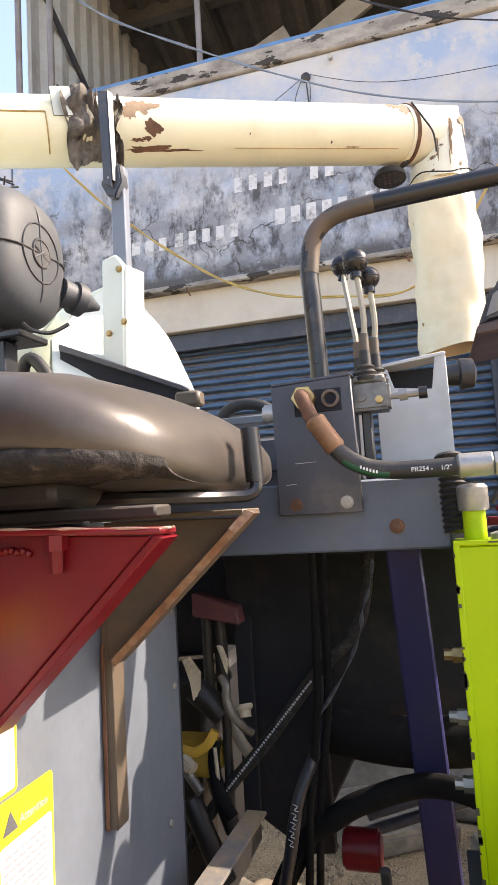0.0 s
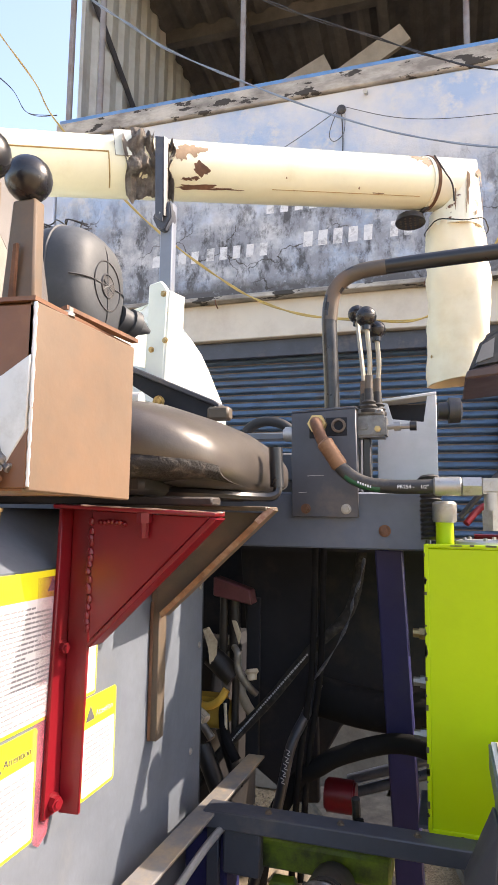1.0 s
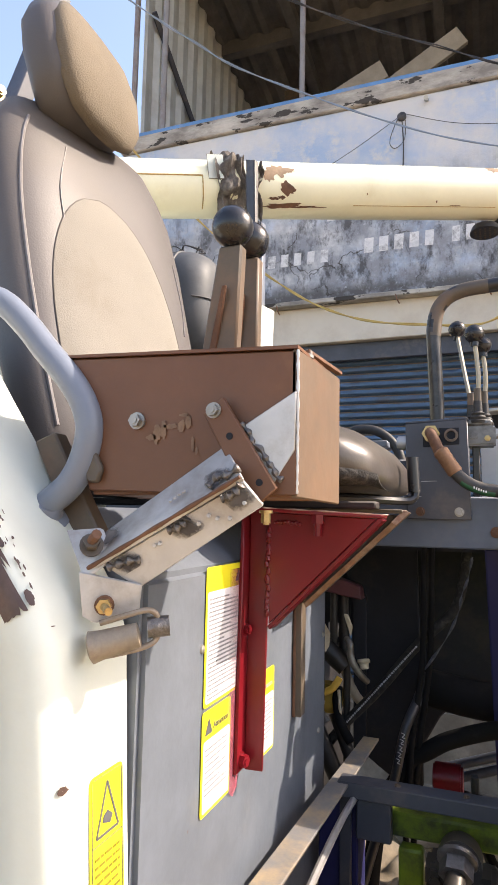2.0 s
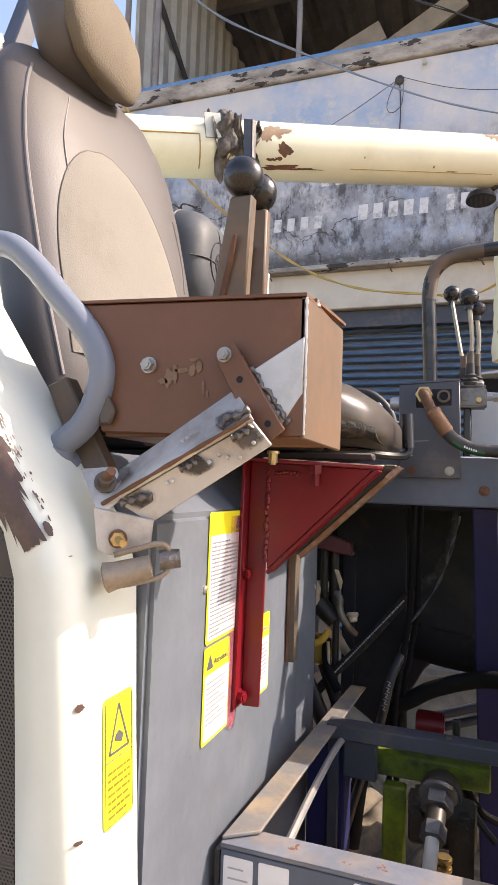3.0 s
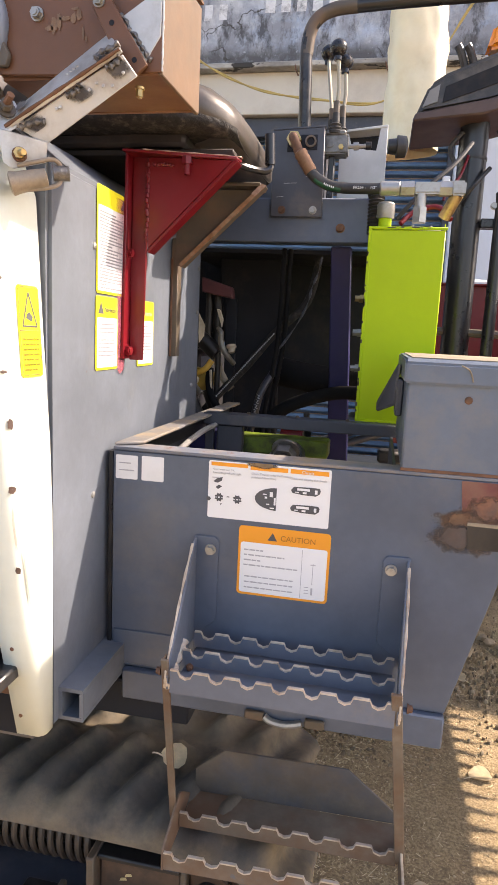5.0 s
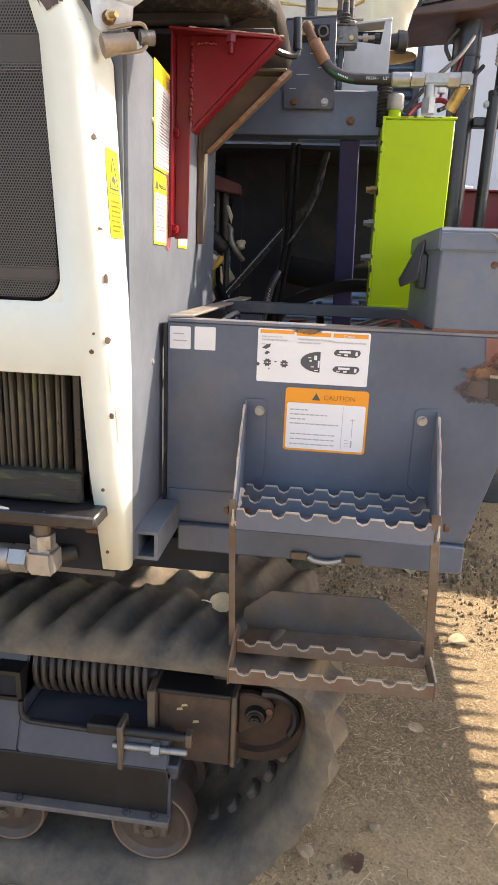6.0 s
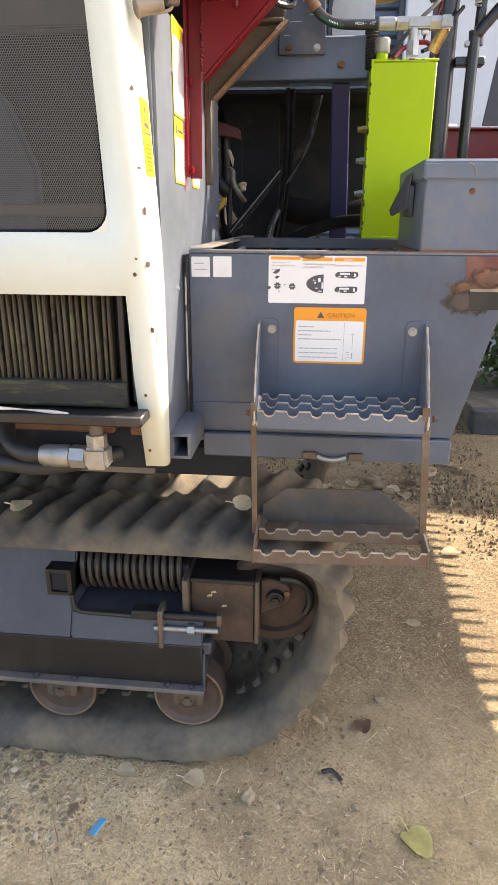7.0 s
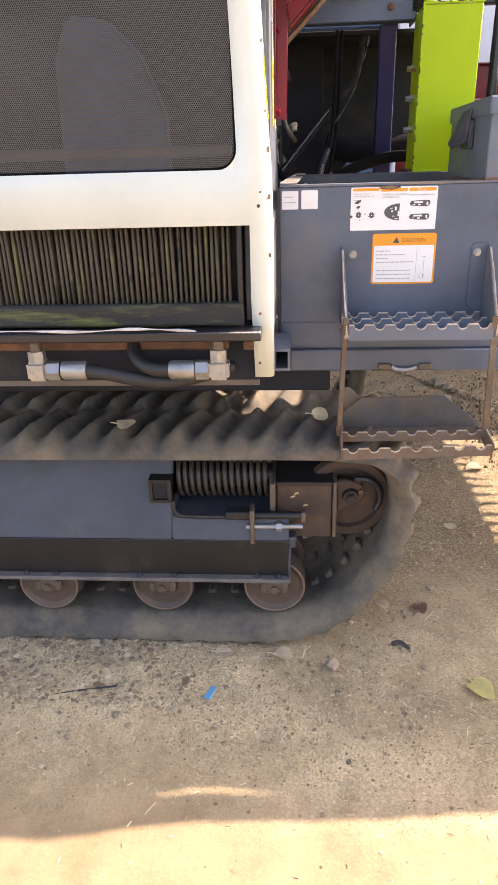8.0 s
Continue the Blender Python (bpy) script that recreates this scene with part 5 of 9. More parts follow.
def build_seat():
    CY = 0.70
    ax = Vector((0.97, 0, 0.22))
    bm = loft([((-0.463, CY, 1.80), 0.20, 0.052, ax), ((-0.468, CY, 1.84), 0.226, 0.069, ax), ((-0.510, CY + 0.002, 1.98), 0.238, 0.076, ax), ((-0.550, CY + 0.006, 2.12), 0.242, 0.078, ax), ((-0.585, CY + 0.012, 2.25), 0.246, 0.075, ax), ((-0.613, CY + 0.014, 2.36), 0.238, 0.070, ax), ((-0.628, CY + 0.012, 2.42), 0.222, 0.062, ax), ((-0.637, CY + 0.010, 2.470), 0.192, 0.050, ax), ((-0.643, CY + 0.008, 2.498), 0.135, 0.030, ax), ((-0.645, CY + 0.008, 2.505), 0.07, 0.012, ax)], 48, 3.0)
    skin = BVHTree.FromBMesh(bm)

    def front(y, z, lift):
        hit = skin.ray_cast(Vector((0.5, y, z)), Vector((-1, 0, 0)))[0]
        return (hit if hit else Vector((-0.45, y, z))) + Vector((lift, 0, 0))

    back = part("seat_backrest", bm, vinyl, H, "taupe vinyl seat backrest with a beige cloth panel", 60)
    # arched beige insert, padded and proud of the vinyl
    bm = bm_new()
    rows = []
    nz, nk = 26, 20
    for i in range(nz + 1):
        z = 1.90 + (2.315 - 1.90) * i / nz
        u = max(0.0, (z - 2.02) / 0.296)
        hw = 0.160 * math.sqrt(max(0.001, 1 - u ** 2.3))
        row = []
        for k in range(nk + 1):
            s = -1 + 2 * k / nk
            row.append(bm.verts.new(front(CY - 0.026 + s * hw, z, 0.0015 + 0.006 * (1 - s ** 6) * min(1, (1 - u) * 5))))
        rows.append(row)
    for a, c in zip(rows, rows[1:]):
        for k in range(nk):
            bm.faces.new((a[k], a[k + 1], c[k + 1], c[k]))
    part("cloth_insert", bm, beige, back, "beige cloth insert", 60)
    seam = mat("dark_seam", (0.085, 0.074, 0.066), 0.8)
    edge = []
    for i in range(27):
        z = 1.90 + 0.415 * i / 26
        u = max(0.0, (z - 2.02) / 0.296)
        edge.append((z, 0.161 * math.sqrt(max(0.001, 1 - u ** 2.3))))
    part("insert_seam", tube([front(CY - 0.026 - hw, z, 0.001) for z, hw in edge] + [front(CY - 0.026 + hw, z, 0.001) for z, hw in edge[::-1]], 0.0011, 6, 1), seam, back)
    # bolster piping down the near side, stitch lines on the shoulders
    pip = mat("pale_piping", (0.16, 0.147, 0.142), 0.35)
    part("piping", tube([front(y, z, 0.0) for y, z in ((CY - 0.205, 1.86), (CY - 0.214, 2.0), (CY - 0.215, 2.12), (CY - 0.211, 2.24), (CY - 0.200, 2.33), (CY - 0.185, 2.39), (CY - 0.168, 2.43))], 0.0035, 8), pip, back)
    part("stitch", tube([front(CY + 0.175, 2.10, 0.001), front(CY + 0.195, 2.17, 0.001), front(CY + 0.19, 2.27, 0.001)], 0.0016, 6), pip, back)
    part("stitch", tube([front(CY - 0.14, 2.20, 0.001), front(CY - 0.135, 2.30, 0.001), front(CY - 0.10, 2.40, 0.001)], 0.0014, 6), pip, back)
    # the back leans and turns a little towards the open side
    hub = Vector((-0.55, CY, 2.1))
    turn = Matrix.Translation(hub + Vector((-0.04, 0, 0))) @ Matrix.Rotation(radians(-9), 4, "Z") @ Matrix.Translation(-hub)
    for ob in [back] + list(back.children):
        ob.data.transform(turn)
    # headrest: dark vinyl shell and a cloth face
    hx = Vector((0.96, 0, 0.28))
    HY = 0.655
    part("headrest", loft([((-0.622, HY, 2.455), 0.05, 0.03, hx), ((-0.624, HY, 2.468), 0.095, 0.046, hx), ((-0.622, HY, 2.51), 0.119, 0.053, hx), ((-0.638, HY, 2.575), 0.126, 0.056, hx), ((-0.657, HY, 2.64), 0.116, 0.052, hx), ((-0.672, HY, 2.685), 0.09, 0.042, hx), ((-0.683, HY, 2.705), 0.045, 0.02, hx)], 36, 3.0), vinyl, back, "taupe vinyl headrest", 60)
    fc = loft([((-0.576, HY + 0.012, 2.452), 0.05, 0.012, hx), ((-0.577, HY + 0.012, 2.47), 0.094, 0.020, hx), ((-0.581, HY + 0.012, 2.51), 0.118, 0.028, hx), ((-0.594, HY + 0.012, 2.575), 0.125, 0.032, hx), ((-0.614, HY + 0.012, 2.64), 0.113, 0.028, hx), ((-0.632, HY + 0.012, 2.685), 0.082, 0.017, hx), ((-0.639, HY + 0.012, 2.70), 0.035, 0.008, hx)], 36, 3.0)
    part("headrest_cloth", fc, meshcloth, back, "tan mesh cloth headrest face", 60)
    for y in (HY - 0.06, HY + 0.06):
        part("headrest_post", cyl((-0.655, y, 2.42), (-0.645, y, 2.50), 0.006, 8), zinc, back)
    # a narrow back, set forward
    neat = Matrix.Translation((0.0099, -0.036, 0.1803)) @ Matrix.Scale(0.895, 4)
    for ob in [back] + list(back.children):
        ob.data.transform(neat)
    # cushion: glossy worn vinyl over a coarse dark underside
    up = Vector((0, 0, 1))
    secs = [((-0.50, CY, 1.815), 0.20, 0.035, up), ((-0.45, CY, 1.818), 0.235, 0.05, up), ((-0.30, CY, 1.824), 0.246, 0.056, up), ((-0.18, CY, 1.822), 0.248, 0.056, up), ((-0.12, CY, 1.817), 0.242, 0.053, up), ((-0.075, CY, 1.808), 0.225, 0.047, up), ((-0.045, CY, 1.799), 0.20, 0.037, up), ((-0.03, CY, 1.792), 0.17, 0.026, up), ((-0.022, CY, 1.788), 0.12, 0.012, up)]
    cushion = part("seat_cushion", loft(secs, 40, 3.0), vinyldark, H, "worn dark brown vinyl seat cushion", 60)
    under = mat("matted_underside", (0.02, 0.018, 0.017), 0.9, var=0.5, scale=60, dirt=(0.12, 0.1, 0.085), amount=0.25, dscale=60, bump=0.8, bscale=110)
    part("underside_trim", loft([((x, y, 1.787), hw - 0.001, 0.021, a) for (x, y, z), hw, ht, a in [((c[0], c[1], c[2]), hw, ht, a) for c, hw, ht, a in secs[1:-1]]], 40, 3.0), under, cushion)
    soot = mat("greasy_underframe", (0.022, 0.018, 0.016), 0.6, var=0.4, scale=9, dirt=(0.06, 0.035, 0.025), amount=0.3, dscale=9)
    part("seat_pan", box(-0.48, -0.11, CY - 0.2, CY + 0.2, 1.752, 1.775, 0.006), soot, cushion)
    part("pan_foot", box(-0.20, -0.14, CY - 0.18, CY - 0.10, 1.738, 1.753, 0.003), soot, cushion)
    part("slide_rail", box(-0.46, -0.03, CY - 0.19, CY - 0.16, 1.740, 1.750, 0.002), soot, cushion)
    part("adjuster_bar", tube([(-0.30, CY - 0.13, 1.758), (-0.1, CY - 0.12, 1.757), (-0.03, CY - 0.04, 1.755), (-0.004, CY - 0.02, 1.757), (0.0, CY - 0.015, 1.775), (-0.004, CY - 0.015, 1.815)], 0.0065, 8), black, cushion, "bent adjuster bar")
    part("hook_grip", cyl((-0.001, CY - 0.015, 1.768), (-0.004, CY - 0.015, 1.822), 0.0095, 10), black, cushion)


build_seat()


def build_air_cleaner():
    ax = Vector((0.995, -0.06, 0.0)).normalized()
    hub = Vector((-0.505, 1.085, 2.238))
    dusty = mat("dusty_black_plastic", (0.058, 0.063, 0.070), 0.55, var=0.12, dirt=(0.098, 0.103, 0.110), amount=0.25, dscale=7, spec=0.35)
    u, v = Vector((0, 1, 0)), Vector((0, 0, 1))

    def rim(s, r, n=56, p=2.7):
        """A ring of the rounded-square housing, s behind the cover, r its half-width."""
        out = []
        for k in range(n):
            a = 2 * math.pi * k / n
            ca, sa = math.cos(a), math.sin(a)
            q = (abs(ca) ** p + abs(sa) ** p) ** (-1 / p)
            out.append(hub + ax * s + u * (ca * q * r * 0.96) + v * (sa * q * r * 1.04))
        return out

    prof = [(-0.27, 0.03), (-0.27, 0.11), (-0.25, 0.126), (-0.12, 0.131), (-0.075, 0.130), (-0.05, 0.125), (-0.028, 0.114), (-0.012, 0.098), (-0.004, 0.078), (0.0, 0.055), (0.0, 0.001)]
    a = part("air_cleaner", add_rings(bm_new(), [rim(s, r) for s, r in prof]), dusty, H, "dusty black plastic air cleaner housing with a ribbed round cover", 50)

    def on_disc(r, k):
        drop = 0.0 if r < 0.055 else -(max(0.0, r - 0.055) / 0.062) ** 2.2 * 0.030
        return hub + (u * math.cos(k) + v * math.sin(k)) * r + ax * (drop + 0.0006)

    part("cover_hollow", lathe(hub + ax * 0.0006, ax, [(0, 0.026), (0.0006, 0.026), (0.0007, 0.0)], 28), plasticblack, a)
    for rr, w in ((0.026, 0.0030), (0.056, 0.0018)):
        part("cover_ring", tube([on_disc(rr, 2 * math.pi * k / 32) for k in range(33)], w, 6, 1), plasticblack, a)
    for k in range(2):
        g = k * math.pi / 2 + 0.06
        part("cover_rib", tube([on_disc(abs(s) * 0.0145, g + (math.pi if s < 0 else 0)) for s in range(-8, 9)], 0.0019, 6, 1), plasticblack, a)
    for k in range(3):
        g = k * math.pi / 3 + 0.6
        part("hub_spoke", tube([on_disc(abs(s) * 0.0125, g + (math.pi if s < 0 else 0)) for s in (-2, -1, 0, 1, 2)], 0.0022, 6, 1), dusty, a)
    part("housing_seam", add_rings(bm_new(), [rim(s, r) for s, r in ((-0.092, 0.1305), (-0.090, 0.1335), (-0.084, 0.1335), (-0.082, 0.1305))], cap=False), dusty, a)
    sd = Vector((0.42, 0.88, -0.16)).normalized()
    part("intake_stub", lathe((-0.525, 1.175, 2.195), sd, [(0, 0.030), (0.03, 0.027), (0.031, 0.034), (0.052, 0.034), (0.054, 0.026), (0.095, 0.006)], 18), dusty, a)
    part("bracket", box(-0.70, -0.53, 1.05, 1.14, 2.076, 2.090, 0.003), black, a)
    part("bracket_leg", box(-0.62, -0.57, 1.06, 1.10, 1.85, 2.0755, 0.003), black, a)
    part("drain_hook", tube([(-0.53, 1.06, 2.10), (-0.51, 1.06, 2.085), (-0.485, 1.08, 2.082), (-0.46, 1.10, 2.10)], 0.004, 6), rubber, a)
    rnd = random.Random(31)
    for i in range(9):
        pts = [Vector((-0.70 + 0.035 * k + rnd.uniform(-0.01, 0.01), 1.06 + rnd.uniform(-0.02, 0.04), 2.378 + 0.014 * math.sin(k * 1.3 + i) + rnd.uniform(-0.004, 0.012))) for k in range(5)]
        part("loose_wire", tube(pts, 0.0018, 5), plasticblack, a)


build_air_cleaner()


def elbow_mesh(ax1, d, e):
    """A mitred elbow: the pipe runs straight to a slanted cut, then straight down."""
    n = 36
    side = d.cross(Vector((0, 0, 1))).normalized()
    top = side.cross(d)
    down = Vector((0, 0, -1))
    out = (down * -1 + d).normalized()
    c = e + d * 0.055
    rings = []
    for q, w in ((ax1 - d * 0.02, 0), (ax1 + d * 0.03, 0), (c, 1), (c + down * 0.13, 2), (c + down * 0.2, 2)):
        ring = []
        for k in range(n):
            a = 2 * math.pi * k / n
            ca, sa = math.cos(a), math.sin(a)
            r = 0.104 + 0.002 * noise.noise((ca * 3, sa * 3, q.z * 20))
            if w == 0:
                v = side * ca + top * sa
            elif w == 1:
                v = side * ca + (top + d * 0.88) * sa
            else:
                v = side * ca + (d - down * d.dot(down)).normalized() * sa
            ring.append(q + v * r)
        rings.append(ring)
    return add_rings(bm_new(), rings)


def build_grain_side():
    """Cream grain outlet, its support post and the unloading pipe."""
    ax0, ax1 = Vector((-1.95, 0.89, 2.713)), Vector((0.16, 2.385, 3.06))
    d = (ax1 - ax0).normalized()
    R = 0.1
    pipe = part("unloading_pipe", cyl(ax0, ax1, R, 40), pipecream, H, "cream painted unloading pipe with rust patches")
    side = d.cross(Vector((0, 0, 1))).normalized()
    top = side.cross(d)

    def on_pipe(x, ang, lift=0.0):
        """A place on the pipe: x along it, ang up from the side that faces the deck."""
        c = ax0 + (ax1 - ax0) * ((x - ax0.x) / (ax1.x - ax0.x))
        return c + (side * math.cos(ang) + top * math.sin(ang)) * (R + lift)

    def patch(xc, ang, sx, sa, seed, material):
        """A flake of bare metal with a ragged edge, wrapped on the pipe."""
        bm = bm_new()
        n = 40
        ring = []
        for k in range(n):
            a = 2 * math.pi * k / n
            rr = 1 + 0.75 * noise.noise((math.cos(a) * 2.2 + seed, math.sin(a) * 2.2, seed * 3.1)) + 0.25 * noise.noise((math.cos(a) * 9 + seed, math.sin(a) * 9, seed))
            ring.append((xc + sx * rr * math.cos(a), ang + sa * rr * math.sin(a)))
        cv = bm.verts.new(on_pipe(xc, ang, 0.0008))
        rows = [[bm.verts.new(on_pipe(xc + (x - xc) * f, ang + (an - ang) * f, 0.0008)) for x, an in ring] for f in (0.33, 0.66, 1.0)]
        for k in range(n):
            j = (k + 1) % n
            bm.faces.new((cv, rows[0][k], rows[0][j]))
            for q in (0, 1):
                bm.faces.new((rows[q][k], rows[q + 1][k], rows[q + 1][j], rows[q][j]))
        part("rust_patch", bm, material, pipe)

    rustp = mat("flaked_primer", (0.27, 0.185, 0.115), 0.7, var=0.3, scale=14)
    for args in ((-0.640, 0.27, 0.036, 0.24, 2, rustp), (-0.668, 0.10, 0.014, 0.26, 8, rustp), (-0.612, 0.30, 0.022, 0.10, 18, rustp), (-0.618, -0.40, 0.024, 0.22, 5, rustm), (-0.632, -0.68, 0.012, 0.06, 9, rustm), (-0.655, -0.72, 0.016, 0.05, 41, rustm),
                 (-0.635, -0.98, 0.055, 0.10, 4, rustm), (-0.56, -1.02, 0.055, 0.045, 14, rustm), (-0.05, -0.9, 0.02, 0.02, 31, rustp), (-0.12, -0.75, 0.003, 0.05, 6, rustm), (-0.36, -0.52, 0.002, 0.04, 16, rustm), (0.10, 0.75, 0.022, 0.3, 22, rustp), (0.128, 0.45, 0.018, 0.3, 27, rustp)):
        patch(*args)
    part("lower_seam", tube([on_pipe(-0.40 + 0.05 * k, -0.95, 0.0005) for k in range(11)], 0.0012, 6, 1), brass, pipe)
    part("shell_edge", tube([on_pipe(-0.865 - 0.06 * k, 0.02, 0.0006) for k in range(12)], 0.0026, 6, 1), brass, pipe)
    part("shell_end", tube([on_pipe(-0.865, 0.02 - 0.09 * k, 0.0006) for k in range(14)], 0.0022, 6, 1), brass, pipe)
    dp = face_frame(on_pipe(-0.848, -0.1, 0.0015), d, top)
    part("data_plate", plate(dp, 0.06, 0.09, 0.002), brownsteel, pipe)
    part("plate_face", plate(dp @ Matrix.Translation((0.0015, 0.0015, 0.0006)), 0.057, 0.087, 0.002), cream, pipe)
    # elbow with a torn collar, and the hanging chute
    e = ax1 + d * 0.09
    elbow = part("elbow", elbow_mesh(ax1, d, e), piperust, H, "flaking cream elbow at the pipe's end")
    part("collar", cyl(ax1 - d * 0.006, ax1 + d * 0.008, 0.107, 36), rustm, elbow)
    part("tie_wire", tube([ax1 + side * 0.085 + top * 0.075, ax1 + side * 0.112 + d * 0.015, ax1 + side * 0.110 + d * 0.045 - top * 0.05, ax1 + side * 0.09 + d * 0.06 - top * 0.11], 0.0035, 8), rubber, elbow)
    cx, cy = e.x + d.x * 0.055, e.y + d.y * 0.055
    dh = (d - Vector((0, 0, d.z))).normalized()

    def on_elbow(u, z):
        """A place on the hanging half of the elbow: u round it from the side that faces the deck, z down from its top."""
        return Vector((cx, cy, e.z + z)) + (side * math.cos(u) + dh * math.sin(u)) * 0.1062

    tan_rust = mat("tan_bare_patch", (0.25, 0.165, 0.10), 0.75, var=0.35, scale=25, dirt=(0.10, 0.06, 0.04), amount=0.4, dscale=30)
    no = Vector((0, 0, 0))
    for q in ((-0.95, 0.035, 0.20, 0.032, 3.0), (-0.75, -0.01, 0.08, 0.04, 5.0), (-0.12, -0.02, 0.07, 0.036, 7.0), (-0.16, -0.075, 0.045, 0.05, 9.0), (-0.24, -0.13, 0.02, 0.03, 11.0), (0.42, 0.02, 0.16, 0.016, 13.0), (0.60, 0.0, 0.06, 0.03, 15.0), (0.78, -0.07, 0.03, 0.06, 17.0), (-0.62, -0.09, 0.03, 0.05, 19.0), (0.2, -0.15, 0.05, 0.01, 21.0)):
        ragged_patch("bare_patch", on_elbow, *q, tan_rust, elbow, no)
    part("tie_ring", tube([Vector((cx, cy, 2.885 + 0.01 * math.sin(k * 0.9))) + (side * math.cos(k * math.pi / 14) + dh * math.sin(k * math.pi / 14)) * (0.124 if k % 3 else 0.121) for k in range(29)], 0.0026, 6, 2), rubber, elbow)
    rings = []
    for i in range(37):
        t = i / 36
        n = 44
        ring = []
        for k in range(n):
            a = 2 * math.pi * k / n
            w = 0.109 + 0.013 * min(1.0, t * 5) - 0.003 * t + 0.007 * math.sin(6 * t + 3 * a) * (0.3 + t) + 0.012 * noise.noise((math.cos(a) * 2, math.sin(a) * 2, t * 7)) + 0.004 * noise.noise((math.cos(a) * 5, math.sin(a) * 5, t * 16))
            ring.append(Vector((cx - 0.006 + 0.012 * math.sin(2.2 * t) + w * math.cos(a), cy + 0.85 * w * math.sin(a), 2.90 - 0.64 * t + 0.012 * math.cos(a) * t)))
        rings.append(ring)
    bm = add_rings(bm_new(), rings, cap=False)
    bmesh.ops.solidify(bm, geom=bm.faces[:], thickness=0.003)
    chute = part("discharge_chute", bm, chute_m, H, "translucent cream plastic discharge chute", 60)
    for z in (2.74, 2.50, 2.36):
        part("rivet", lathe((cx - 0.102, cy - 0.04, z), (-0.9, -0.4, 0), [(0, 0.007), (0.003, 0.006), (0.004, 0.001)], 8), brass, chute)
    lamp = part("work_lamp", lathe((0.102, 2.40, 2.945), (0.0, -0.08, -1), [(0, 0.03), (0.01, 0.052), (0.03, 0.06), (0.036, 0.06), (0.037, 0.0)], 26), plasticblack, H, "round LED work lamp under the elbow")
    dn = Vector((0.0, -0.08, -1)).normalized()
    for i in range(5):
        for k in range(5):
            if abs(i - 2) + abs(k - 2) < 4:
                q = Vector((0.102 + 0.019 * (i - 2), 2.40 + 0.019 * (k - 2), 2.945 - 0.08 * 0.019 * (k - 2))) + dn * 0.0365
                part("led", cyl(q, q + dn * 0.002, 0.005, 6), brownsteel, lamp)
    part("lamp_bracket", tube([(0.13, 2.40, 2.94), (0.165, 2.38, 2.955), (0.19, 2.39, 2.99)], 0.009, 8), black, lamp)
    # post that carries the pipe
    post = part("support_post", box(-0.651, -0.608, 1.652, 1.685, 2.10, 2.73, 0.003), tube_grey, H, "blue-grey steel post carrying the unloading pipe")
    part("post_angle", poly([(-0.656, 1.622, 2.672), (-0.628, 1.618, 2.652), (-0.633, 1.614, 2.937), (-0.663, 1.618, 2.947)], (0, 0.006, 0), 0.001), darkgrey, post)
    part("post_angle", poly([(-0.628, 1.618, 2.672), (-0.633, 1.614, 2.937), (-0.627, 1.632, 2.937), (-0.622, 1.632, 2.672)], (0.004, 0, 0), 0), black, post)
    part("clamp", poly([(-0.671, 1.630, 2.677), (-0.651, 1.630, 2.707), (-0.611, 1.630, 2.727), (-0.604, 1.630, 2.672), (-0.626, 1.630, 2.627), (-0.651, 1.630, 2.637)], (0, 0.045, 0), 0.004, 2), darkgrey, post)
    part("bolt", bolt((-0.638, 1.629, 2.682), (0, -1, 0.2), 0.009, 0.009), zinc, post)
    br = part("post_bracket", poly([(-0.676, 1.618, 2.142), (-0.611, 1.618, 2.122), (-0.601, 1.618, 2.422), (-0.626, 1.618, 2.457), (-0.668, 1.618, 2.447)], (0, 0.03, 0), 0.004), cream, H, "cream bracket bolted to the grain outlet")
    part("bracket_web", poly([(-0.610, 1.620, 2.122), (-0.600, 1.622, 2.422), (-0.580, 1.690, 2.422), (-0.590, 1.690, 2.122)], (0.004, 0.002, 0), 0), cream, br)
    for x, z in ((-0.616, 2.412), (-0.606, 2.262), (-0.652, 2.235)):
        part("bolt", bolt((x, 1.617, z), (0, -1, 0), 0.010, 0.007), brass, br)
    part("bracket_foot", box(-0.648, -0.592, 1.60, 1.68, 2.125, 2.132, 0.001), rustm, br)
    # cream guard plate, and the grain tank
    gd = part("outlet_guard", poly([(-0.848, 1.632, 2.251), (-0.837, 1.755, 2.368), (-0.806, 1.893, 2.487), (-0.781, 1.925, 2.504), (-0.74, 1.912, 2.466), (-0.658, 1.872, 2.377), (-0.606, 1.836, 2.312), (-0.562, 1.796, 2.243), (-0.465, 1.695, 2.084), (-0.438, 1.625, 1.997), (-0.78, 1.528, 2.106)], (0.024, 0.04, -0.04), 0.006, 2), cream, H, "cream sloping outlet guard")
    part("guard_cheek", poly([(-0.850, 1.636, 2.249), (-0.839, 1.759, 2.366), (-0.808, 1.897, 2.485), (-0.979, 1.95, 2.468), (-1.111, 1.95, 2.383), (-1.222, 1.95, 2.284), (-1.111, 1.95, 2.193), (-0.79, 1.534, 2.10)], (0.0, 0.02, -0.02), 0), pipecream, gd)
    tank = part("grain_tank", box(-2.4, -1.02, 0.60, 2.6, 1.3, 2.43, 0.02), cream, H, "cream grain tank behind the seat")
    s, m = sticker((-1.018, 1.02, 2.05), (0, 1, 0), (0, 0, 1), 0.09, 0.12, yellow_stk, tank, label="yellow notice on the grain tank")
    sticker((-1.018, 0.66, 2.20), (0, 1, 0), (0, 0, 1), 0.118, 0.125, yellow_stk, tank, label="yellow notice on the grain tank")
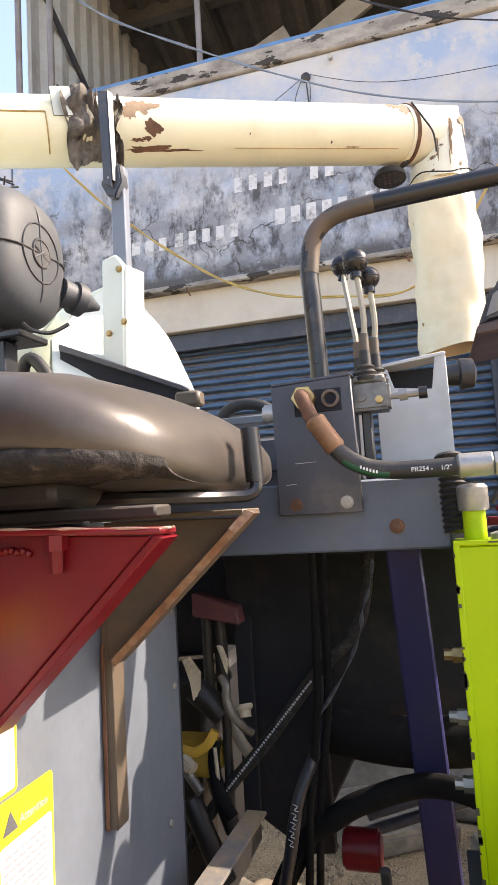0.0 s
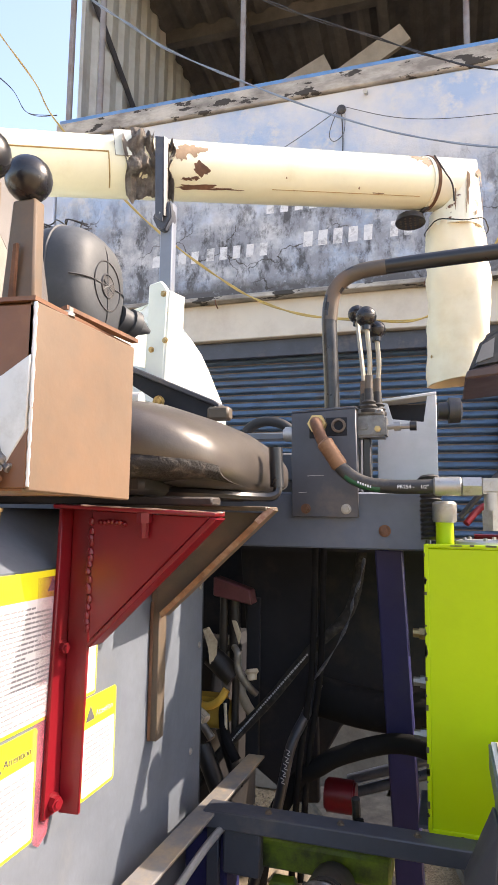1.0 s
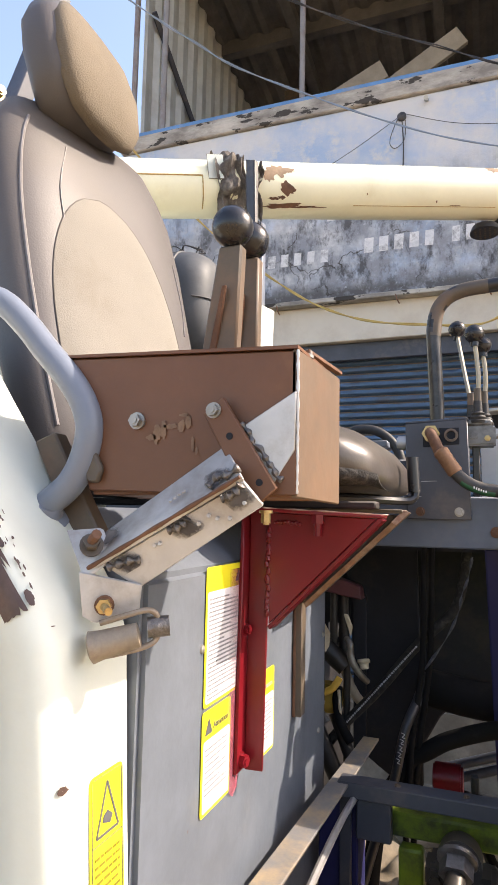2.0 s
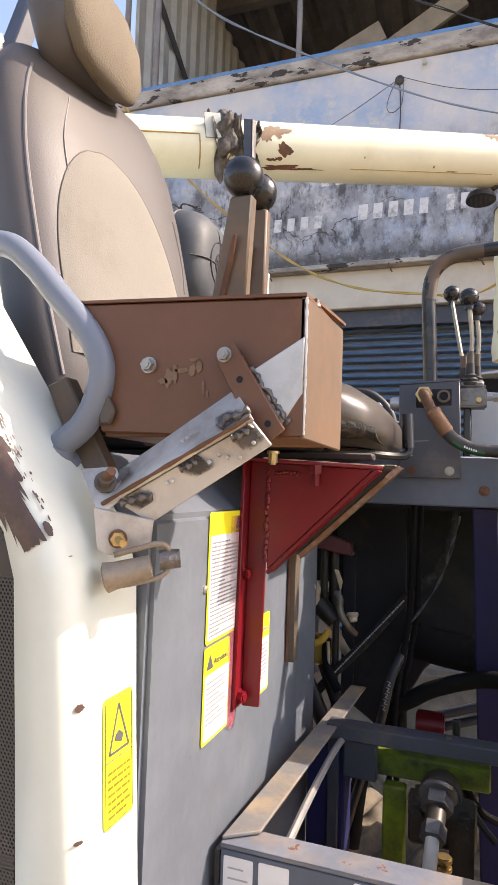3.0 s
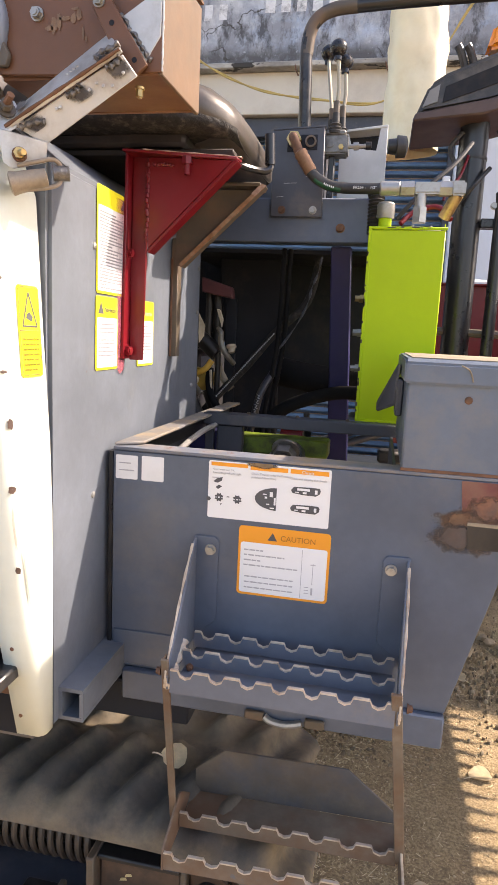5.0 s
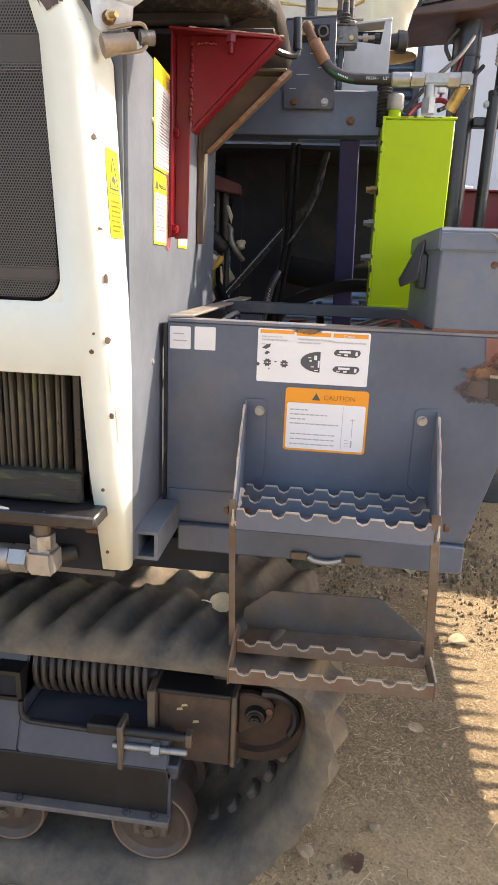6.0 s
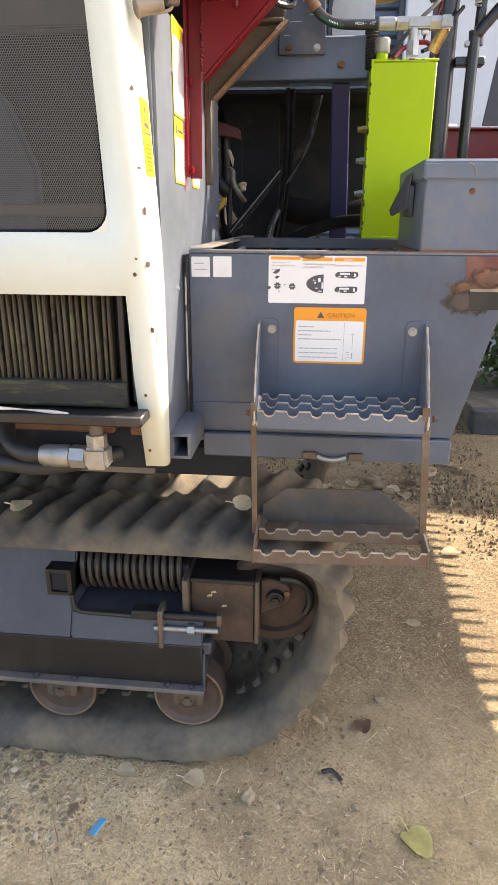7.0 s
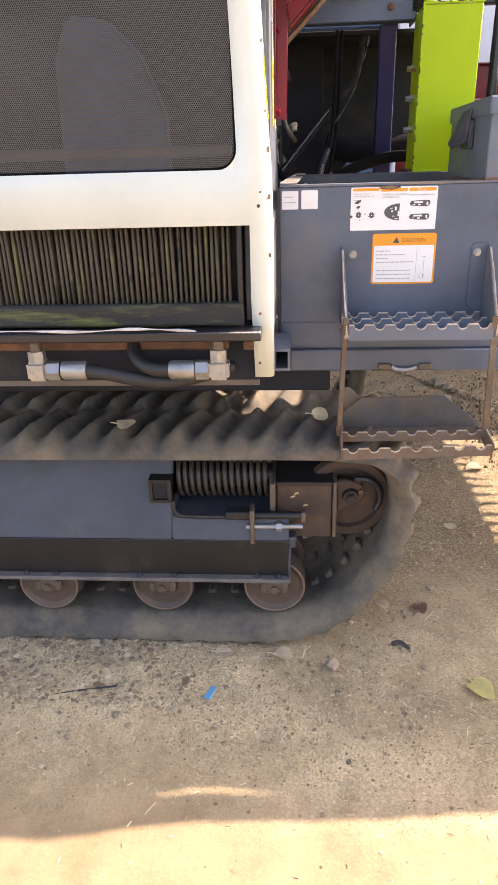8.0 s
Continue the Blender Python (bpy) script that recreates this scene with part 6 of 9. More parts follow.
    # tank stay with its bracket, and the dark mesh screen above
    st = part("tank_stay", poly([(-0.99, 0.715, 2.40), (-0.99, 0.765, 2.40), (-0.99, 1.005, 3.12), (-0.99, 0.955, 3.12)], (0.045, 0, 0), 0.002), darkgrey, H, "dark steel stay rising from the grain tank")
    part("stay_bracket", poly([(-0.952, 0.63, 2.615), (-0.952, 0.779, 2.655), (-0.952, 0.776, 2.70), (-0.952, 0.63, 2.672)], (0.02, 0, 0), 0.003), darkgrey, st)
    part("bolt", bolt((-0.931, 0.745, 2.675), (1, -0.3, 0), 0.018, 0.02), brass, st)
    part("joint_plate", poly([(-0.955, 0.64, 2.36), (-0.955, 0.72, 2.40), (-0.955, 0.74, 2.47), (-0.955, 0.70, 2.56), (-0.955, 0.63, 2.60)], (0.012, 0, 0), 0.002), darkgrey, st)
    part("bolt", bolt((-0.943, 0.70, 2.43), (1, 0, 0), 0.014, 0.012), zinc, st)
    part("cable_clip", poly([(-0.95, 0.66, 2.362), (-0.95, 0.78, 2.378), (-0.95, 0.78, 2.362), (-0.95, 0.66, 2.347)], (0.008, 0, 0), 0.001), black, st)
    part("mesh_box", box(-1.0, -0.95, 0.52, 0.70, 2.70, 3.0, 0.012, 2), plasticblack, st, "black mesh housing")
    hx_ = finish("mesh_hole", cyl((0, 0, 0), (0.0012, 0, 0), 0.0055, 6), interior)
    for ii in range(11):
        for kk in range(20):
            piece("mesh_hole", hx_, st, Matrix.Translation((-0.9505, 0.535 + 0.0148 * ii + 0.0074 * (kk % 2), 2.715 + 0.0138 * kk)))
    part("deck_rail", poly([(-0.79, 1.58, 2.216), (-0.43, 1.58, 2.062), (-0.41, 1.58, 2.05), (-0.41, 1.58, 2.034), (-0.43, 1.58, 2.046), (-0.79, 1.58, 2.197)], (0, 0.05, 0), 0.003), darkgrey, H, "dark sloping deck rail behind the seat")
    # web coloured dark for the shaded gap below the rail
    part("rail_web", poly([(-0.79, 1.590, 2.197), (-0.43, 1.590, 2.046), (-0.43, 1.585, 1.90), (-0.79, 1.585, 1.90)], (0, 0.01, 0), 0), interior, H)
    part("rail_bolt", bolt((-0.60, 1.57, 2.06), (0, -1, 0), 0.02, 0.012), brass, H)
    rim = part("hose_hoop", tube([(-0.28, 1.40, 1.90), (-0.265, 1.40, 1.945), (-0.225, 1.40, 1.965), (-0.17, 1.40, 1.955), (-0.125, 1.40, 1.91), (-0.11, 1.40, 1.85)], 0.013, 10), rubber, H, "black rubber hose bent in a hoop")
    part("deck_fitting", box(-0.38, -0.32, 1.40, 1.44, 1.975, 2.01, 0.006), brownsteel, H)
    part("deck_fitting", cyl((-0.60, 1.40, 2.035), (-0.57, 1.40, 2.035), 0.022, 14), raw, H)
    part("deck_hose", tube([(-0.78, 1.42, 1.98), (-0.775, 1.40, 2.10), (-0.745, 1.40, 2.13), (-0.69, 1.40, 2.06), (-0.65, 1.42, 1.97)], 0.016, 10), rubber, H)
    part("rear_deck", box(-1.0, -0.05, 1.15, 1.8, 1.80, 1.86, 0.004), darkgrey, H, "dark steel deck behind the seat")
    part("deck_tab", box(-0.23, -0.12, 1.2, 1.24, 1.895, 1.91, 0.002), grey, H)

    # grey rag, draped over the pipe beside the post
    def drape(x0, x1, a0, a1, seed, lift):
        nu, nv = 44, 70
        bm = bm_new()
        grid = []
        for i in range(nu + 1):
            row = []
            for j in range(nv + 1):
                u, v = i / nu, j / nv
                fold = 0.010 * math.sin(u * 17 + 5 * noise.noise((u * 2, v * 2.2, seed)) + 5 * v) + 0.006 * math.sin(v * 19 + 4 * noise.noise((u * 3, v * 2, seed + 9)))
                rough = 0.022 * noise.noise((u * 4, v * 6, seed + 4)) + 0.009 * noise.noise((u * 9, v * 14, seed)) + 0.0016 * math.sin(u * 95 + 9 * noise.noise((u * 2, v * 3, seed + 2)))
                x = x0 + (x1 - x0) * u * (1 - 0.35 * math.sin(math.pi * v) * (u - 0.5)) + 0.02 * noise.noise((v * 3, seed, u))
                ang = a0 + (a1 - a0) * v + 0.12 * noise.noise((u * 3, seed * 2, v))
                hang = max(0.0, -ang - 0.75)
                q = on_pipe(x, ang, lift + fold + rough + 0.05 * hang)
                row.append(bm.verts.new(q - Vector((0, 0, 0.07 * hang))))
            grid.append(row)
        for a, c in zip(grid, grid[1:]):
            for j in range(nv):
                bm.faces.new((a[j], a[j + 1], c[j + 1], c[j]))
        bmesh.ops.solidify(bm, geom=bm.faces[:], thickness=0.004)
        return bm

    rag = thing("rag", on_pipe(-0.80, 0.0, 0.02), "dirty grey rag tied round the unloading pipe", "rag")
    part("cloth", drape(-0.822, -0.722, 1.5, -1.05, 3.0, 0.014), rag_m, rag, angle=70)
    part("knotted_end", drape(-0.716, -0.692, 0.35, -1.1, 7.0, 0.010), rag_m, rag, angle=70)


build_grain_side()


def build_deck():
    """Step deck: side panel with its labels, rails and cross bars."""
    Y = 0.415
    p = part("deck_side_panel", xz([(-0.19, 0.878), (0.372, 0.878), (0.44, 1.14), (0.46, 1.19), (0.9, 1.19), (0.9, 1.257), (-0.19, 1.257)], Y, Y + 0.006, 0.0015), deckgrey, H, "slate-grey deck side panel with stickers and rust stains")
    part("top_flange", box(-0.19, 0.62, Y, Y + 0.045, 1.2575, 1.263, 0.001), mat("dusty_flange", (0.13, 0.145, 0.18), 0.55, var=0.3, dirt=(0.30, 0.215, 0.125), amount=0.52, dscale=6, chips=RUST, chip=0.45, cscale=14), p)
    part("bottom_rail", box(-0.165, 0.372, Y - 0.012, Y + 0.03, 0.822, 0.877, 0.003), deckgrey, p)
    part("seam_plate", box(-0.185, -0.04, Y - 0.003, Y - 0.0005, 0.884, 0.945, 0.001), deckgrey, p)
    for x in (0.055, 0.155):
        part("stub_pad", box(x, x + 0.032, Y - 0.020, Y - 0.0125, 0.826, 0.842, 0.002), brownsteel, p)
    part("hook_pipe", tube([(0.088, Y - 0.016, 0.834), (0.100, Y - 0.018, 0.828), (0.125, Y - 0.018, 0.826), (0.150, Y - 0.016, 0.832)], 0.006, 8), zinc, p)
    part("red_patch", xz([(0.362, 1.256), (0.9, 1.256), (0.9, 1.20), (0.40, 1.197), (0.367, 1.205)], Y - 0.0016, Y - 0.0008, 0), mat("faded_red_paint", (0.15, 0.04, 0.038), 0.5, var=0.3, scale=9, dirt=(0.20, 0.11, 0.07), amount=0.4, dscale=9), p, "faded red paint")
    for k, (cx, cz, sx, sz, col) in enumerate(((0.392, 1.194, 0.12, 0.030, (0.20, 0.105, 0.055)), (0.372, 1.168, 0.085, 0.042, (0.11, 0.075, 0.06)), (0.41, 1.215, 0.08, 0.035, (0.19, 0.085, 0.05)), (0.062, 1.254, 0.04, 0.010, (0.22, 0.14, 0.07)))):
        part("rust_smear", xz([(cx - sx * 0.8, cz - sz * 0.8), (cx + sx * 0.8, cz - sz * 0.8), (cx + sx * 0.8, min(1.256, cz + sz * 0.8)), (cx - sx * 0.8, min(1.256, cz + sz * 0.8))], Y - 0.0020 - 0.0003 * k, Y - 0.0019 - 0.0003 * k, 0), stain_material("rust_stain_" + "abcde"[k], col, (cx, Y, cz), (sx, 1.0, sz), k), p, "cloudy rust stain")
    # flat patch, black for the shaded opening under the red tube
    part("dark_recess", xz([(0.376, 1.190), (0.9, 1.188), (0.9, 1.155), (0.378, 1.153)], Y - 0.0035, Y - 0.0028, 0), oil_shade_black, p)
    part("recess_lip", xz([(0.376, 1.194), (0.9, 1.192), (0.9, 1.187), (0.376, 1.189)], Y - 0.0045, Y - 0.0036, 0), mat("scuffed_lip", (0.35, 0.28, 0.2), 0.5, var=0.4, scale=40), p)
    part("left_lip", xz([(-0.196, 0.9), (-0.19, 0.9), (-0.19, 1.255), (-0.196, 1.255)], Y - 0.002, Y + 0.03, 0), black, p)
    # square tube under the engine panel, open at its end
    tubebm = bm_new()
    add_poly(tubebm, [(-0.205, 0.256, 0.868), (-0.165, 0.256, 0.868), (-0.165, 0.256, 0.874), (-0.205, 0.256, 0.874)], (0, 0.5, 0))
    add_poly(tubebm, [(-0.205, 0.256, 0.914), (-0.165, 0.256, 0.914), (-0.165, 0.256, 0.920), (-0.205, 0.256, 0.920)], (0, 0.5, 0))
    add_poly(tubebm, [(-0.205, 0.256, 0.8745), (-0.199, 0.256, 0.8745), (-0.199, 0.256, 0.9135), (-0.205, 0.256, 0.9135)], (0, 0.5, 0))
    add_poly(tubebm, [(-0.171, 0.256, 0.8745), (-0.165, 0.256, 0.8745), (-0.165, 0.256, 0.9135), (-0.171, 0.256, 0.9135)], (0, 0.5, 0))
    part("square_tube", tubebm, grey, H, "open-ended grey square tube under the engine panel")
    # flat lit rail to the rear corner, cross bar and lower frame
    rail = part("deck_rail", poly([(-0.19, 0.42, 1.264), (-0.15, 0.45, 1.264), (-0.118, 1.06, 1.274), (-0.15, 1.06, 1.274)], (0, 0, 0.005), 0.001), mat("worn_rail_paint", (0.15, 0.145, 0.145), 0.6, var=0.2, dirt=(0.36, 0.26, 0.14), amount=0.42, dscale=9, chips=RUST, chip=0.22, cscale=18), H, "worn flat deck rail")
    part("rail_web", poly([(-0.19, 0.45, 1.225), (-0.19, 0.45, 1.263), (-0.15, 1.06, 1.273), (-0.15, 1.06, 1.235)], (0.004, 0, 0), 0), black, rail)
    part("cable_run", tube([(-0.14, 0.47, 1.20), (-0.13, 0.6, 1.235), (-0.125, 0.75, 1.25), (-0.12, 0.86, 1.25)], 0.006, 8), mat("silver_sheath", (0.35, 0.34, 0.33), 0.35, metal=0.4), rail)
    cb = part("cross_bar", box(-0.15, 0.62, 0.82, 0.86, 1.252, 1.278, 0.002), darkgrey, H, "dark cross bar of the deck frame")
    part("lug", box(-0.12, -0.06, 0.83, 0.85, 1.185, 1.2515, 0.003), darkgrey, cb)
    part("lug", box(-0.15, -0.13, 0.84, 0.86, 1.0, 1.2515, 0.002), darkgrey, cb)
    for x in (-0.05, 0.06, 0.17):
        part("bolt", bolt((x, 0.84, 1.278), (0, 0, 1), 0.006, 0.004), brownsteel, cb)
    part("frame_leg", box(-0.19, -0.12, 0.85, 0.92, 0.70, 1.235, 0.003), navy, H)
    part("inner_wall", box(0.262, 0.268, 0.47, 0.82, 1.03, 1.255, 0.001), darkgrey, H)
    part("rear_frame", box(-0.9, 0.22, 1.0, 1.07, 0.70, 0.78, 0.004), navy, H, "dark blue chassis cross member")
    # frame kept near-black for the shade under the deck
    part("side_frame", box(-1.8, -0.06, 0.46, 0.52, 0.75, 0.82, 0.004), interior, H)
    # stickers
    s, m = sticker((-0.185, Y, 1.210), (1, 0, 0), (0, 0, 1), 0.038, 0.040, white_stk, p, r=0.002, label="small blank white label")
    part("small_print", bars(m, [(0.006, 0.026, 0.02, 0.002), (0.006, 0.014, 0.026, 0.002)]), paleink, s)
    sticker((-0.140, Y, 1.210), (1, 0, 0), (0, 0, 1), 0.038, 0.041, white_stk, p, r=0.002, label="small square white label")
    s, m = sticker((-0.026, Y, 1.160), (1, 0, 0), (0, 0, 1), 0.196, 0.094, white_stk, p, r=0.003, label="white instruction label with orange headings")
    part("heading", bars(m, [(0.004, 0.086, 0.06, 0.006), (0.068, 0.084, 0.06, 0.007), (0.132, 0.084, 0.06, 0.007)]), orange_stk, s)
    part("small_print", bars(m, [(0.006, 0.066, 0.012, 0.0012)]), paleink, s)

    for words, lx, ly, sz in (("Gear wear out 1/4,", 0.007, 0.079, 0.0046), ("Interchange left and right", 0.007, 0.0735, 0.0046), ("Check Tension roller if off center", 0.070, 0.0765, 0.0046), ("position,Adjust timely", 0.070, 0.071, 0.0046), ("Check and cleaning the chassis", 0.132, 0.0745, 0.0046)):
        letters(words, sz, m @ Matrix.Translation((lx, ly, 0.0004)), paleink, s)
    letters("Chassis", 0.0062, m @ Matrix.Translation((0.150, 0.0850, 0.0008)), white_stk, s)

    def blob(pts):
        part("pictogram", add_poly(bm_new(), [m @ Vector((x, y, 0)) for x, y in pts], m.to_3x3() @ Vector((0, 0, 0.0003))), ink, s)

    def gear(cx, cy, r):
        blob([(cx + r * (1 if k % 2 else 0.7) * math.cos(math.pi * k / 8), cy + r * (1 if k % 2 else 0.7) * math.sin(math.pi * k / 8)) for k in range(16)])

    def mark(*rows):
        part("white_mark", bars(m @ Matrix.Translation((0, 0, 0.0004)), list(rows)), white_stk, s)

    blob([(0.008, 0.060), (0.015, 0.058), (0.022, 0.062), (0.0235, 0.068), (0.015, 0.066)])
    blob([(0.012, 0.0505), (0.017, 0.048), (0.023, 0.053), (0.017, 0.055)])
    for cx, cy in ((0.0185, 0.0345), (0.0485, 0.0335)):
        gear(cx, cy, 0.0078)
        mark((cx - 0.0011, cy - 0.0011, 0.0022, 0.0022), (cx - 0.0046, cy - 0.0006, 0.0012, 0.0012), (cx + 0.0034, cy - 0.0006, 0.0012, 0.0012))
    blob([(0.030, 0.036), (0.033, 0.0375), (0.037, 0.0365), (0.034, 0.0355)])
    blob([(0.020, 0.024), (0.0235, 0.025), (0.022, 0.0215)])
    blob([(-0.002, 0.028), (0.003, 0.0275), (0.0055, 0.031), (0.003, 0.034), (-0.002, 0.034)])
    # half of a track wheel, bowed to one side
    arc = [(0.113 - 0.036 * math.cos(radians(a)), 0.0395 + 0.0185 * math.sin(radians(a))) for a in range(-88, 89, 16)]
    blob(arc)
    mark((0.101, 0.043, 0.005, 0.008), (0.108, 0.030, 0.003, 0.012), (0.093, 0.040, 0.004, 0.003), (0.096, 0.030, 0.005, 0.0016), (0.102, 0.024, 0.007, 0.0018), (0.090, 0.046, 0.006, 0.0014))
    for cy in (0.0575, 0.0285):
        blob([(0.134 + 0.047 * a, cy + b) for a, b in ((0.0, 0.000), (0.06, -0.0045), (0.4, -0.0065), (0.85, -0.007), (0.97, -0.003), (1.0, 0.002), (0.95, 0.006), (0.7, 0.0065), (0.1, 0.0055))])
        mark((0.144, cy + 0.0002, 0.020, 0.0038), (0.153, cy - 0.0046, 0.006, 0.003), (0.172, cy - 0.0035, 0.004, 0.0064), (0.141, cy - 0.0035, 0.006, 0.0014))
    s, m = sticker((0.028, Y, 1.036), (1, 0, 0), (0, 0, 1), 0.148, 0.116, orange_stk, p, r=0.006, label="orange and white caution label")
    part("notice_paper", plate(m @ Matrix.Translation((0.004, 0.004, 0)), 0.140, 0.085, 0.004, 0.0003), white_stk, s)
    mm = m @ Matrix.Translation((0, 0, 0.0006))
    part("small_print", bars(mm, text_rows(0.010, 0.050, 0.088, 0.034, 4, 31, 0.26) + text_rows(0.012, 0.012, 0.08, 0.028, 3, 33, 0.22)), paleink, s)
    part("diagram", bars(mm, [(0.104, 0.006, 0.0008, 0.08), (0.122, 0.03, 0.001, 0.035), (0.118, 0.062, 0.009, 0.001), (0.121, 0.012, 0.003, 0.012), (0.11, 0.014, 0.007, 0.001), (0.11, 0.019, 0.007, 0.001), (0.11, 0.024, 0.007, 0.001)]), paleink, s)
    warning_triangle(m, 0.055, 0.095, 0.013, s)
    letters("CAUTION", 0.0125, m @ Matrix.Translation((0.068, 0.0965, 0.0004)), mat("faded_print", (0.40, 0.16, 0.02), 0.6), s)
    return p


panel = build_deck()


def scallops(x0, x1, z0, z1, y, t, n=7):
    """A tread bar whose top edge is cut in shallow bites."""
    pts = [(x0, z0), (x1, z0), (x1, z1)]
    w = (x1 - x0) / n
    for i in range(n):
        c = x1 - w * (i + 0.5)
        for k in range(5):
            a = math.pi * k / 4
            pts.append((c + 0.26 * w * math.cos(a), z1 - 0.0115 * math.sin(a)))
    pts.append((x0, z1))
    return poly([(x, y, z) for x, z in pts], (0, t, 0), 0)


def worn_edge(x0, x1, z1, y, t, n=7):
    """The bare top edge along a tread bar's bites."""
    top = [(x1, z1)]
    w = (x1 - x0) / n
    for i in range(n):
        c = x1 - w * (i + 0.5)
        top += [(c + 0.26 * w * math.cos(math.pi * k / 4), z1 - 0.0115 * math.sin(math.pi * k / 4)) for k in range(5)]
    top.append((x0, z1))
    bm = bm_new()
    for (xa, za), (xb, zb) in zip(top, top[1:]):
        add_poly(bm, [(xa, y - 0.0005, za + 0.0004), (xb, y - 0.0005, zb + 0.0004), (xb, y - 0.0005, zb - 0.0018), (xa, y - 0.0005, za - 0.0018)], (0, t + 0.001, 0))
    return bm


def build_steps():
    stepm = mat("step_paint", (0.108, 0.124, 0.157), 0.45, dirt=(0.22, 0.18, 0.14), amount=0.25, dscale=6, chips=(0.24, 0.15, 0.09), chip=0.22, cscale=9)
    oldm = mat("rusty_step", (0.150, 0.120, 0.090), 0.7, var=0.4, dirt=(0.125, 0.066, 0.036), amount=0.6, dscale=9, chips=(0.105, 0.105, 0.115), chip=0.4, cscale=6)
    kickm = mat("stained_kick_plate", (0.115, 0.088, 0.066), 0.7, var=0.4, dirt=(0.070, 0.075, 0.088), amount=0.42, dscale=11, chips=(0.12, 0.058, 0.03), chip=0.45, cscale=9)
    bare = mat("worn_bare_edge", (0.50, 0.42, 0.34), 0.5, metal=0.2, dirt=(0.25, 0.14, 0.08), amount=0.35, dscale=25)
    x0, x1 = -0.033, 0.287
    s = part("step_ladder", poly([(x0 - 0.012, 0.412, 1.125), (x0 - 0.012, 0.412, 0.95), (x0 - 0.006, 0.262, 0.94), (x0 - 0.006, 0.262, 0.972), (x0 - 0.010, 0.395, 1.12)], (0.004, 0, 0), 0.0008), stepm, H, "two-tread steel step ladder bolted to the deck panel")
    part("side_plate", poly([(x1 + 0.012, 0.412, 1.125), (x1 + 0.012, 0.412, 0.95), (x1 + 0.006, 0.262, 0.94), (x1 + 0.006, 0.262, 0.972), (x1 + 0.010, 0.395, 1.12)], (-0.004, 0, 0), 0.0008), stepm, s)
    for sx, xa in ((1, x0 - 0.012), (-1, x1 + 0.012)):
        part("mount_ear", xz([(xa, 1.128), (xa + sx * 0.034, 1.128), (xa + sx * 0.041, 1.121), (xa + sx * 0.041, 0.985), (xa, 0.95)], 0.4115, 0.4140, 0.0008), deckgrey, s)
        part("bolt", bolt((xa + sx * 0.028, 0.409, 1.107), (0, -1, 0), 0.0095, 0.009), zinc, s)
    for xe in (x0 - 0.010, x1 + 0.010):
        part("worn_side_edge", tube([(xe, 0.394, 1.119), (xe, 0.350, 1.070), (xe * 0.5 + (x0 - 0.006 if xe < 0 else x1 + 0.006) * 0.5, 0.300, 1.013), (x0 - 0.006 if xe < 0 else x1 + 0.006, 0.262, 0.972), (x0 - 0.006 if xe < 0 else x1 + 0.006, 0.261, 0.945)], lambda t: 0.0020 + 0.0006 * math.sin(37 * t), 6, 6), bare, s)
    for i, (y, z) in enumerate(((0.262, 0.972), (0.325, 0.972), (0.388, 0.972))):
        part("tread_bar", scallops(x0, x1, z - (0.036 if i == 0 else 0.026), z, y, 0.004), stepm, s)
        part("worn_edge", worn_edge(x0, x1, z, y, 0.004), bare, s)
    part("tread_base", box(x0, x1, 0.264, 0.40, 0.936, 0.940, 0.001), stepm, s)
    # lower hangers and tread
    for xa in (x0 - 0.016, x1 + 0.010):
        left = xa < 0
        xo, xb, w = (x0 - 0.013, x0 - 0.015, 0.011) if left else (x1 - 0.008, x1 + 0.024, 0.015)
        part("hanger", poly([(xo, 0.256, 0.988), (xo + w, 0.256, 0.988), (xb + w, 0.330, 0.672), (xb, 0.330, 0.672)], (0, 0.006, 0.001), 0.001), oldm, s)
        xf, xg = (xo, xb) if left else (xo + w - 0.003, xb + w - 0.003)
        part("hanger_flange", poly([(xf, 0.2625, 0.985), (xf, 0.280, 0.985), (xg, 0.354, 0.676), (xg, 0.3365, 0.676)], (0.003, 0, 0), 0), oldm, s)
        part("bolt", bolt((xa + (0 if xa < 0 else 0.006), 0.268, 0.965), (-1 if xa < 0 else 1, 0, 0), 0.007, 0.006), rustm, s)
    def leaning(bm, k):
        for v in bm.verts:
            v.co.z += (v.co.x - x0) * k
        return bm

    # open tray: scalloped front bar, gap, second bar with a narrow shelf, trapezoid kick plate
    part("tread_bar", leaning(scallops(x0 - 0.004, x1 + 0.032, 0.635, 0.664, 0.268, 0.004, 7), 0.035), oldm, s)
    part("worn_edge", leaning(worn_edge(x0 - 0.004, x1 + 0.032, 0.664, 0.268, 0.004), 0.035), bare, s)
    part("tread_bar", leaning(scallops(x0, x1 + 0.026, 0.655, 0.681, 0.335, 0.004, 7), 0.018), oldm, s)
    part("worn_edge", leaning(worn_edge(x0, x1 + 0.026, 0.681, 0.335, 0.004), 0.018), bare, s)
    part("tread_shelf", leaning(box(x0, x1 + 0.03, 0.3395, 0.42, 0.654, 0.658, 0.001), 0.018), oldm, s)
    part("side_weld", tube([(x0 - 0.004, 0.262, 0.945), (x0 - 0.006, 0.30, 0.955), (x0 - 0.004, 0.345, 0.975)], lambda t: 0.006 + 0.002 * math.sin(40 * t), 7), bare, s)
    part("kick_plate", xz([(x0 + 0.002, 0.656), (x1 + 0.040, 0.664), (x1 + 0.036, 0.676), (x1 - 0.056, 0.748), (x0 + 0.054, 0.744), (x0 + 0.002, 0.70)], 0.4205, 0.4245, 0.001), kickm, s, "kick plate stained blue and rust brown")
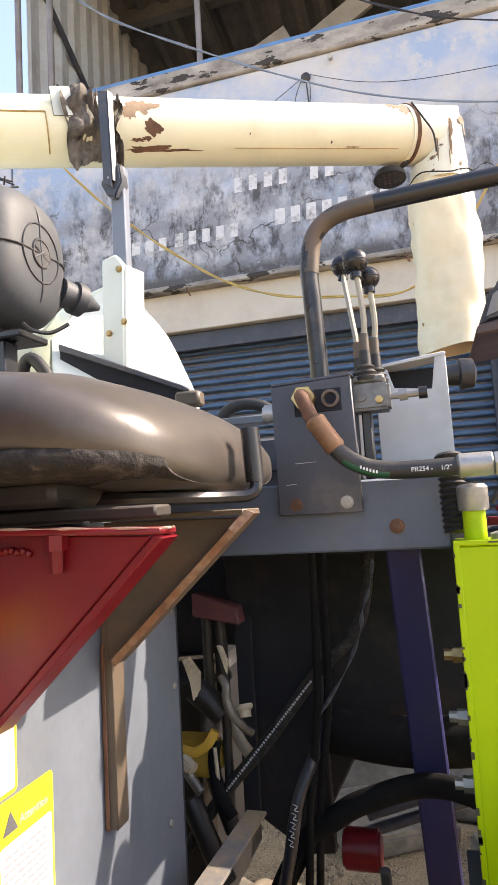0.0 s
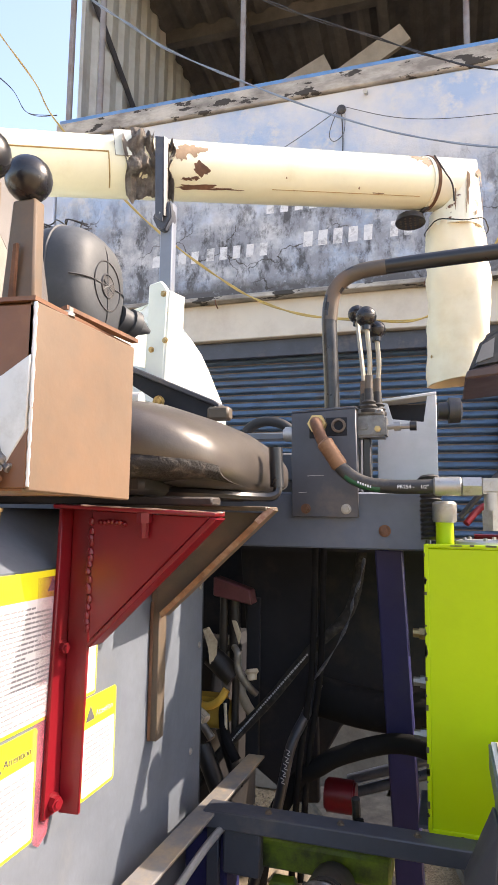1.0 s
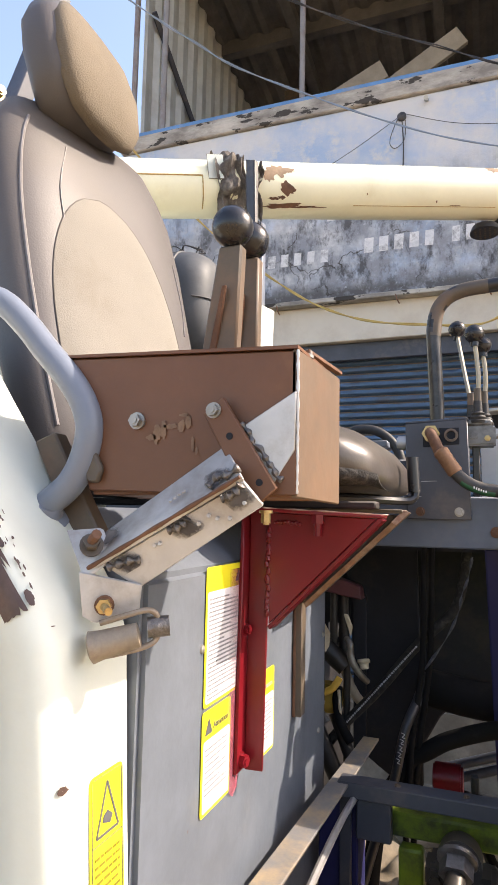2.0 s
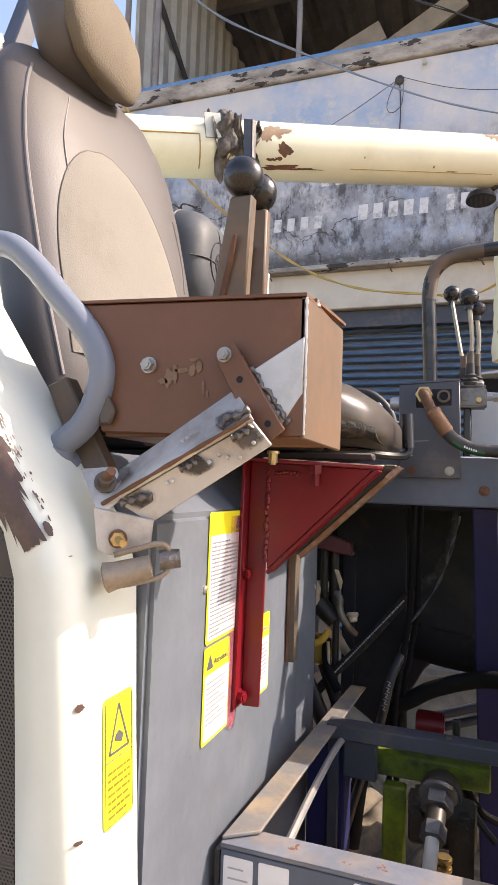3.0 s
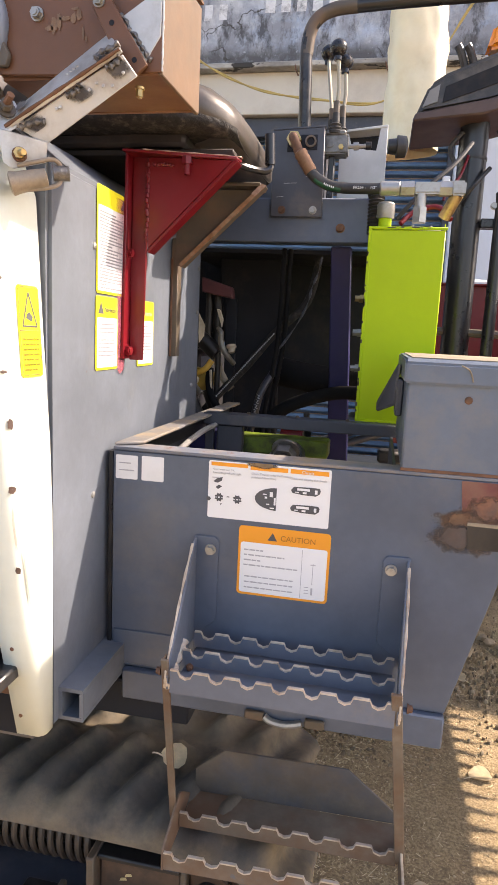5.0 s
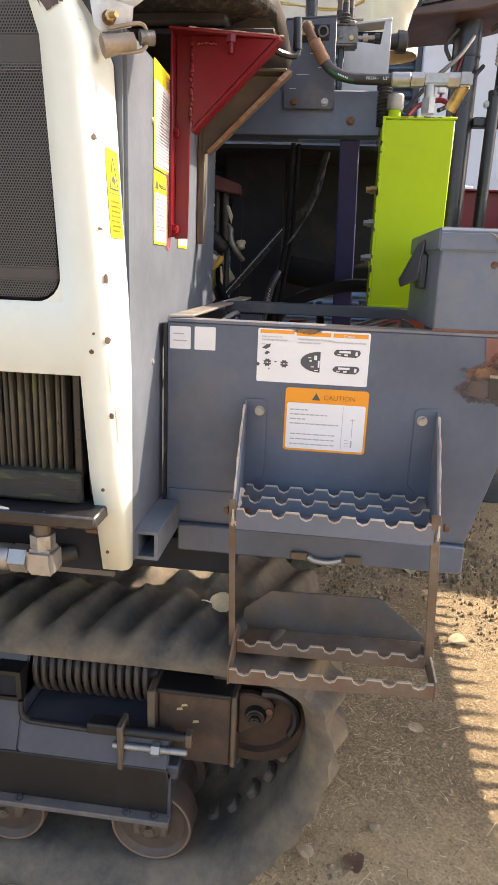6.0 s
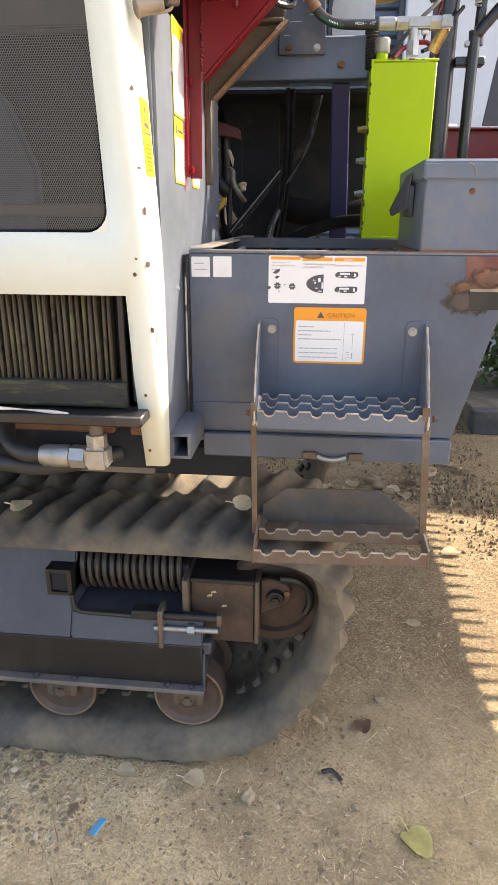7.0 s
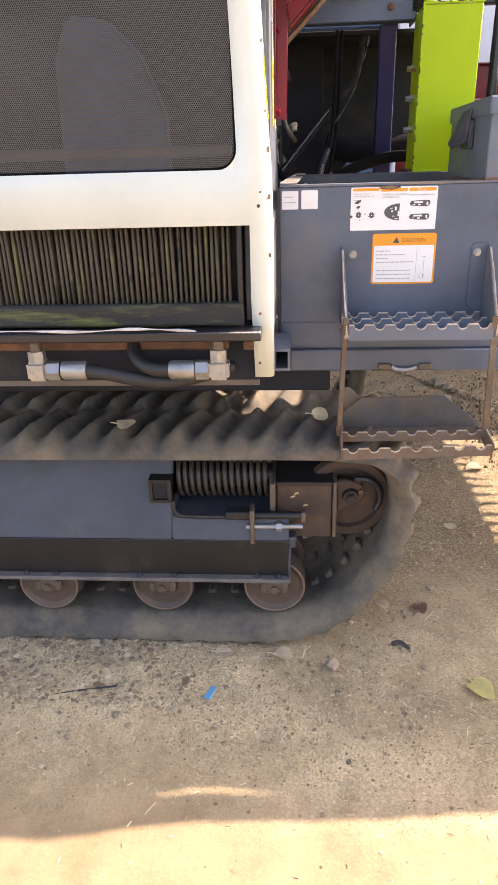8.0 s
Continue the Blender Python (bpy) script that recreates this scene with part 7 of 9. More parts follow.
    part("tread_end", poly([(x0 - 0.008, 0.268, 0.632), (x0 - 0.004, 0.42, 0.652), (x0 - 0.004, 0.345, 0.712), (x0 - 0.004, 0.335, 0.714), (x0 - 0.008, 0.268, 0.668)], (0.0035, 0, 0), 0.0006), oldm, s)
    part("tread_end", poly([(x1 + 0.0325, 0.268, 0.642), (x1 + 0.030, 0.42, 0.660), (x1 + 0.030, 0.335, 0.694), (x1 + 0.0325, 0.268, 0.681)], (0.0035, 0, 0), 0.0006), oldm, s)
    part("end_edge", tube([(x1 + 0.0345, 0.268, 0.682), (x1 + 0.032, 0.335, 0.695)], 0.002, 6, 1), bare, s)
    part("bolt", bolt((x0 + 0.012, 0.3245, 0.945), (0, -1, 0), 0.006, 0.006), rustm, s)


build_steps()


def build_controls():
    """Cross beam, control box, valve with three levers, hose and guard rail."""
    beam = part("cross_beam", box(-0.75, 0.186, 0.985, 1.035, 1.672, 1.772, 0.003), deckgrey, H, "slate-grey cross beam")
    part("bolt", bolt((0.115, 0.985, 1.705), (0, -1, 0), 0.011, 0.006), rustm, beam)
    part("end_flange", poly([(0.186, 0.99, 1.672), (0.186, 1.10, 1.672), (0.186, 1.10, 1.76), (0.186, 0.99, 1.772)], (0.004, 0, 0), 0), deckgrey, beam)
    c = part("control_box", poly([(-0.048, 0.972, 1.727), (0.072, 0.972, 1.727), (0.067, 0.972, 1.921), (-0.050, 0.972, 1.915)], (0, 0.006, 0), 0.0015), darkgrey, H, "dark scratched steel control box")
    part("top_plate", poly([(-0.050, 0.972, 1.915), (0.067, 0.972, 1.921), (0.075, 1.10, 1.925), (-0.042, 1.10, 1.92)], (0, 0, 0.004), 0.001), darkgrey, c)
    part("side_plate", box(0.062, 0.067, 0.978, 1.10, 1.775, 1.918, 0.001), darkgrey, c)
    part("side_plate", box(-0.048, -0.043, 0.978, 1.10, 1.775, 1.912, 0.001), darkgrey, c)
    part("hose_port", box(-0.016, 0.012, 0.9705, 0.974, 1.868, 1.905, 0.001), interior, c)
    part("second_port", box(0.014, 0.052, 0.9705, 0.974, 1.872, 1.905, 0.001), interior, c)
    part("plug", lathe((0.037, 0.972, 1.890), (0, -1, 0), [(0, 0.013), (0.006, 0.013), (0.0065, 0.009), (0.001, 0.008), (0.0012, 0.0)], 16), brownsteel, c)
    for x, m in ((-0.022, rustm), (0.050, zinc)):
        part("bolt", bolt((x, 0.972, 1.742), (0, -1, 0), 0.0095, 0.008), m, c)
    part("pivot_stub", cyl((-0.07, 1.0, 1.88), (-0.044, 1.0, 1.88), 0.014, 14, w=0.003), raw, c)
    for x, z, L in ((-0.02, 1.80, 0.03), (0.01, 1.845, 0.018), (0.03, 1.815, 0.022), (-0.035, 1.77, 0.015)):
        part("scratch", xz([(x, z), (x + L, z + 0.001), (x + L, z + 0.0018), (x, z + 0.0009)], 0.9712, 0.9719, 0), raw, c)
    # hose elbow, rusty ferrule, rubber hose with a green band, straight union
    e = part("hose_tail", cyl((0.0, 0.972, 1.893), (0.0, 0.955, 1.893), 0.017, 6), brass, H, "rusty hydraulic hose with a printed band")
    part("elbow", tube([(0.0, 0.965, 1.893), (0.0, 0.945, 1.893), (0.005, 0.932, 1.885), (0.012, 0.928, 1.868), (0.02, 0.926, 1.85)], 0.0105, 12), rustm, e)
    part("ferrule", lathe((0.018, 0.926, 1.858), (0.62, -0.03, -0.95), [(0, 0.010), (0.004, 0.0145), (0.012, 0.0145), (0.014, 0.0135), (0.022, 0.0145), (0.024, 0.0135), (0.032, 0.0145), (0.034, 0.0135), (0.05, 0.0145), (0.054, 0.012)], 16), mat("coppery_ferrule", (0.27, 0.145, 0.08), 0.55, metal=0.3, var=0.35, scale=40, dirt=(0.12, 0.06, 0.03), amount=0.35, dscale=40), e)
    path = [(0.040, 0.925, 1.823), (0.052, 0.924, 1.808), (0.068, 0.923, 1.795), (0.09, 0.922, 1.785), (0.12, 0.922, 1.780), (0.16, 0.924, 1.779), (0.205, 0.927, 1.780)]
    part("rubber_hose", tube(path, 0.0118, 16), rubber, e, "black rubber hose")
    part("green_band", tube([(0.058, 0.9188, 1.7980), (0.068, 0.9180, 1.7905), (0.09, 0.9170, 1.7805), (0.115, 0.9170, 1.7758)], 0.0066, 14), hosegreen, e)
    bm = bm_new()
    for x, z in ((0.078, 1.7895), (0.082, 1.7875), (0.086, 1.786), (0.090, 1.7845), (0.094, 1.783), (0.098, 1.782)):
        add_box(bm, x, x + 0.0022, 0.9094, 0.9102, z - 0.0052, z - 0.0012)
    part("brand_mark", bm, white_stk, e)
    letters('1/2"', 0.0085, face_frame((0.178, 0.9118, 1.776), (1, 0.02, 0), (0, 0, 1)), white_stk, e)
    letters("PR254 -", 0.0085, face_frame((0.142, 0.9112, 1.776), (1, 0.02, 0), (0, 0, 1)), white_stk, e)
    part("ferrule", lathe((0.198, 0.927, 1.78), (1, 0.02, 0.01), [(0, 0.012), (0.003, 0.0155), (0.042, 0.0155), (0.046, 0.012)], 18), zinc, e)
    part("union_nut", cyl((0.243, 0.928, 1.78), (0.272, 0.929, 1.78), 0.0165, 6), zinc, e)
    t = part("tee_fitting", box(0.27, 0.33, 0.917, 0.943, 1.768, 1.793, 0.004, 2), zinc, H, "zinc-plated tee fitting on the oil tank")
    part("tee_stem", cyl((0.287, 0.93, 1.77), (0.287, 0.93, 1.735), 0.012, 14), zinc, t)
    part("stem_nut", cyl((0.287, 0.93, 1.742), (0.287, 0.93, 1.71), 0.016, 6), zinc, t)
    part("union_nut", cyl((0.325, 0.93, 1.78), (0.35, 0.93, 1.78), 0.0165, 6), zinc, t)
    part("elbow_block", box(0.348, 0.378, 0.915, 0.945, 1.765, 1.795, 0.004, 2), zinc, t)
    part("elbow_leg", cyl((0.363, 0.932, 1.77), (0.340, 0.955, 1.725), 0.0135, 12), brass, t)
    # grey-white plate with a cut-out
    w = part("white_plate", poly([(0.088, 1.15, 1.775), (0.205, 1.15, 1.775), (0.203, 1.15, 1.972), (0.186, 1.15, 1.972), (0.178, 1.15, 1.918), (0.118, 1.15, 1.925), (0.108, 1.15, 1.958), (0.088, 1.15, 1.96)], (0, 0.005, 0), 0.001), mat("chalky_white_paint", (0.46, 0.48, 0.50), 0.6, var=0.12, dirt=(0.33, 0.33, 0.33), amount=0.3, dscale=9, chips=(0.15, 0.15, 0.16), chip=0.15, cscale=18), H, "chalky white control plate with a cut-out")
    part("plate_rim", poly([(0.088, 1.148, 1.96), (0.203, 1.148, 1.972), (0.203, 1.148, 1.978), (0.088, 1.148, 1.966)], (0, 0.06, 0), 0.001), w.data.materials[0], w)
    part("dark_back", box(0.095, 0.20, 1.20, 1.21, 1.90, 1.962, 0), interior, w)
    part("black_knob", lathe((0.205, 1.25, 1.955), (1, 0.1, 0), [(0, 0.018), (0.02, 0.02), (0.022, 0.028), (0.045, 0.026), (0.05, 0.012)], 14), plasticblack, w)
    # spool valve and three ball levers
    castm = mat("cast_valve_steel", (0.21, 0.21, 0.205), 0.45, metal=0.4, var=0.25, scale=30, dirt=(0.06, 0.055, 0.05), amount=0.45, dscale=28)
    v = part("spool_valve", box(0.06, 0.118, 1.0, 1.05, 1.872, 1.912, 0.004, 2), castm, H, "cast steel spool valve with three ball levers")
    part("valve_flange", box(0.064, 0.112, 1.0, 1.05, 1.9125, 1.924, 0.003), castm, v)
    part("valve_port", lathe((0.078, 1.0, 1.893), (0, -1, 0), [(0, 0.008), (0.004, 0.008), (0.0045, 0.003)], 12), castm, v)
    part("valve_port", lathe((0.103, 1.0, 1.886), (0, -1, 0), [(0, 0.006), (0.006, 0.006), (0.0065, 0.002)], 6), brass, v)
    part("spool_end", cyl((0.118, 1.02, 1.892), (0.165, 1.02, 1.893), 0.005, 8), zinc, v)
    part("spool_nut", cyl((0.13, 1.02, 1.892), (0.142, 1.02, 1.893), 0.009, 6), zinc, v)
    part("spool_tip", cyl((0.158, 1.02, 1.893), (0.17, 1.02, 1.893), 0.009, 10), black, v)
    part("valve_leg", box(0.074, 0.088, 1.02, 1.05, 1.773, 1.873, 0.002), black, v)
    for (bx, by, bz), (kx, ky, kz), rr in (((0.086, 1.012, 1.925), (0.082, 1.012, 2.099), 0.0195), ((0.072, 1.06, 1.925), (0.0405, 1.20, 2.165), 0.0195), ((0.098, 1.045, 1.925), (0.097, 1.05, 2.084), 0.0175)):
        part("rubber_boot", lathe((bx, by, bz - 0.008), (0, 0, 1), [(0, 0.017), (0.005, 0.018), (0.008, 0.014), (0.012, 0.016), (0.016, 0.012), (0.02, 0.014), (0.024, 0.009), (0.045, 0.008)], 16), rubber, v)
        part("lever_socket", cyl((bx, by, bz + 0.03), (bx + 0.0, by, bz + 0.062), 0.0075, 10), brownsteel, v)
        part("lever_rod", tube([(bx, by, bz + 0.05), (bx + (kx - bx) * 0.4 + 0.004, by + (ky - by) * 0.4, bz + 0.09), (kx, ky, kz - 0.012)], 0.0045, 8), mat("worn_rod", (0.38, 0.34, 0.26), 0.4, metal=0.4), v)
        kn = part("ball_knob", ball((kx, ky, kz), rr, 22), knobm, v, "black ball knob")
        part("knob_neck", cyl((kx, ky, kz - rr - 0.006), (kx, ky, kz - rr + 0.006), 0.009, 12), knobm, v)
        part("knob_seam", lathe((kx, ky, kz - 0.001), (0, 0, 1), [(0, rr * 0.99), (0.001, rr * 1.02), (0.002, rr * 0.99)], 22), rubber, v)
    # bent guard rail
    g = part("guard_rail", tube([(0.0, 1.12, 1.80), (0.0, 1.12, 1.95), (-0.004, 1.12, 2.08), (-0.006, 1.12, 2.14), (0.002, 1.12, 2.185), (0.024, 1.12, 2.215), (0.06, 1.12, 2.23), (0.14, 1.12, 2.236), (0.3, 1.12, 2.242), (0.62, 1.12, 2.25)], 0.0155, 14), black, H, "bent black tubular guard rail, rusted at the bend")
    part("rusted_bend", tube([(-0.0055, 1.12, 2.13), (0.002, 1.12, 2.185), (0.024, 1.12, 2.215), (0.06, 1.12, 2.23), (0.11, 1.12, 2.2345)], 0.0158, 14), brownsteel, g)


build_controls()


def build_oil_tank():
    x0, x1, y0, y1, z0, z1 = 0.187, 0.341, 0.86, 1.0, 1.280, 1.684
    t = part("oil_tank", box(x0, x1, y0, y1, z0, z1, 0.002), lime, H, "lime green painted hydraulic oil tank")
    part("left_seam", box(x0 - 0.003, x0 + 0.004, y0 - 0.003, y0 + 0.003, z0, z1 + 0.003, 0.001), lime, t)
    crn = random.Random(41)
    chipm = mat("dark_paint_chip", (0.06, 0.06, 0.03), 0.7, var=0.4, scale=60)
    for k in range(26):
        z = z0 + (z1 - z0) * crn.random() ** (1.6 if k % 2 else 0.8)
        part("paint_chip", box(x0 - 0.0036, x0 - 0.0018 + crn.uniform(0, 0.0028), y0 - 0.0036, y0 - 0.0029, z, z + crn.uniform(0.002, 0.011), 0), chipm, t)
    for k in range(14):
        x = x0 + (x1 - x0) * crn.random()
        zz = (z0 - 0.0038) if k % 2 else (z1 + 0.0032)
        part("paint_chip", box(x, x + crn.uniform(0.003, 0.010), y0 - 0.0036, y0 - 0.0029, zz, zz + crn.uniform(0.0014, 0.003), 0), chipm, t)
    part("top_lip", box(x0 - 0.003, x1 + 0.003, y0 - 0.003, y0 + 0.004, z1 + 0.0005, z1 + 0.006, 0.001), lime, t)
    part("corner_fin", poly([(x1, y0 + 0.06, z1), (x1 + 0.004, y0 + 0.10, z1), (x1 + 0.004, y0 + 0.10, z1 + 0.03)], (0.002, 0, 0), 0), lime, t)
    part("bottom_lip", box(x0 - 0.002, x1, y0 - 0.003, y0 + 0.003, z0 - 0.004, z0 + 0.003, 0.001), lime, t)
    part("cover_disc", lathe((0.283, 0.93, z1), (0, 0, 1), [(0, 0.052), (0.009, 0.052), (0.011, 0.046), (0.012, 0.0)], 28), raw, t, "bolted steel cover plate")
    for k in range(6):
        a = k * math.pi / 3 + 0.3
        part("bolt", bolt((0.283 + 0.04 * math.cos(a), 0.93 + 0.04 * math.sin(a), z1 + 0.011), (0, 0, 1), 0.005, 0.004, False), zinc, t)
    n = part("filler_neck", cyl((0.215, 0.955, z1), (0.215, 0.955, 1.725), 0.0145, 16), lime, t)
    part("filler_cap", lathe((0.215, 0.955, 1.722), (0, 0, 1), [(0, 0.018), (0.003, 0.0195), (0.03, 0.0195), (0.034, 0.016), (0.035, 0)], 20), zinc, t, "chrome filler cap")
    for z, m in ((1.545, brass), (1.47, zinc), (1.39, zinc)):
        part("side_fitting", cyl((x0 - 0.014, 0.93, z), (x0 + 0.001, 0.93, z), 0.010, 6), m, t)
        part("fitting_tip", cyl((x0 - 0.024, 0.93, z), (x0 - 0.014, 0.93, z), 0.007, 8), m, t)
    part("corrugated_sleeve", lathe((0.19, 1.0, 1.80), (0.05, -0.2, -1), [(i * 0.004, 0.02 if i % 2 else 0.016) for i in range(28)], 14), rubber, H)
    part("tank_bracket", box(0.17, 0.36, 0.865, 0.99, 1.2785, 1.2835, 0), darkgrey, t)
    for pts, m, r in (([(0.25, 1.0, 1.72), (0.28, 1.02, 1.75), (0.33, 1.02, 1.76), (0.36, 1.0, 1.73)], red, 0.006), ([(0.24, 1.0, 1.73), (0.3, 1.01, 1.80), (0.36, 1.05, 1.86), (0.40, 1.1, 1.92)], rubber, 0.005)):
        part("wire", tube(pts, r, 8), m, H)


build_oil_tank()


def build_column():
    c = part("steering_column", cyl((0.438, 1.40, 1.15), (0.433, 1.40, 2.08), 0.039, 24), black, H, "black painted tubular steering column")
    part("side_tube", tube([(0.66, 1.38, 2.0), (0.53, 1.36, 1.86), (0.52, 1.36, 1.80), (0.52, 1.36, 1.2)], 0.017, 12), black, H, "black bent side tube")
    part("side_tube", tube([(0.54, 1.38, 2.2), (0.535, 1.38, 1.9), (0.535, 1.38, 1.83)], 0.015, 10), black, H)
    part("floor_bar", cyl((0.36, 1.4, 1.49), (0.60, 1.38, 1.485), 0.012, 8), brownsteel, H)
    part("cable_tie", cyl((0.434, 1.40, 1.955), (0.434, 1.40, 1.962), 0.0404, 24), rubber, c)
    part("bracket", box(0.47, 0.56, 1.37, 1.41, 1.775, 1.80, 0.003), black, c)
    part("bolt", bolt((0.50, 1.36, 1.83), (0, -1, 0), 0.011, 0.008), zinc, c)
    part("spring", tube([(0.52 + 0.009 * math.cos(k * 0.9), 1.36 + 0.009 * math.sin(k * 0.9), 1.93 + 0.0014 * k) for k in range(50)], 0.0028, 6, 1), raw, c)
    for pts in ([(0.49, 1.37, 2.02), (0.53, 1.35, 2.04), (0.57, 1.36, 2.02)], [(0.48, 1.37, 1.93), (0.44, 1.33, 1.88), (0.40, 1.35, 1.83), (0.36, 1.3, 1.80)], [(0.40, 1.36, 2.02), (0.37, 1.36, 1.98), (0.385, 1.35, 1.94)]):
        part("wire", tube(pts, 0.006, 8), rubber, c)
    part("connector", box(0.352, 0.372, 1.28, 1.30, 1.84, 1.89, 0.003), white_stk, c)
    part("red_wire", tube([(0.42, 1.36, 1.96), (0.40, 1.33, 1.90), (0.37, 1.30, 1.86), (0.36, 1.29, 1.83)], 0.004, 6), red, c)
    # sloping dash
    d = part("dashboard", poly([(0.268, 1.30, 2.045), (0.30, 1.30, 2.125), (0.34, 1.30, 2.15), (0.62, 1.30, 2.26), (0.70, 1.30, 2.24), (0.70, 1.30, 2.14), (0.45, 1.30, 2.075)], (0, 0.26, 0), 0.012, 3), plasticblack, H, "black plastic dashboard with a brown underside")
    part("dash_skirt", poly([(0.262, 1.292, 2.03), (0.268, 1.292, 2.05), (0.45, 1.292, 2.082), (0.72, 1.292, 2.15), (0.72, 1.292, 2.115), (0.44, 1.292, 2.045)], (0, 0.27, 0), 0.004), mat("dusty_brown_plastic", (0.075, 0.045, 0.04), 0.5, dirt=(0.15, 0.10, 0.08), amount=0.3), d)
    part("dash_panel", poly([(0.335, 1.297, 2.075), (0.34, 1.297, 2.115), (0.60, 1.297, 2.215), (0.605, 1.297, 2.165)], (0, 0.004, 0), 0.001), interior, d)
    part("grey_edge", poly([(0.285, 1.296, 2.065), (0.30, 1.296, 2.105), (0.326, 1.296, 2.12), (0.322, 1.296, 2.078)], (0, 0.004, 0), 0), mat("grey_plastic", (0.2, 0.2, 0.2), 0.5), d)
    part("beacon", poly([(0.44, 1.36, 2.225), (0.455, 1.36, 2.29), (0.50, 1.36, 2.315), (0.56, 1.36, 2.31), (0.57, 1.36, 2.25)], (0, 0.08, 0), 0.012, 3), amber, d, "amber indicator lens")
    part("beacon_foot", box(0.52, 0.60, 1.36, 1.44, 2.22, 2.262, 0.004), black, d)
    for x in (0.375, 0.40):
        part("switch_lever", tube([(x + 0.015, 1.38, 2.19), (x, 1.37, 2.225), (x - 0.01, 1.365, 2.24)], 0.010, 8), plasticblack, d)


build_column()


def build_toolbox():
    t = thing("tool_box", (0.46, 0.6, 1.264), "slate-grey steel tool box with a hinged dusty lid, on the deck", "tool box")
    x0, x1, y0, y1 = 0.272, 0.66, 0.417, 0.80
    lidm = mat("tool_box_paint", (0.105, 0.132, 0.175), 0.42, var=0.12, dirt=(0.20, 0.18, 0.16), amount=0.2, dscale=5, chips=RUST, chip=0.14, cscale=9)
    dustm = mat("settled_dust", (0.265, 0.215, 0.15), 0.9, var=0.15, scale=6, dirt=(0.19, 0.16, 0.12), amount=0.3, dscale=12)
    part("body", box(x0, x1, y0, y1, 1.264, 1.40, 0.003), lidm, t)
    part("dust_layer", box(x0 + 0.004, x1 - 0.002, y0 + 0.012, y1 - 0.006, 1.4325, 1.4335, 0), dustm, t, "layer of tan dust on the lid")
    for x in (0.345, 0.425):
        part("scuff", tube([(x, y0 - 0.0068, 1.425), (x + 0.012, y0 - 0.007, 1.418), (x + 0.018, y0 - 0.0068, 1.402)], 0.0012, 5), dustm, t)
    part("lid", poly([(x0 - 0.006, y0 - 0.006, 1.395), (x0 - 0.006, y1, 1.395), (x0 - 0.006, y1, 1.432), (x0 - 0.006, y0 + 0.006, 1.432), (x0 - 0.006, y0 - 0.006, 1.426)], (x1 - x0 + 0.012, 0, 0), 0.003, 2), lidm, t, "dusty folded lid")
    l = part("latch", poly([(x0 - 0.007, 0.56, 1.415), (x0 - 0.007, 0.64, 1.41), (x0 - 0.04, 0.63, 1.34), (x0 - 0.04, 0.60, 1.33), (x0 - 0.012, 0.57, 1.345)], (-0.004, 0.0, 0.004), 0.001), darkgrey, t, "dark hasp")
    part("latch_plate", box(x0 - 0.012, x0 - 0.001, 0.55, 0.63, 1.33, 1.392, 0.002), darkgrey, t)
    part("rivet", lathe((0.36, y0, 1.375), (0, -1, 0), [(0, 0.006), (0.002, 0.005), (0.003, 0)], 10), rustm, t)
    part("foot_trim", box(x0, x1, y0 - 0.001, y0 + 0.004, 1.2635, 1.268, 0), rustm, t)


build_toolbox()


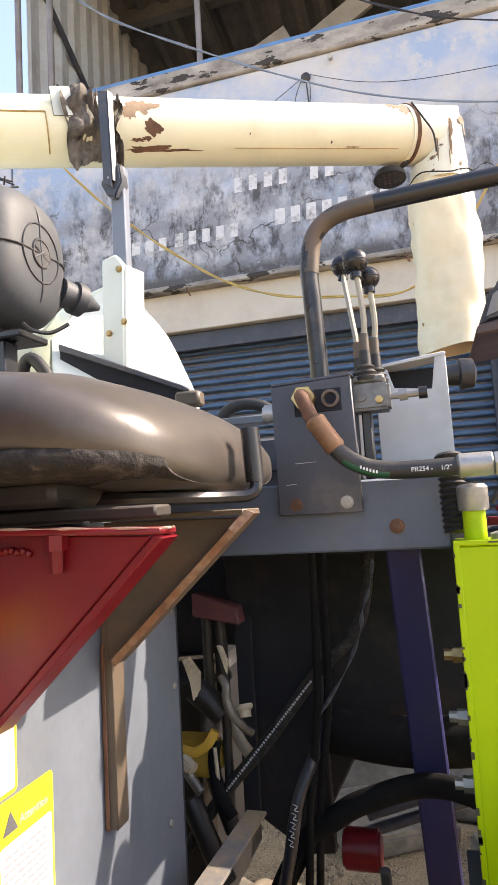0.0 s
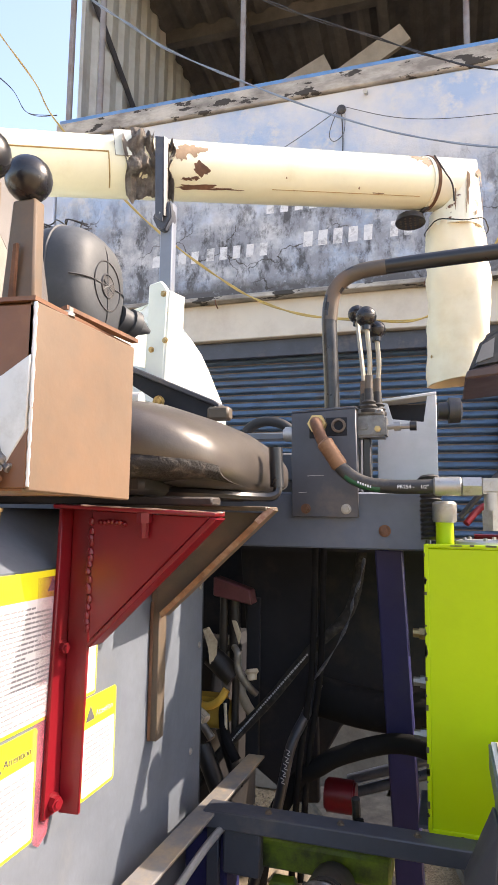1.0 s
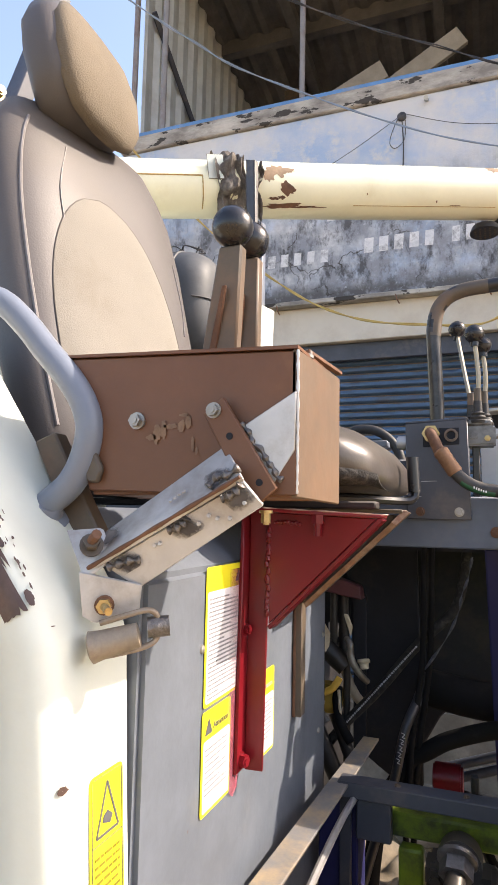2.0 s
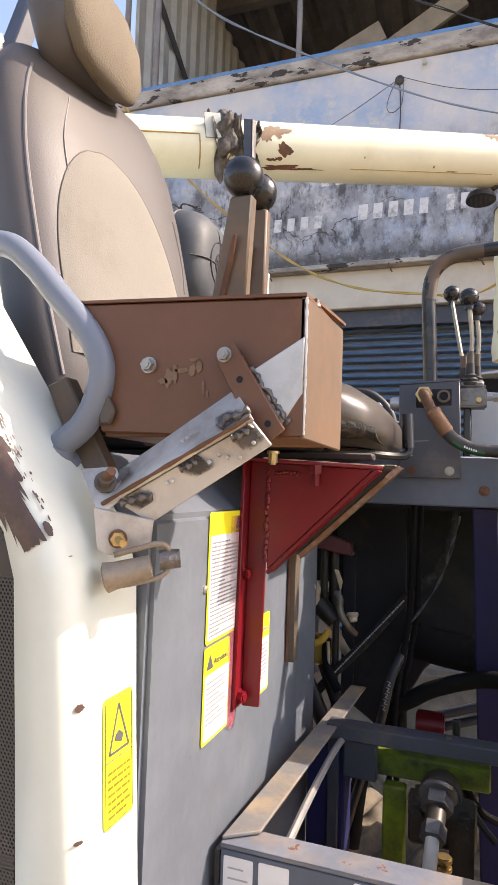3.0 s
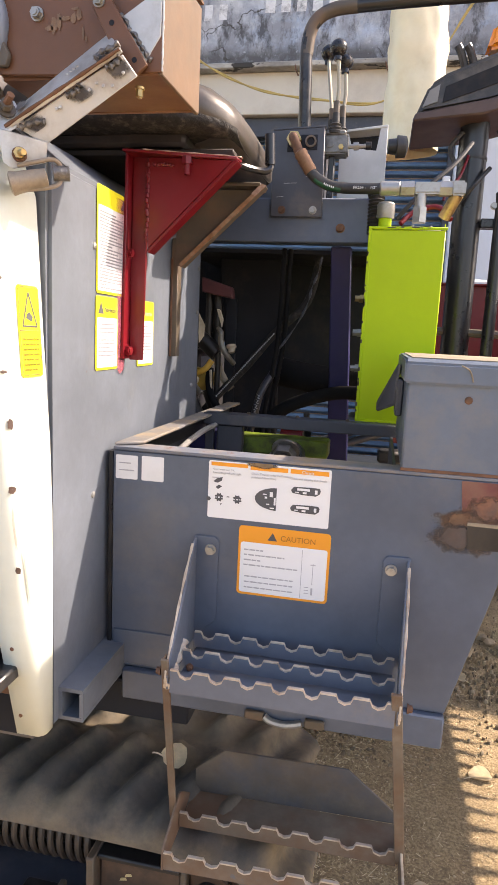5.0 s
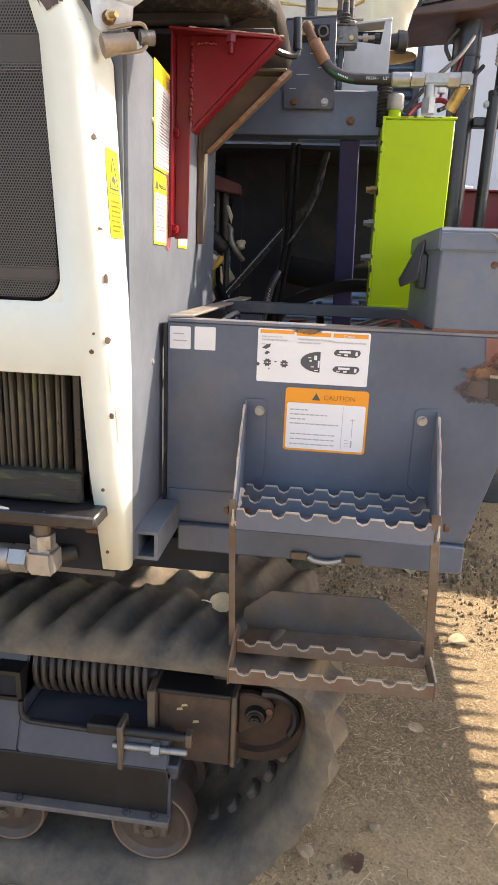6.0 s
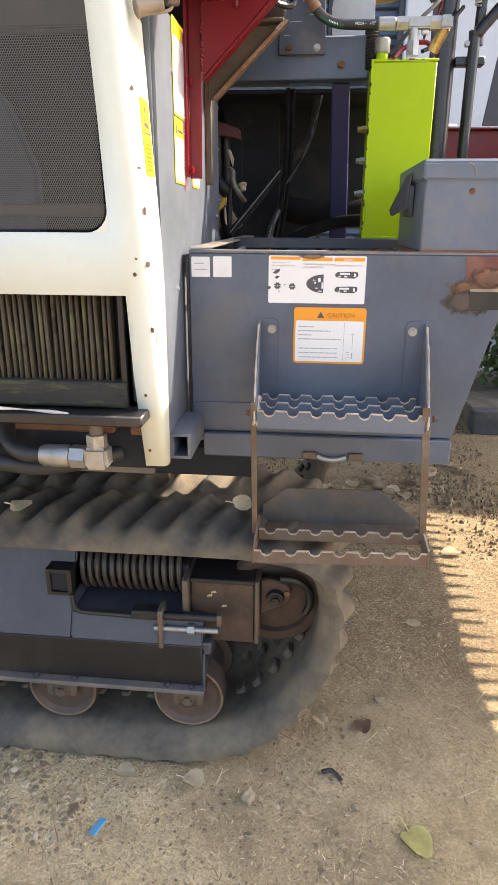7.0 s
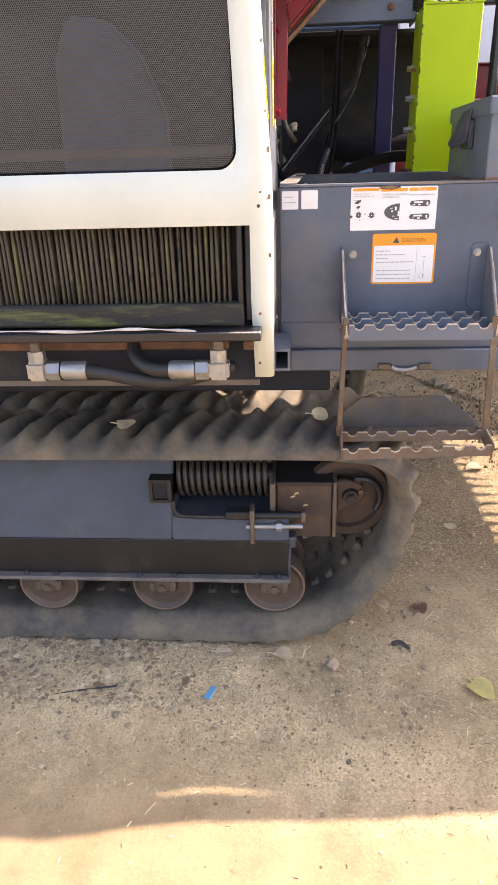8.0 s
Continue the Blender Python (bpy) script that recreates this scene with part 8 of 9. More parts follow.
def build_interior():
    """Dark inner sheets, hoses, driveline and post seen through the opening below the beam."""
    # inner sheets carry the shade of the opening in their colour
    part("inner_bulkhead", poly([(-0.25, 1.36, 1.68), (0.34, 1.36, 1.68), (0.34, 1.36, 1.33), (0.06, 1.36, 1.33), (-0.02, 1.36, 1.25), (-0.12, 1.36, 1.07), (-0.16, 1.36, 1.2)], (0, 0.03, 0), 0.004), interior, H, "inner bulkhead sheet, near-black to hold its shade")
    part("hopper_side", poly([(-0.235, 1.25, 1.67), (-0.06, 1.25, 1.67), (-0.05, 1.25, 1.125), (-0.10, 1.25, 1.12), (-0.19, 1.25, 1.18)], (0, 0.02, 0), 0.003), interior, H, "tapered inner sheet, coloured dark for shade")
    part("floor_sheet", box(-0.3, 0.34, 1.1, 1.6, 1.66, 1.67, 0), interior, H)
    part("navy_post", poly([(0.122, 1.26, 0.70), (0.178, 1.26, 0.70), (0.142, 1.025, 1.671), (0.093, 1.025, 1.671)], (0, 0.03, 0), 0.003), navy, H, "navy painted upright post")
    # darker, duller rubber than black_rubber, for the inner hoses
    innerrub = mat("dark_inner_rubber", (0.009, 0.009, 0.010), 0.8, spec=0.1, dirt=(0.035, 0.03, 0.026), amount=0.2, dscale=9)
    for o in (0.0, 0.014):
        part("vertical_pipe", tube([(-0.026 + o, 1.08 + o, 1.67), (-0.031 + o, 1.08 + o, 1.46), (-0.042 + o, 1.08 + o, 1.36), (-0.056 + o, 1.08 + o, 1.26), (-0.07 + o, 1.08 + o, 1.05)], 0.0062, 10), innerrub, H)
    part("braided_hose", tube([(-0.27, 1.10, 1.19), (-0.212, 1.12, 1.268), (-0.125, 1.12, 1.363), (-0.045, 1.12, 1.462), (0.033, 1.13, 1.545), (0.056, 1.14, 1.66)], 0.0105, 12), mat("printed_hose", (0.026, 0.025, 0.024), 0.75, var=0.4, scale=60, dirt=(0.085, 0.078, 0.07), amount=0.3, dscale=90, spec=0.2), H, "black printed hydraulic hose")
    part("foil_strip", tube([(0.068, 1.08, 1.651), (0.060, 1.08, 1.61), (0.047, 1.08, 1.575), (0.040, 1.08, 1.54), (0.015, 1.08, 1.485), (-0.028, 1.08, 1.42)], lambda t: 0.0022 + 0.0016 * math.sin(29 * t), 6, 10), mat("crumpled_foil", (0.09, 0.10, 0.13), 0.3, metal=0.5, var=0.5, scale=90, bump=0.8, bscale=150), H, "crumpled foil strip on the hose")
    lh = part("labelled_hose", tube([(-0.030, 1.13, 1.40), (-0.044, 1.09, 1.355), (-0.064, 1.045, 1.305), (-0.087, 1.04, 1.20), (-0.128, 1.04, 1.07), (-0.16, 1.04, 0.95)], 0.0095, 12), mat("wrapped_hose", (0.012, 0.014, 0.022), 0.4, var=0.3, scale=30), H, "wrapped hose with a pale printed mark")
    for k in range(5):
        z = 1.305 - 0.0125 * k
        x = -0.0655 - 0.0025 * k
        part("printed_mark", tube([(x - 0.004, 1.0305, z), (x + 0.003, 1.030, z - 0.003), (x - 0.002, 1.030, z - 0.008), (x + 0.004, 1.0305, z - 0.010)], 0.0007, 5, 3), paleink, lh)
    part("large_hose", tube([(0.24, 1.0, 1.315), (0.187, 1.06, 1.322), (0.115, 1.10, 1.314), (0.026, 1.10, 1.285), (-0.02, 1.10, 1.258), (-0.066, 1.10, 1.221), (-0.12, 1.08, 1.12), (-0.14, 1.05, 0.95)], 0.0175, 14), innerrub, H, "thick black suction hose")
    # backing sheets added to shut light out, with a gap left open
    part("rear_backing", box(-0.95, -0.345, 1.55, 1.56, 0.75, 1.70, 0), interior, H, "dark sheet added behind the engine to shut out light")
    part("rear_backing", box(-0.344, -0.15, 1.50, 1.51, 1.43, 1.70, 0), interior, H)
    prn = random.Random(17)
    pa_, pb_ = Vector((-0.208, 1.1092, 1.272)), Vector((-0.048, 1.1092, 1.458))
    pd = (pb_ - pa_).normalized()
    pos = 0.0
    while pos < (pb_ - pa_).length:
        ln = prn.uniform(0.002, 0.0045)
        q = pa_ + pd * pos
        part("hose_print", poly([q + pd.cross(Vector((0, 1, 0))) * -0.0018, q + pd * ln + pd.cross(Vector((0, 1, 0))) * -0.0018, q + pd * ln + pd.cross(Vector((0, 1, 0))) * 0.0018, q + pd.cross(Vector((0, 1, 0))) * 0.0018], (0, -0.0006, 0), 0), paleink, H)
        pos += ln + prn.uniform(0.0012, 0.003)
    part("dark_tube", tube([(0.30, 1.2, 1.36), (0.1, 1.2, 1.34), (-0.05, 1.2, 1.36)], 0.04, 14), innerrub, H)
    part("thin_cable", tube([(0.07, 0.93, 1.28), (0.075, 0.94, 1.20), (0.10, 0.92, 1.13), (0.14, 0.9, 1.09)], 0.007, 8), rubber, H)
    cyl_steel = mat("dull_cylinder_steel", (0.10, 0.11, 0.14), 0.3, metal=0.6, dirt=(0.05, 0.045, 0.04), amount=0.3, dscale=9)
    for o in (0.0, 0.032):
        part("steel_rod", cyl((-0.017, 1.45, 1.103 - o), (0.221 + 0.1, 1.45, 1.198 + 0.03 - o), 0.012, 10), cyl_steel, H)
    # motor with its hose, green mounts, below the deck
    part("green_beam", box(-0.09, 0.13, 0.865, 0.93, 1.185, 1.225, 0.004), limedirty, H, "oily green mounting beam")
    part("green_bracket", box(-0.050, -0.010, 0.84, 0.87, 0.85, 1.18, 0.004), limedirty, H, "lime green upright bracket")
    steel_bright = mat("scuffed_pipe_steel", (0.20, 0.185, 0.165), 0.35, metal=0.4, var=0.3, scale=30, dirt=(0.10, 0.075, 0.05), amount=0.35, dscale=25)
    iron = mat("oily_cast_iron", (0.055, 0.047, 0.038), 0.4, metal=0.3, dirt=(0.12, 0.10, 0.075), amount=0.3, dscale=20)
    steel_dull = mat("dull_fitting_steel", (0.16, 0.155, 0.15), 0.38, metal=0.5, var=0.3, scale=30, dirt=(0.07, 0.055, 0.045), amount=0.4, dscale=25)
    mo = part("hydraulic_motor", cyl((0.050, 0.84, 1.19), (0.050, 0.765, 1.205), 0.034, 20, w=0.004), iron, H, "oily hydraulic motor with a hose union")
    part("motor_flange", box(-0.004, 0.108, 0.82, 0.845, 1.10, 1.183, 0.006), iron, mo)
    for x0, x1, z0, z1 in ((0.0, 0.032, 1.162, 1.200), (0.066, 0.104, 1.05, 1.192)):
        part("side_lug", box(x0, x1, 0.765, 0.83, z0, z1, 0.008, 2), iron, mo)
        part("lug_cap", cyl(((x0 + x1) / 2, 0.768, z1 - 0.022), ((x0 + x1) / 2, 0.760, z1 - 0.022), 0.009, 6), iron, mo)
    part("collar", lathe((0.049, 0.768, 1.220), (-0.05, -0.85, -0.5), [(0, 0.024), (0.004, 0.030), (0.010, 0.030), (0.013, 0.026)], 24), steel_dull, mo)
    part("union_nut", cyl((0.0485, 0.757, 1.213), (0.0475, 0.738, 1.202), 0.025, 6), steel_dull, mo)
    part("neck", cyl((0.0475, 0.740, 1.204), (0.0455, 0.703, 1.190), 0.0155, 14), iron, mo)
    part("union_nut", cyl((0.0457, 0.707, 1.192), (0.0445, 0.687, 1.181), 0.0195, 6), steel_dull, mo)
    part("white_hose", tube([(0.0445, 0.690, 1.183), (0.043, 0.677, 1.164), (0.041, 0.669, 1.13), (0.040, 0.668, 1.07), (0.040, 0.668, 0.95)], 0.0105, 14), mat("pale_pipe", (0.62, 0.6, 0.56), 0.35, var=0.08, dirt=(0.3, 0.25, 0.2), amount=0.2, dscale=15), mo)
    for z in (1.115, 1.128, 1.141):
        part("brass_ring", cyl((0.060, 0.71, z), (0.060, 0.71, z + 0.009), 0.013, 14, w=0.002), brass, mo)
    part("brass_stem", cyl((0.060, 0.71, 0.97), (0.060, 0.71, 1.117), 0.011, 12), iron, mo)
    part("small_valve", box(0.24, 0.30, 0.95, 1.0, 1.17, 1.20, 0.006), plasticblack, H)
    part("slack_hose", tube([(0.075, 0.93, 1.25), (0.085, 0.92, 1.18), (0.115, 0.93, 1.125), (0.18, 0.97, 1.09), (0.30, 1.0, 1.07)], 0.0075, 8), innerrub, H)
    part("red_drum", cyl((-0.02, 1.16, 1.185), (0.04, 1.16, 1.185), 0.031, 18, w=0.004), red, H)
    # engine parts left of the opening
    e = part("engine_block", box(-0.52, -0.315, 1.35, 1.7, 0.9, 1.40, 0.02), oil_shade_black, H, "oily engine block")
    part("bracket", poly([(-0.25, 1.12, 1.60), (-0.17, 1.12, 1.575), (-0.165, 1.12, 1.545), (-0.25, 1.12, 1.56)], (0, 0.04, 0), 0.003), mat("maroon_paint", (0.115, 0.035, 0.040), 0.5, dirt=(0.05, 0.03, 0.03), amount=0.3, dscale=15), H, "dull maroon bracket")
    part("white_pipe", tube([(-0.25, 1.25, 1.45), (-0.235, 1.22, 1.40), (-0.20, 1.2, 1.33), (-0.175, 1.2, 1.30)], 0.011, 10), mat("tan_pipe", (0.30, 0.26, 0.20), 0.5, dirt=(0.08, 0.06, 0.045), amount=0.4, dscale=25), H)
    part("ochre_casting", box(-0.30, -0.21, 1.10, 1.16, 1.30, 1.36, 0.012, 2), mat("ochre_paint", (0.36, 0.22, 0.03), 0.5, dirt=(0.1, 0.07, 0.03), amount=0.4), H)
    # pale base makes these shaded engine bits look sunlit
    pale = mat("sunlit_cast_paint", (0.54, 0.46, 0.34), 0.5, var=0.3, scale=20, dirt=(0.12, 0.085, 0.05), amount=0.35, dscale=22)
    scrap = poly([(-0.261, 1.09, 1.496), (-0.245, 1.08, 1.502), (-0.233, 1.10, 1.471), (-0.236, 1.10, 1.43), (-0.248, 1.10, 1.424), (-0.246, 1.085, 1.462)], (0.002, 0.006, 0.002), 0.002)
    part("torn_scrap", scrap, pale, H, "torn scrap caught on the engine, pale as if sunlit")
    part("engine_stay", poly([(-0.202, 1.10, 1.517), (-0.192, 1.10, 1.515), (-0.182, 1.10, 1.49), (-0.186, 1.10, 1.468), (-0.193, 1.10, 1.49)], (0, 0.008, 0), 0.002), pale, H)
    part("engine_elbow", tube([(-0.196, 1.10, 1.466), (-0.184, 1.09, 1.455), (-0.184, 1.09, 1.435), (-0.177, 1.09, 1.413), (-0.161, 1.10, 1.388), (-0.15, 1.11, 1.375)], lambda t: 0.006 + 0.002 * math.sin(3 * t), 10), steel_bright, H, "bent bright engine pipe")
    part("pipe_flange", lathe((-0.158, 1.10, 1.424), (0.2, -0.3, -1), [(0, 0.0), (0, 0.013), (0.006, 0.014), (0.010, 0.010), (0.020, 0.009)], 14), pale, H)
    # brighter ochre copy paints the lit lip of the casting
    part("casting_lip", tube([(-0.268, 1.095, 1.350), (-0.245, 1.09, 1.348), (-0.222, 1.09, 1.360), (-0.208, 1.095, 1.382)], 0.008, 10), mat("sunlit_ochre_paint", (0.62, 0.36, 0.05), 0.45, dirt=(0.2, 0.12, 0.04), amount=0.3, dscale=20), H)
    fit_ = part("pale_union", cyl((-0.264, 1.085, 1.338), (-0.242, 1.075, 1.326), 0.012, 8, w=0.002), pale, H)
    part("union_neck", cyl((-0.255, 1.08, 1.320), (-0.228, 1.07, 1.294), 0.008, 10), steel_bright, fit_)
    part("thin_rod", cyl((-0.209, 1.09, 1.357), (-0.204, 1.09, 1.285), 0.0034, 8), pale, H)
    for p0, p1, r in (((-0.235, 1.15, 1.58), (-0.235, 1.15, 1.40), 0.009), ((-0.215, 1.16, 1.56), (-0.212, 1.16, 1.42), 0.012), ((-0.2, 1.13, 1.42), (-0.2, 1.13, 1.20), 0.008), ((-0.25, 1.12, 1.44), (-0.20, 1.12, 1.40), 0.022), ((-0.225, 1.12, 1.30), (-0.19, 1.11, 1.22), 0.014), ((-0.26, 1.10, 1.27), (-0.20, 1.09, 1.15), 0.018)):
        part("pipe_run", cyl(p0, p1, r, 12), oil_shade_black, H)
    part("bent_hose", tube([(-0.215, 1.11, 1.36), (-0.215, 1.10, 1.33), (-0.205, 1.09, 1.29), (-0.18, 1.08, 1.255)], 0.010, 10), innerrub, H)
    part("band_clamp", lathe((-0.225, 1.18, 1.45), (0.3, -0.3, -1), [(0, 0.02), (0.012, 0.02)], 14), plasticblack, H)
    part("black_stay", box(-0.20, -0.17, 1.2, 1.21, 1.2, 1.55, 0.002), interior, H)


build_interior()


def build_header():
    """Raised red cutting header ahead of the machine; unseen front shaped by its shadow."""
    h = part("cutting_header", poly([(0.95, 0.55, 1.20), (0.90, 0.55, 1.56), (0.93, 0.55, 1.58), (1.0, 0.55, 1.25), (1.85, 0.55, 1.20), (1.85, 0.55, 1.17)], (0, 2.6, 0), 0.004), red, H, "raised red cutting header, unseen, shaped for its ground shadow")
    part("top_tube", box(0.86, 0.93, 0.80, 3.15, 1.54, 1.60, 0.006), red, h)
    # unseen end sheet, outline cut to match the shadow edge on the ground
    part("end_sheet", poly([(0.93, 0.545, 1.50), (1.06, 0.545, 1.37), (1.12, 0.545, 1.355), (1.40, 0.545, 1.385), (1.44, 0.545, 1.40), (1.50, 0.545, 1.445), (1.84, 0.545, 1.36), (1.86, 0.545, 1.17), (0.95, 0.545, 1.18)], (0, -0.006, 0), 0), red, h)
    # unseen bar, added so that a lit gap streaks the shadow
    part("divider_bar", tube([(0.90, 0.545, 1.60), (1.02, 0.545, 1.585), (1.10, 0.545, 1.515), (1.18, 0.545, 1.475), (1.30, 0.545, 1.465), (1.42, 0.545, 1.455), (1.50, 0.545, 1.445), (1.62, 0.545, 1.43), (1.84, 0.545, 1.37)], 0.034, 12), red, h, "red bar, unseen, added to cast the shadow's streak")
    # unseen guards; their reach sets the shadow's right edge
    fg = finish("knife_guard", poly([(0, -0.016, 0), (0, 0.016, 0), (0.11, 0.0, 0.0)], (0, 0, 0.014), 0), rustm)
    for i in range(34):
        piece("knife_guard", fg, h, pose(1.85, 0.58 + 0.076 * i, 1.175))
    part("back_sheet", poly([(0.30, 1.98, 1.06), (1.5, 2.06, 1.06), (1.5, 2.06, 1.67), (0.30, 1.98, 1.67)], (0, 0.004, 0), 0.001), red, h)
    part("sheet_flange", poly([(0.30, 1.94, 1.67), (1.5, 2.02, 1.67), (1.5, 2.08, 1.67), (0.30, 2.0, 1.67)], (0, 0, 0.006), 0.001), red, h)
    part("sheet_rib", poly([(0.30, 1.955, 1.25), (1.5, 2.035, 1.25), (1.5, 2.055, 1.25), (0.30, 1.975, 1.25)], (0, 0, 0.02), 0.001), red, h)
    part("torn_paper", poly([(0.52, 1.95, 1.677), (0.60, 1.955, 1.678), (0.61, 1.985, 1.685), (0.55, 1.98, 1.69)], (0, 0, 0.004), 0), white_stk, h)
    part("crop_arm", poly([(0.70, 1.95, 1.68), (0.82, 1.95, 1.68), (0.82, 1.95, 1.95), (0.73, 1.95, 1.92)], (0, 0.01, 0), 0.002), darkgrey, H)


build_header()


# ---- crawler track ----


idlerust = mat("brown_idler_rust", (0.075, 0.041, 0.026), 0.6, var=0.4, scale=12, dirt=(0.035, 0.022, 0.015), amount=0.45, dscale=10, bump=0.2)
lugsteel = mat("scuffed_guide_lug", (0.15, 0.115, 0.085), 0.6, var=0.5, scale=20, dirt=(0.05, 0.035, 0.025), amount=0.4, dscale=20)
oilrust = mat("oily_rust", (0.075, 0.045, 0.03), 0.6, var=0.4, scale=14, dirt=(0.03, 0.022, 0.018), amount=0.45, dscale=18, chips=(0.22, 0.15, 0.08), chip=0.08, cscale=30)


def build_track():
    y0, y1 = 0.325, 0.80
    thick = 0.052
    # inner line of the belt, counter-clockwise seen from the side
    core = [(-1.75, 0.647), (-1.92, 0.60), (-2.0, 0.45), (-1.98, 0.25), (-1.88, 0.09), (-1.75, 0.032), (-1.6, 0.018), (-0.6, 0.014), (-0.4, 0.014), (-0.28, 0.014), (-0.19, 0.020), (-0.105, 0.040), (-0.02, 0.088), (0.07, 0.19), (0.130, 0.305), (0.157, 0.415), (0.155, 0.50), (0.127, 0.575), (0.062, 0.626), (-0.035, 0.643), (-0.15, 0.647), (-0.5, 0.646), (-1.2, 0.646), (-1.75, 0.647)]
    path = smooth_path([(x, 0, z) for x, z in core], 40)
    # even spacing
    pts, acc = [path[0]], 0.0
    step = 0.009
    for a, c in zip(path, path[1:]):
        L = (c - a).length
        while acc + L >= step:
            t = (step - acc) / L
            a = a.lerp(c, t)
            L = (c - a).length
            pts.append(a)
            acc = 0.0
        acc += L
    n = len(pts)
    ny = 44
    bm = bm_new()
    outer, inner = [], []
    for i, p in enumerate(pts):
        d = (pts[min(i + 1, n - 1)] - pts[max(i - 1, 0)]).normalized()
        nr = Vector((d.z, 0, -d.x))
        s = i * step
        low = max(0.0, min(1.0, (0.64 - p.z) / 0.14))
        back = thick + 0.014 * max(0.0, min(1.0, (0.16 - p.z) / 0.12))
        ro, ri = [], []
        for k in range(ny + 1):
            f = k / ny
            y = y0 + (y1 - y0) * f
            near = f < 0.5
            u = (s / 0.082 + (1.8 * f if near else 0.4 + 1.8 * f)) % 1.0
            lug = (0.5 - 0.5 * math.cos(2 * math.pi * u)) ** 1.15
            mid = max(0.0, min(1.0, (abs(f - 0.5) - 0.03) / 0.05))
            rim = min(f, 1 - f)
            edge = 0.32 - 0.10 * low + (0.68 + 0.10 * low) * min(1.0, rim / 0.16)
            hgt = 0.034 * lug * mid * edge - (0.027 - 0.024 * low) * (1 - min(1.0, rim / 0.10)) ** 2 + 0.0025 * noise.noise((p.x * 25, y * 25, p.z * 25))
            ro.append(bm.verts.new(Vector((p.x, y, p.z)) + nr * hgt))
            ri.append(bm.verts.new(Vector((p.x, y, p.z)) - nr * (back - (0.012 + 0.026 * low) * (1 - min(1.0, rim / 0.13)) ** 2)))
        outer.append(ro)
        inner.append(ri)
    for i in range(n - 1):
        for k in range(ny):
            bm.faces.new((outer[i][k], outer[i + 1][k], outer[i + 1][k + 1], outer[i][k + 1]))
            bm.faces.new((inner[i][k + 1], inner[i + 1][k + 1], inner[i + 1][k], inner[i][k]))
        bm.faces.new((outer[i + 1][0], outer[i][0], inner[i][0], inner[i + 1][0]))
        bm.faces.new((outer[i][ny], outer[i + 1][ny], inner[i + 1][ny], inner[i][ny]))
    tr = part("crawler_track", bm, trackrub, H, "dusty black rubber crawler track with slanted lugs", 50)
    # steel guide lugs on the inside, near the front curve and along the bottom
    lug = finish("guide_lug", rounded(add_box(bm_new(), -0.014, 0.014, 0.0, 0.045, 0.0, 0.024), 0.006, 1), lugsteel)
    for i in range(0, n - 1, 8):
        p = pts[i]
        if p.x < -1.9 or p.z > 0.55:
            continue
        d = (pts[min(i + 1, n - 1)] - pts[max(i - 1, 0)]).normalized()
        ang = -math.degrees(math.atan2(d.z, d.x))
        nr = Vector((-d.z, 0, d.x))
        for yy in (0.47, 0.60):
            piece("guide_lug", lug, tr, Matrix.Translation(Vector((p.x, yy, p.z)) + nr * (thick - 0.002)) @ pose(0, 0, 0, 0, ang, 0))
    # rollers
    for x, z, yr in ((-0.211, 0.178, 0.410), (-0.541, 0.176, 0.410), (-0.886, 0.174, 0.410), (-1.23, 0.174, 0.410), (-1.58, 0.174, 0.410)):
        ro = part("track_roller", lathe((x, yr - 0.035, z), (0, 1, 0), [(0.010, 0.0), (0.010, 0.05), (0.009, 0.072), (0.003, 0.079), (0.0, 0.082), (0.0, 0.089), (0.006, 0.090), (0.06, 0.090), (0.062, 0.07), (0.16, 0.07), (0.162, 0.090), (0.22, 0.090)], 36), rollerm, H, "worn steel track roller")
        part("roller_rim", tube([(x + 0.0858 * math.cos(math.pi * k / 20), yr - 0.035, z + 0.0858 * math.sin(math.pi * k / 20)) for k in range(41)], 0.003, 6, 1), mat("polished_rim", (0.19, 0.125, 0.085), 0.6, metal=0.1, var=0.25, dirt=(0.13, 0.085, 0.06), amount=0.35, dscale=14), ro)
        part("roller_hub", lathe((x, yr - 0.048, z), (0, 1, 0), [(0, 0.0), (0.001, 0.024), (0.006, 0.030), (0.03, 0.036)], 20), rollerm, ro)
        part("hub_block", box(x - 0.040, x + 0.040, yr - 0.046, yr - 0.02, z - 0.02, z + 0.016, 0.006), brownsteel, ro)
        part("hub_bolt", bolt((x, yr - 0.047, z), (0, -1, 0), 0.017, 0.010), brownsteel, ro)
    # track frame: sloping upper face cut down before the spring, grimy lower web, bottom flange
    f = part("track_frame", poly([(-1.80, 0.45, 0.57), (-1.80, 0.352, 0.347), (-1.80, 0.60, 0.347), (-1.80, 0.60, 0.57)], (1.305, 0, 0), 0.004, 2), frame_m, H, "dark blue-grey track frame beam")
    part("upper_web", poly([(-0.4955, 0.379, 0.408), (-0.4955, 0.352, 0.347), (-0.4955, 0.60, 0.347), (-0.4955, 0.60, 0.408)], (0.326, 0, 0), 0.003, 2), frame_m, f)
    part("lower_web", poly([(-1.80, 0.3525, 0.3465), (-1.80, 0.366, 0.222), (-1.80, 0.60, 0.222), (-1.80, 0.60, 0.3465)], (1.63, 0, 0), 0.002), oil_shade_black, f, "grimy black lower web")
    part("bottom_flange", box(-1.80, -0.165, 0.344, 0.60, 0.209, 0.2215, 0.002), mat("dusty_flange_steel", (0.12, 0.11, 0.105), 0.6, var=0.3, dirt=(0.2, 0.16, 0.12), amount=0.4, dscale=9), f)
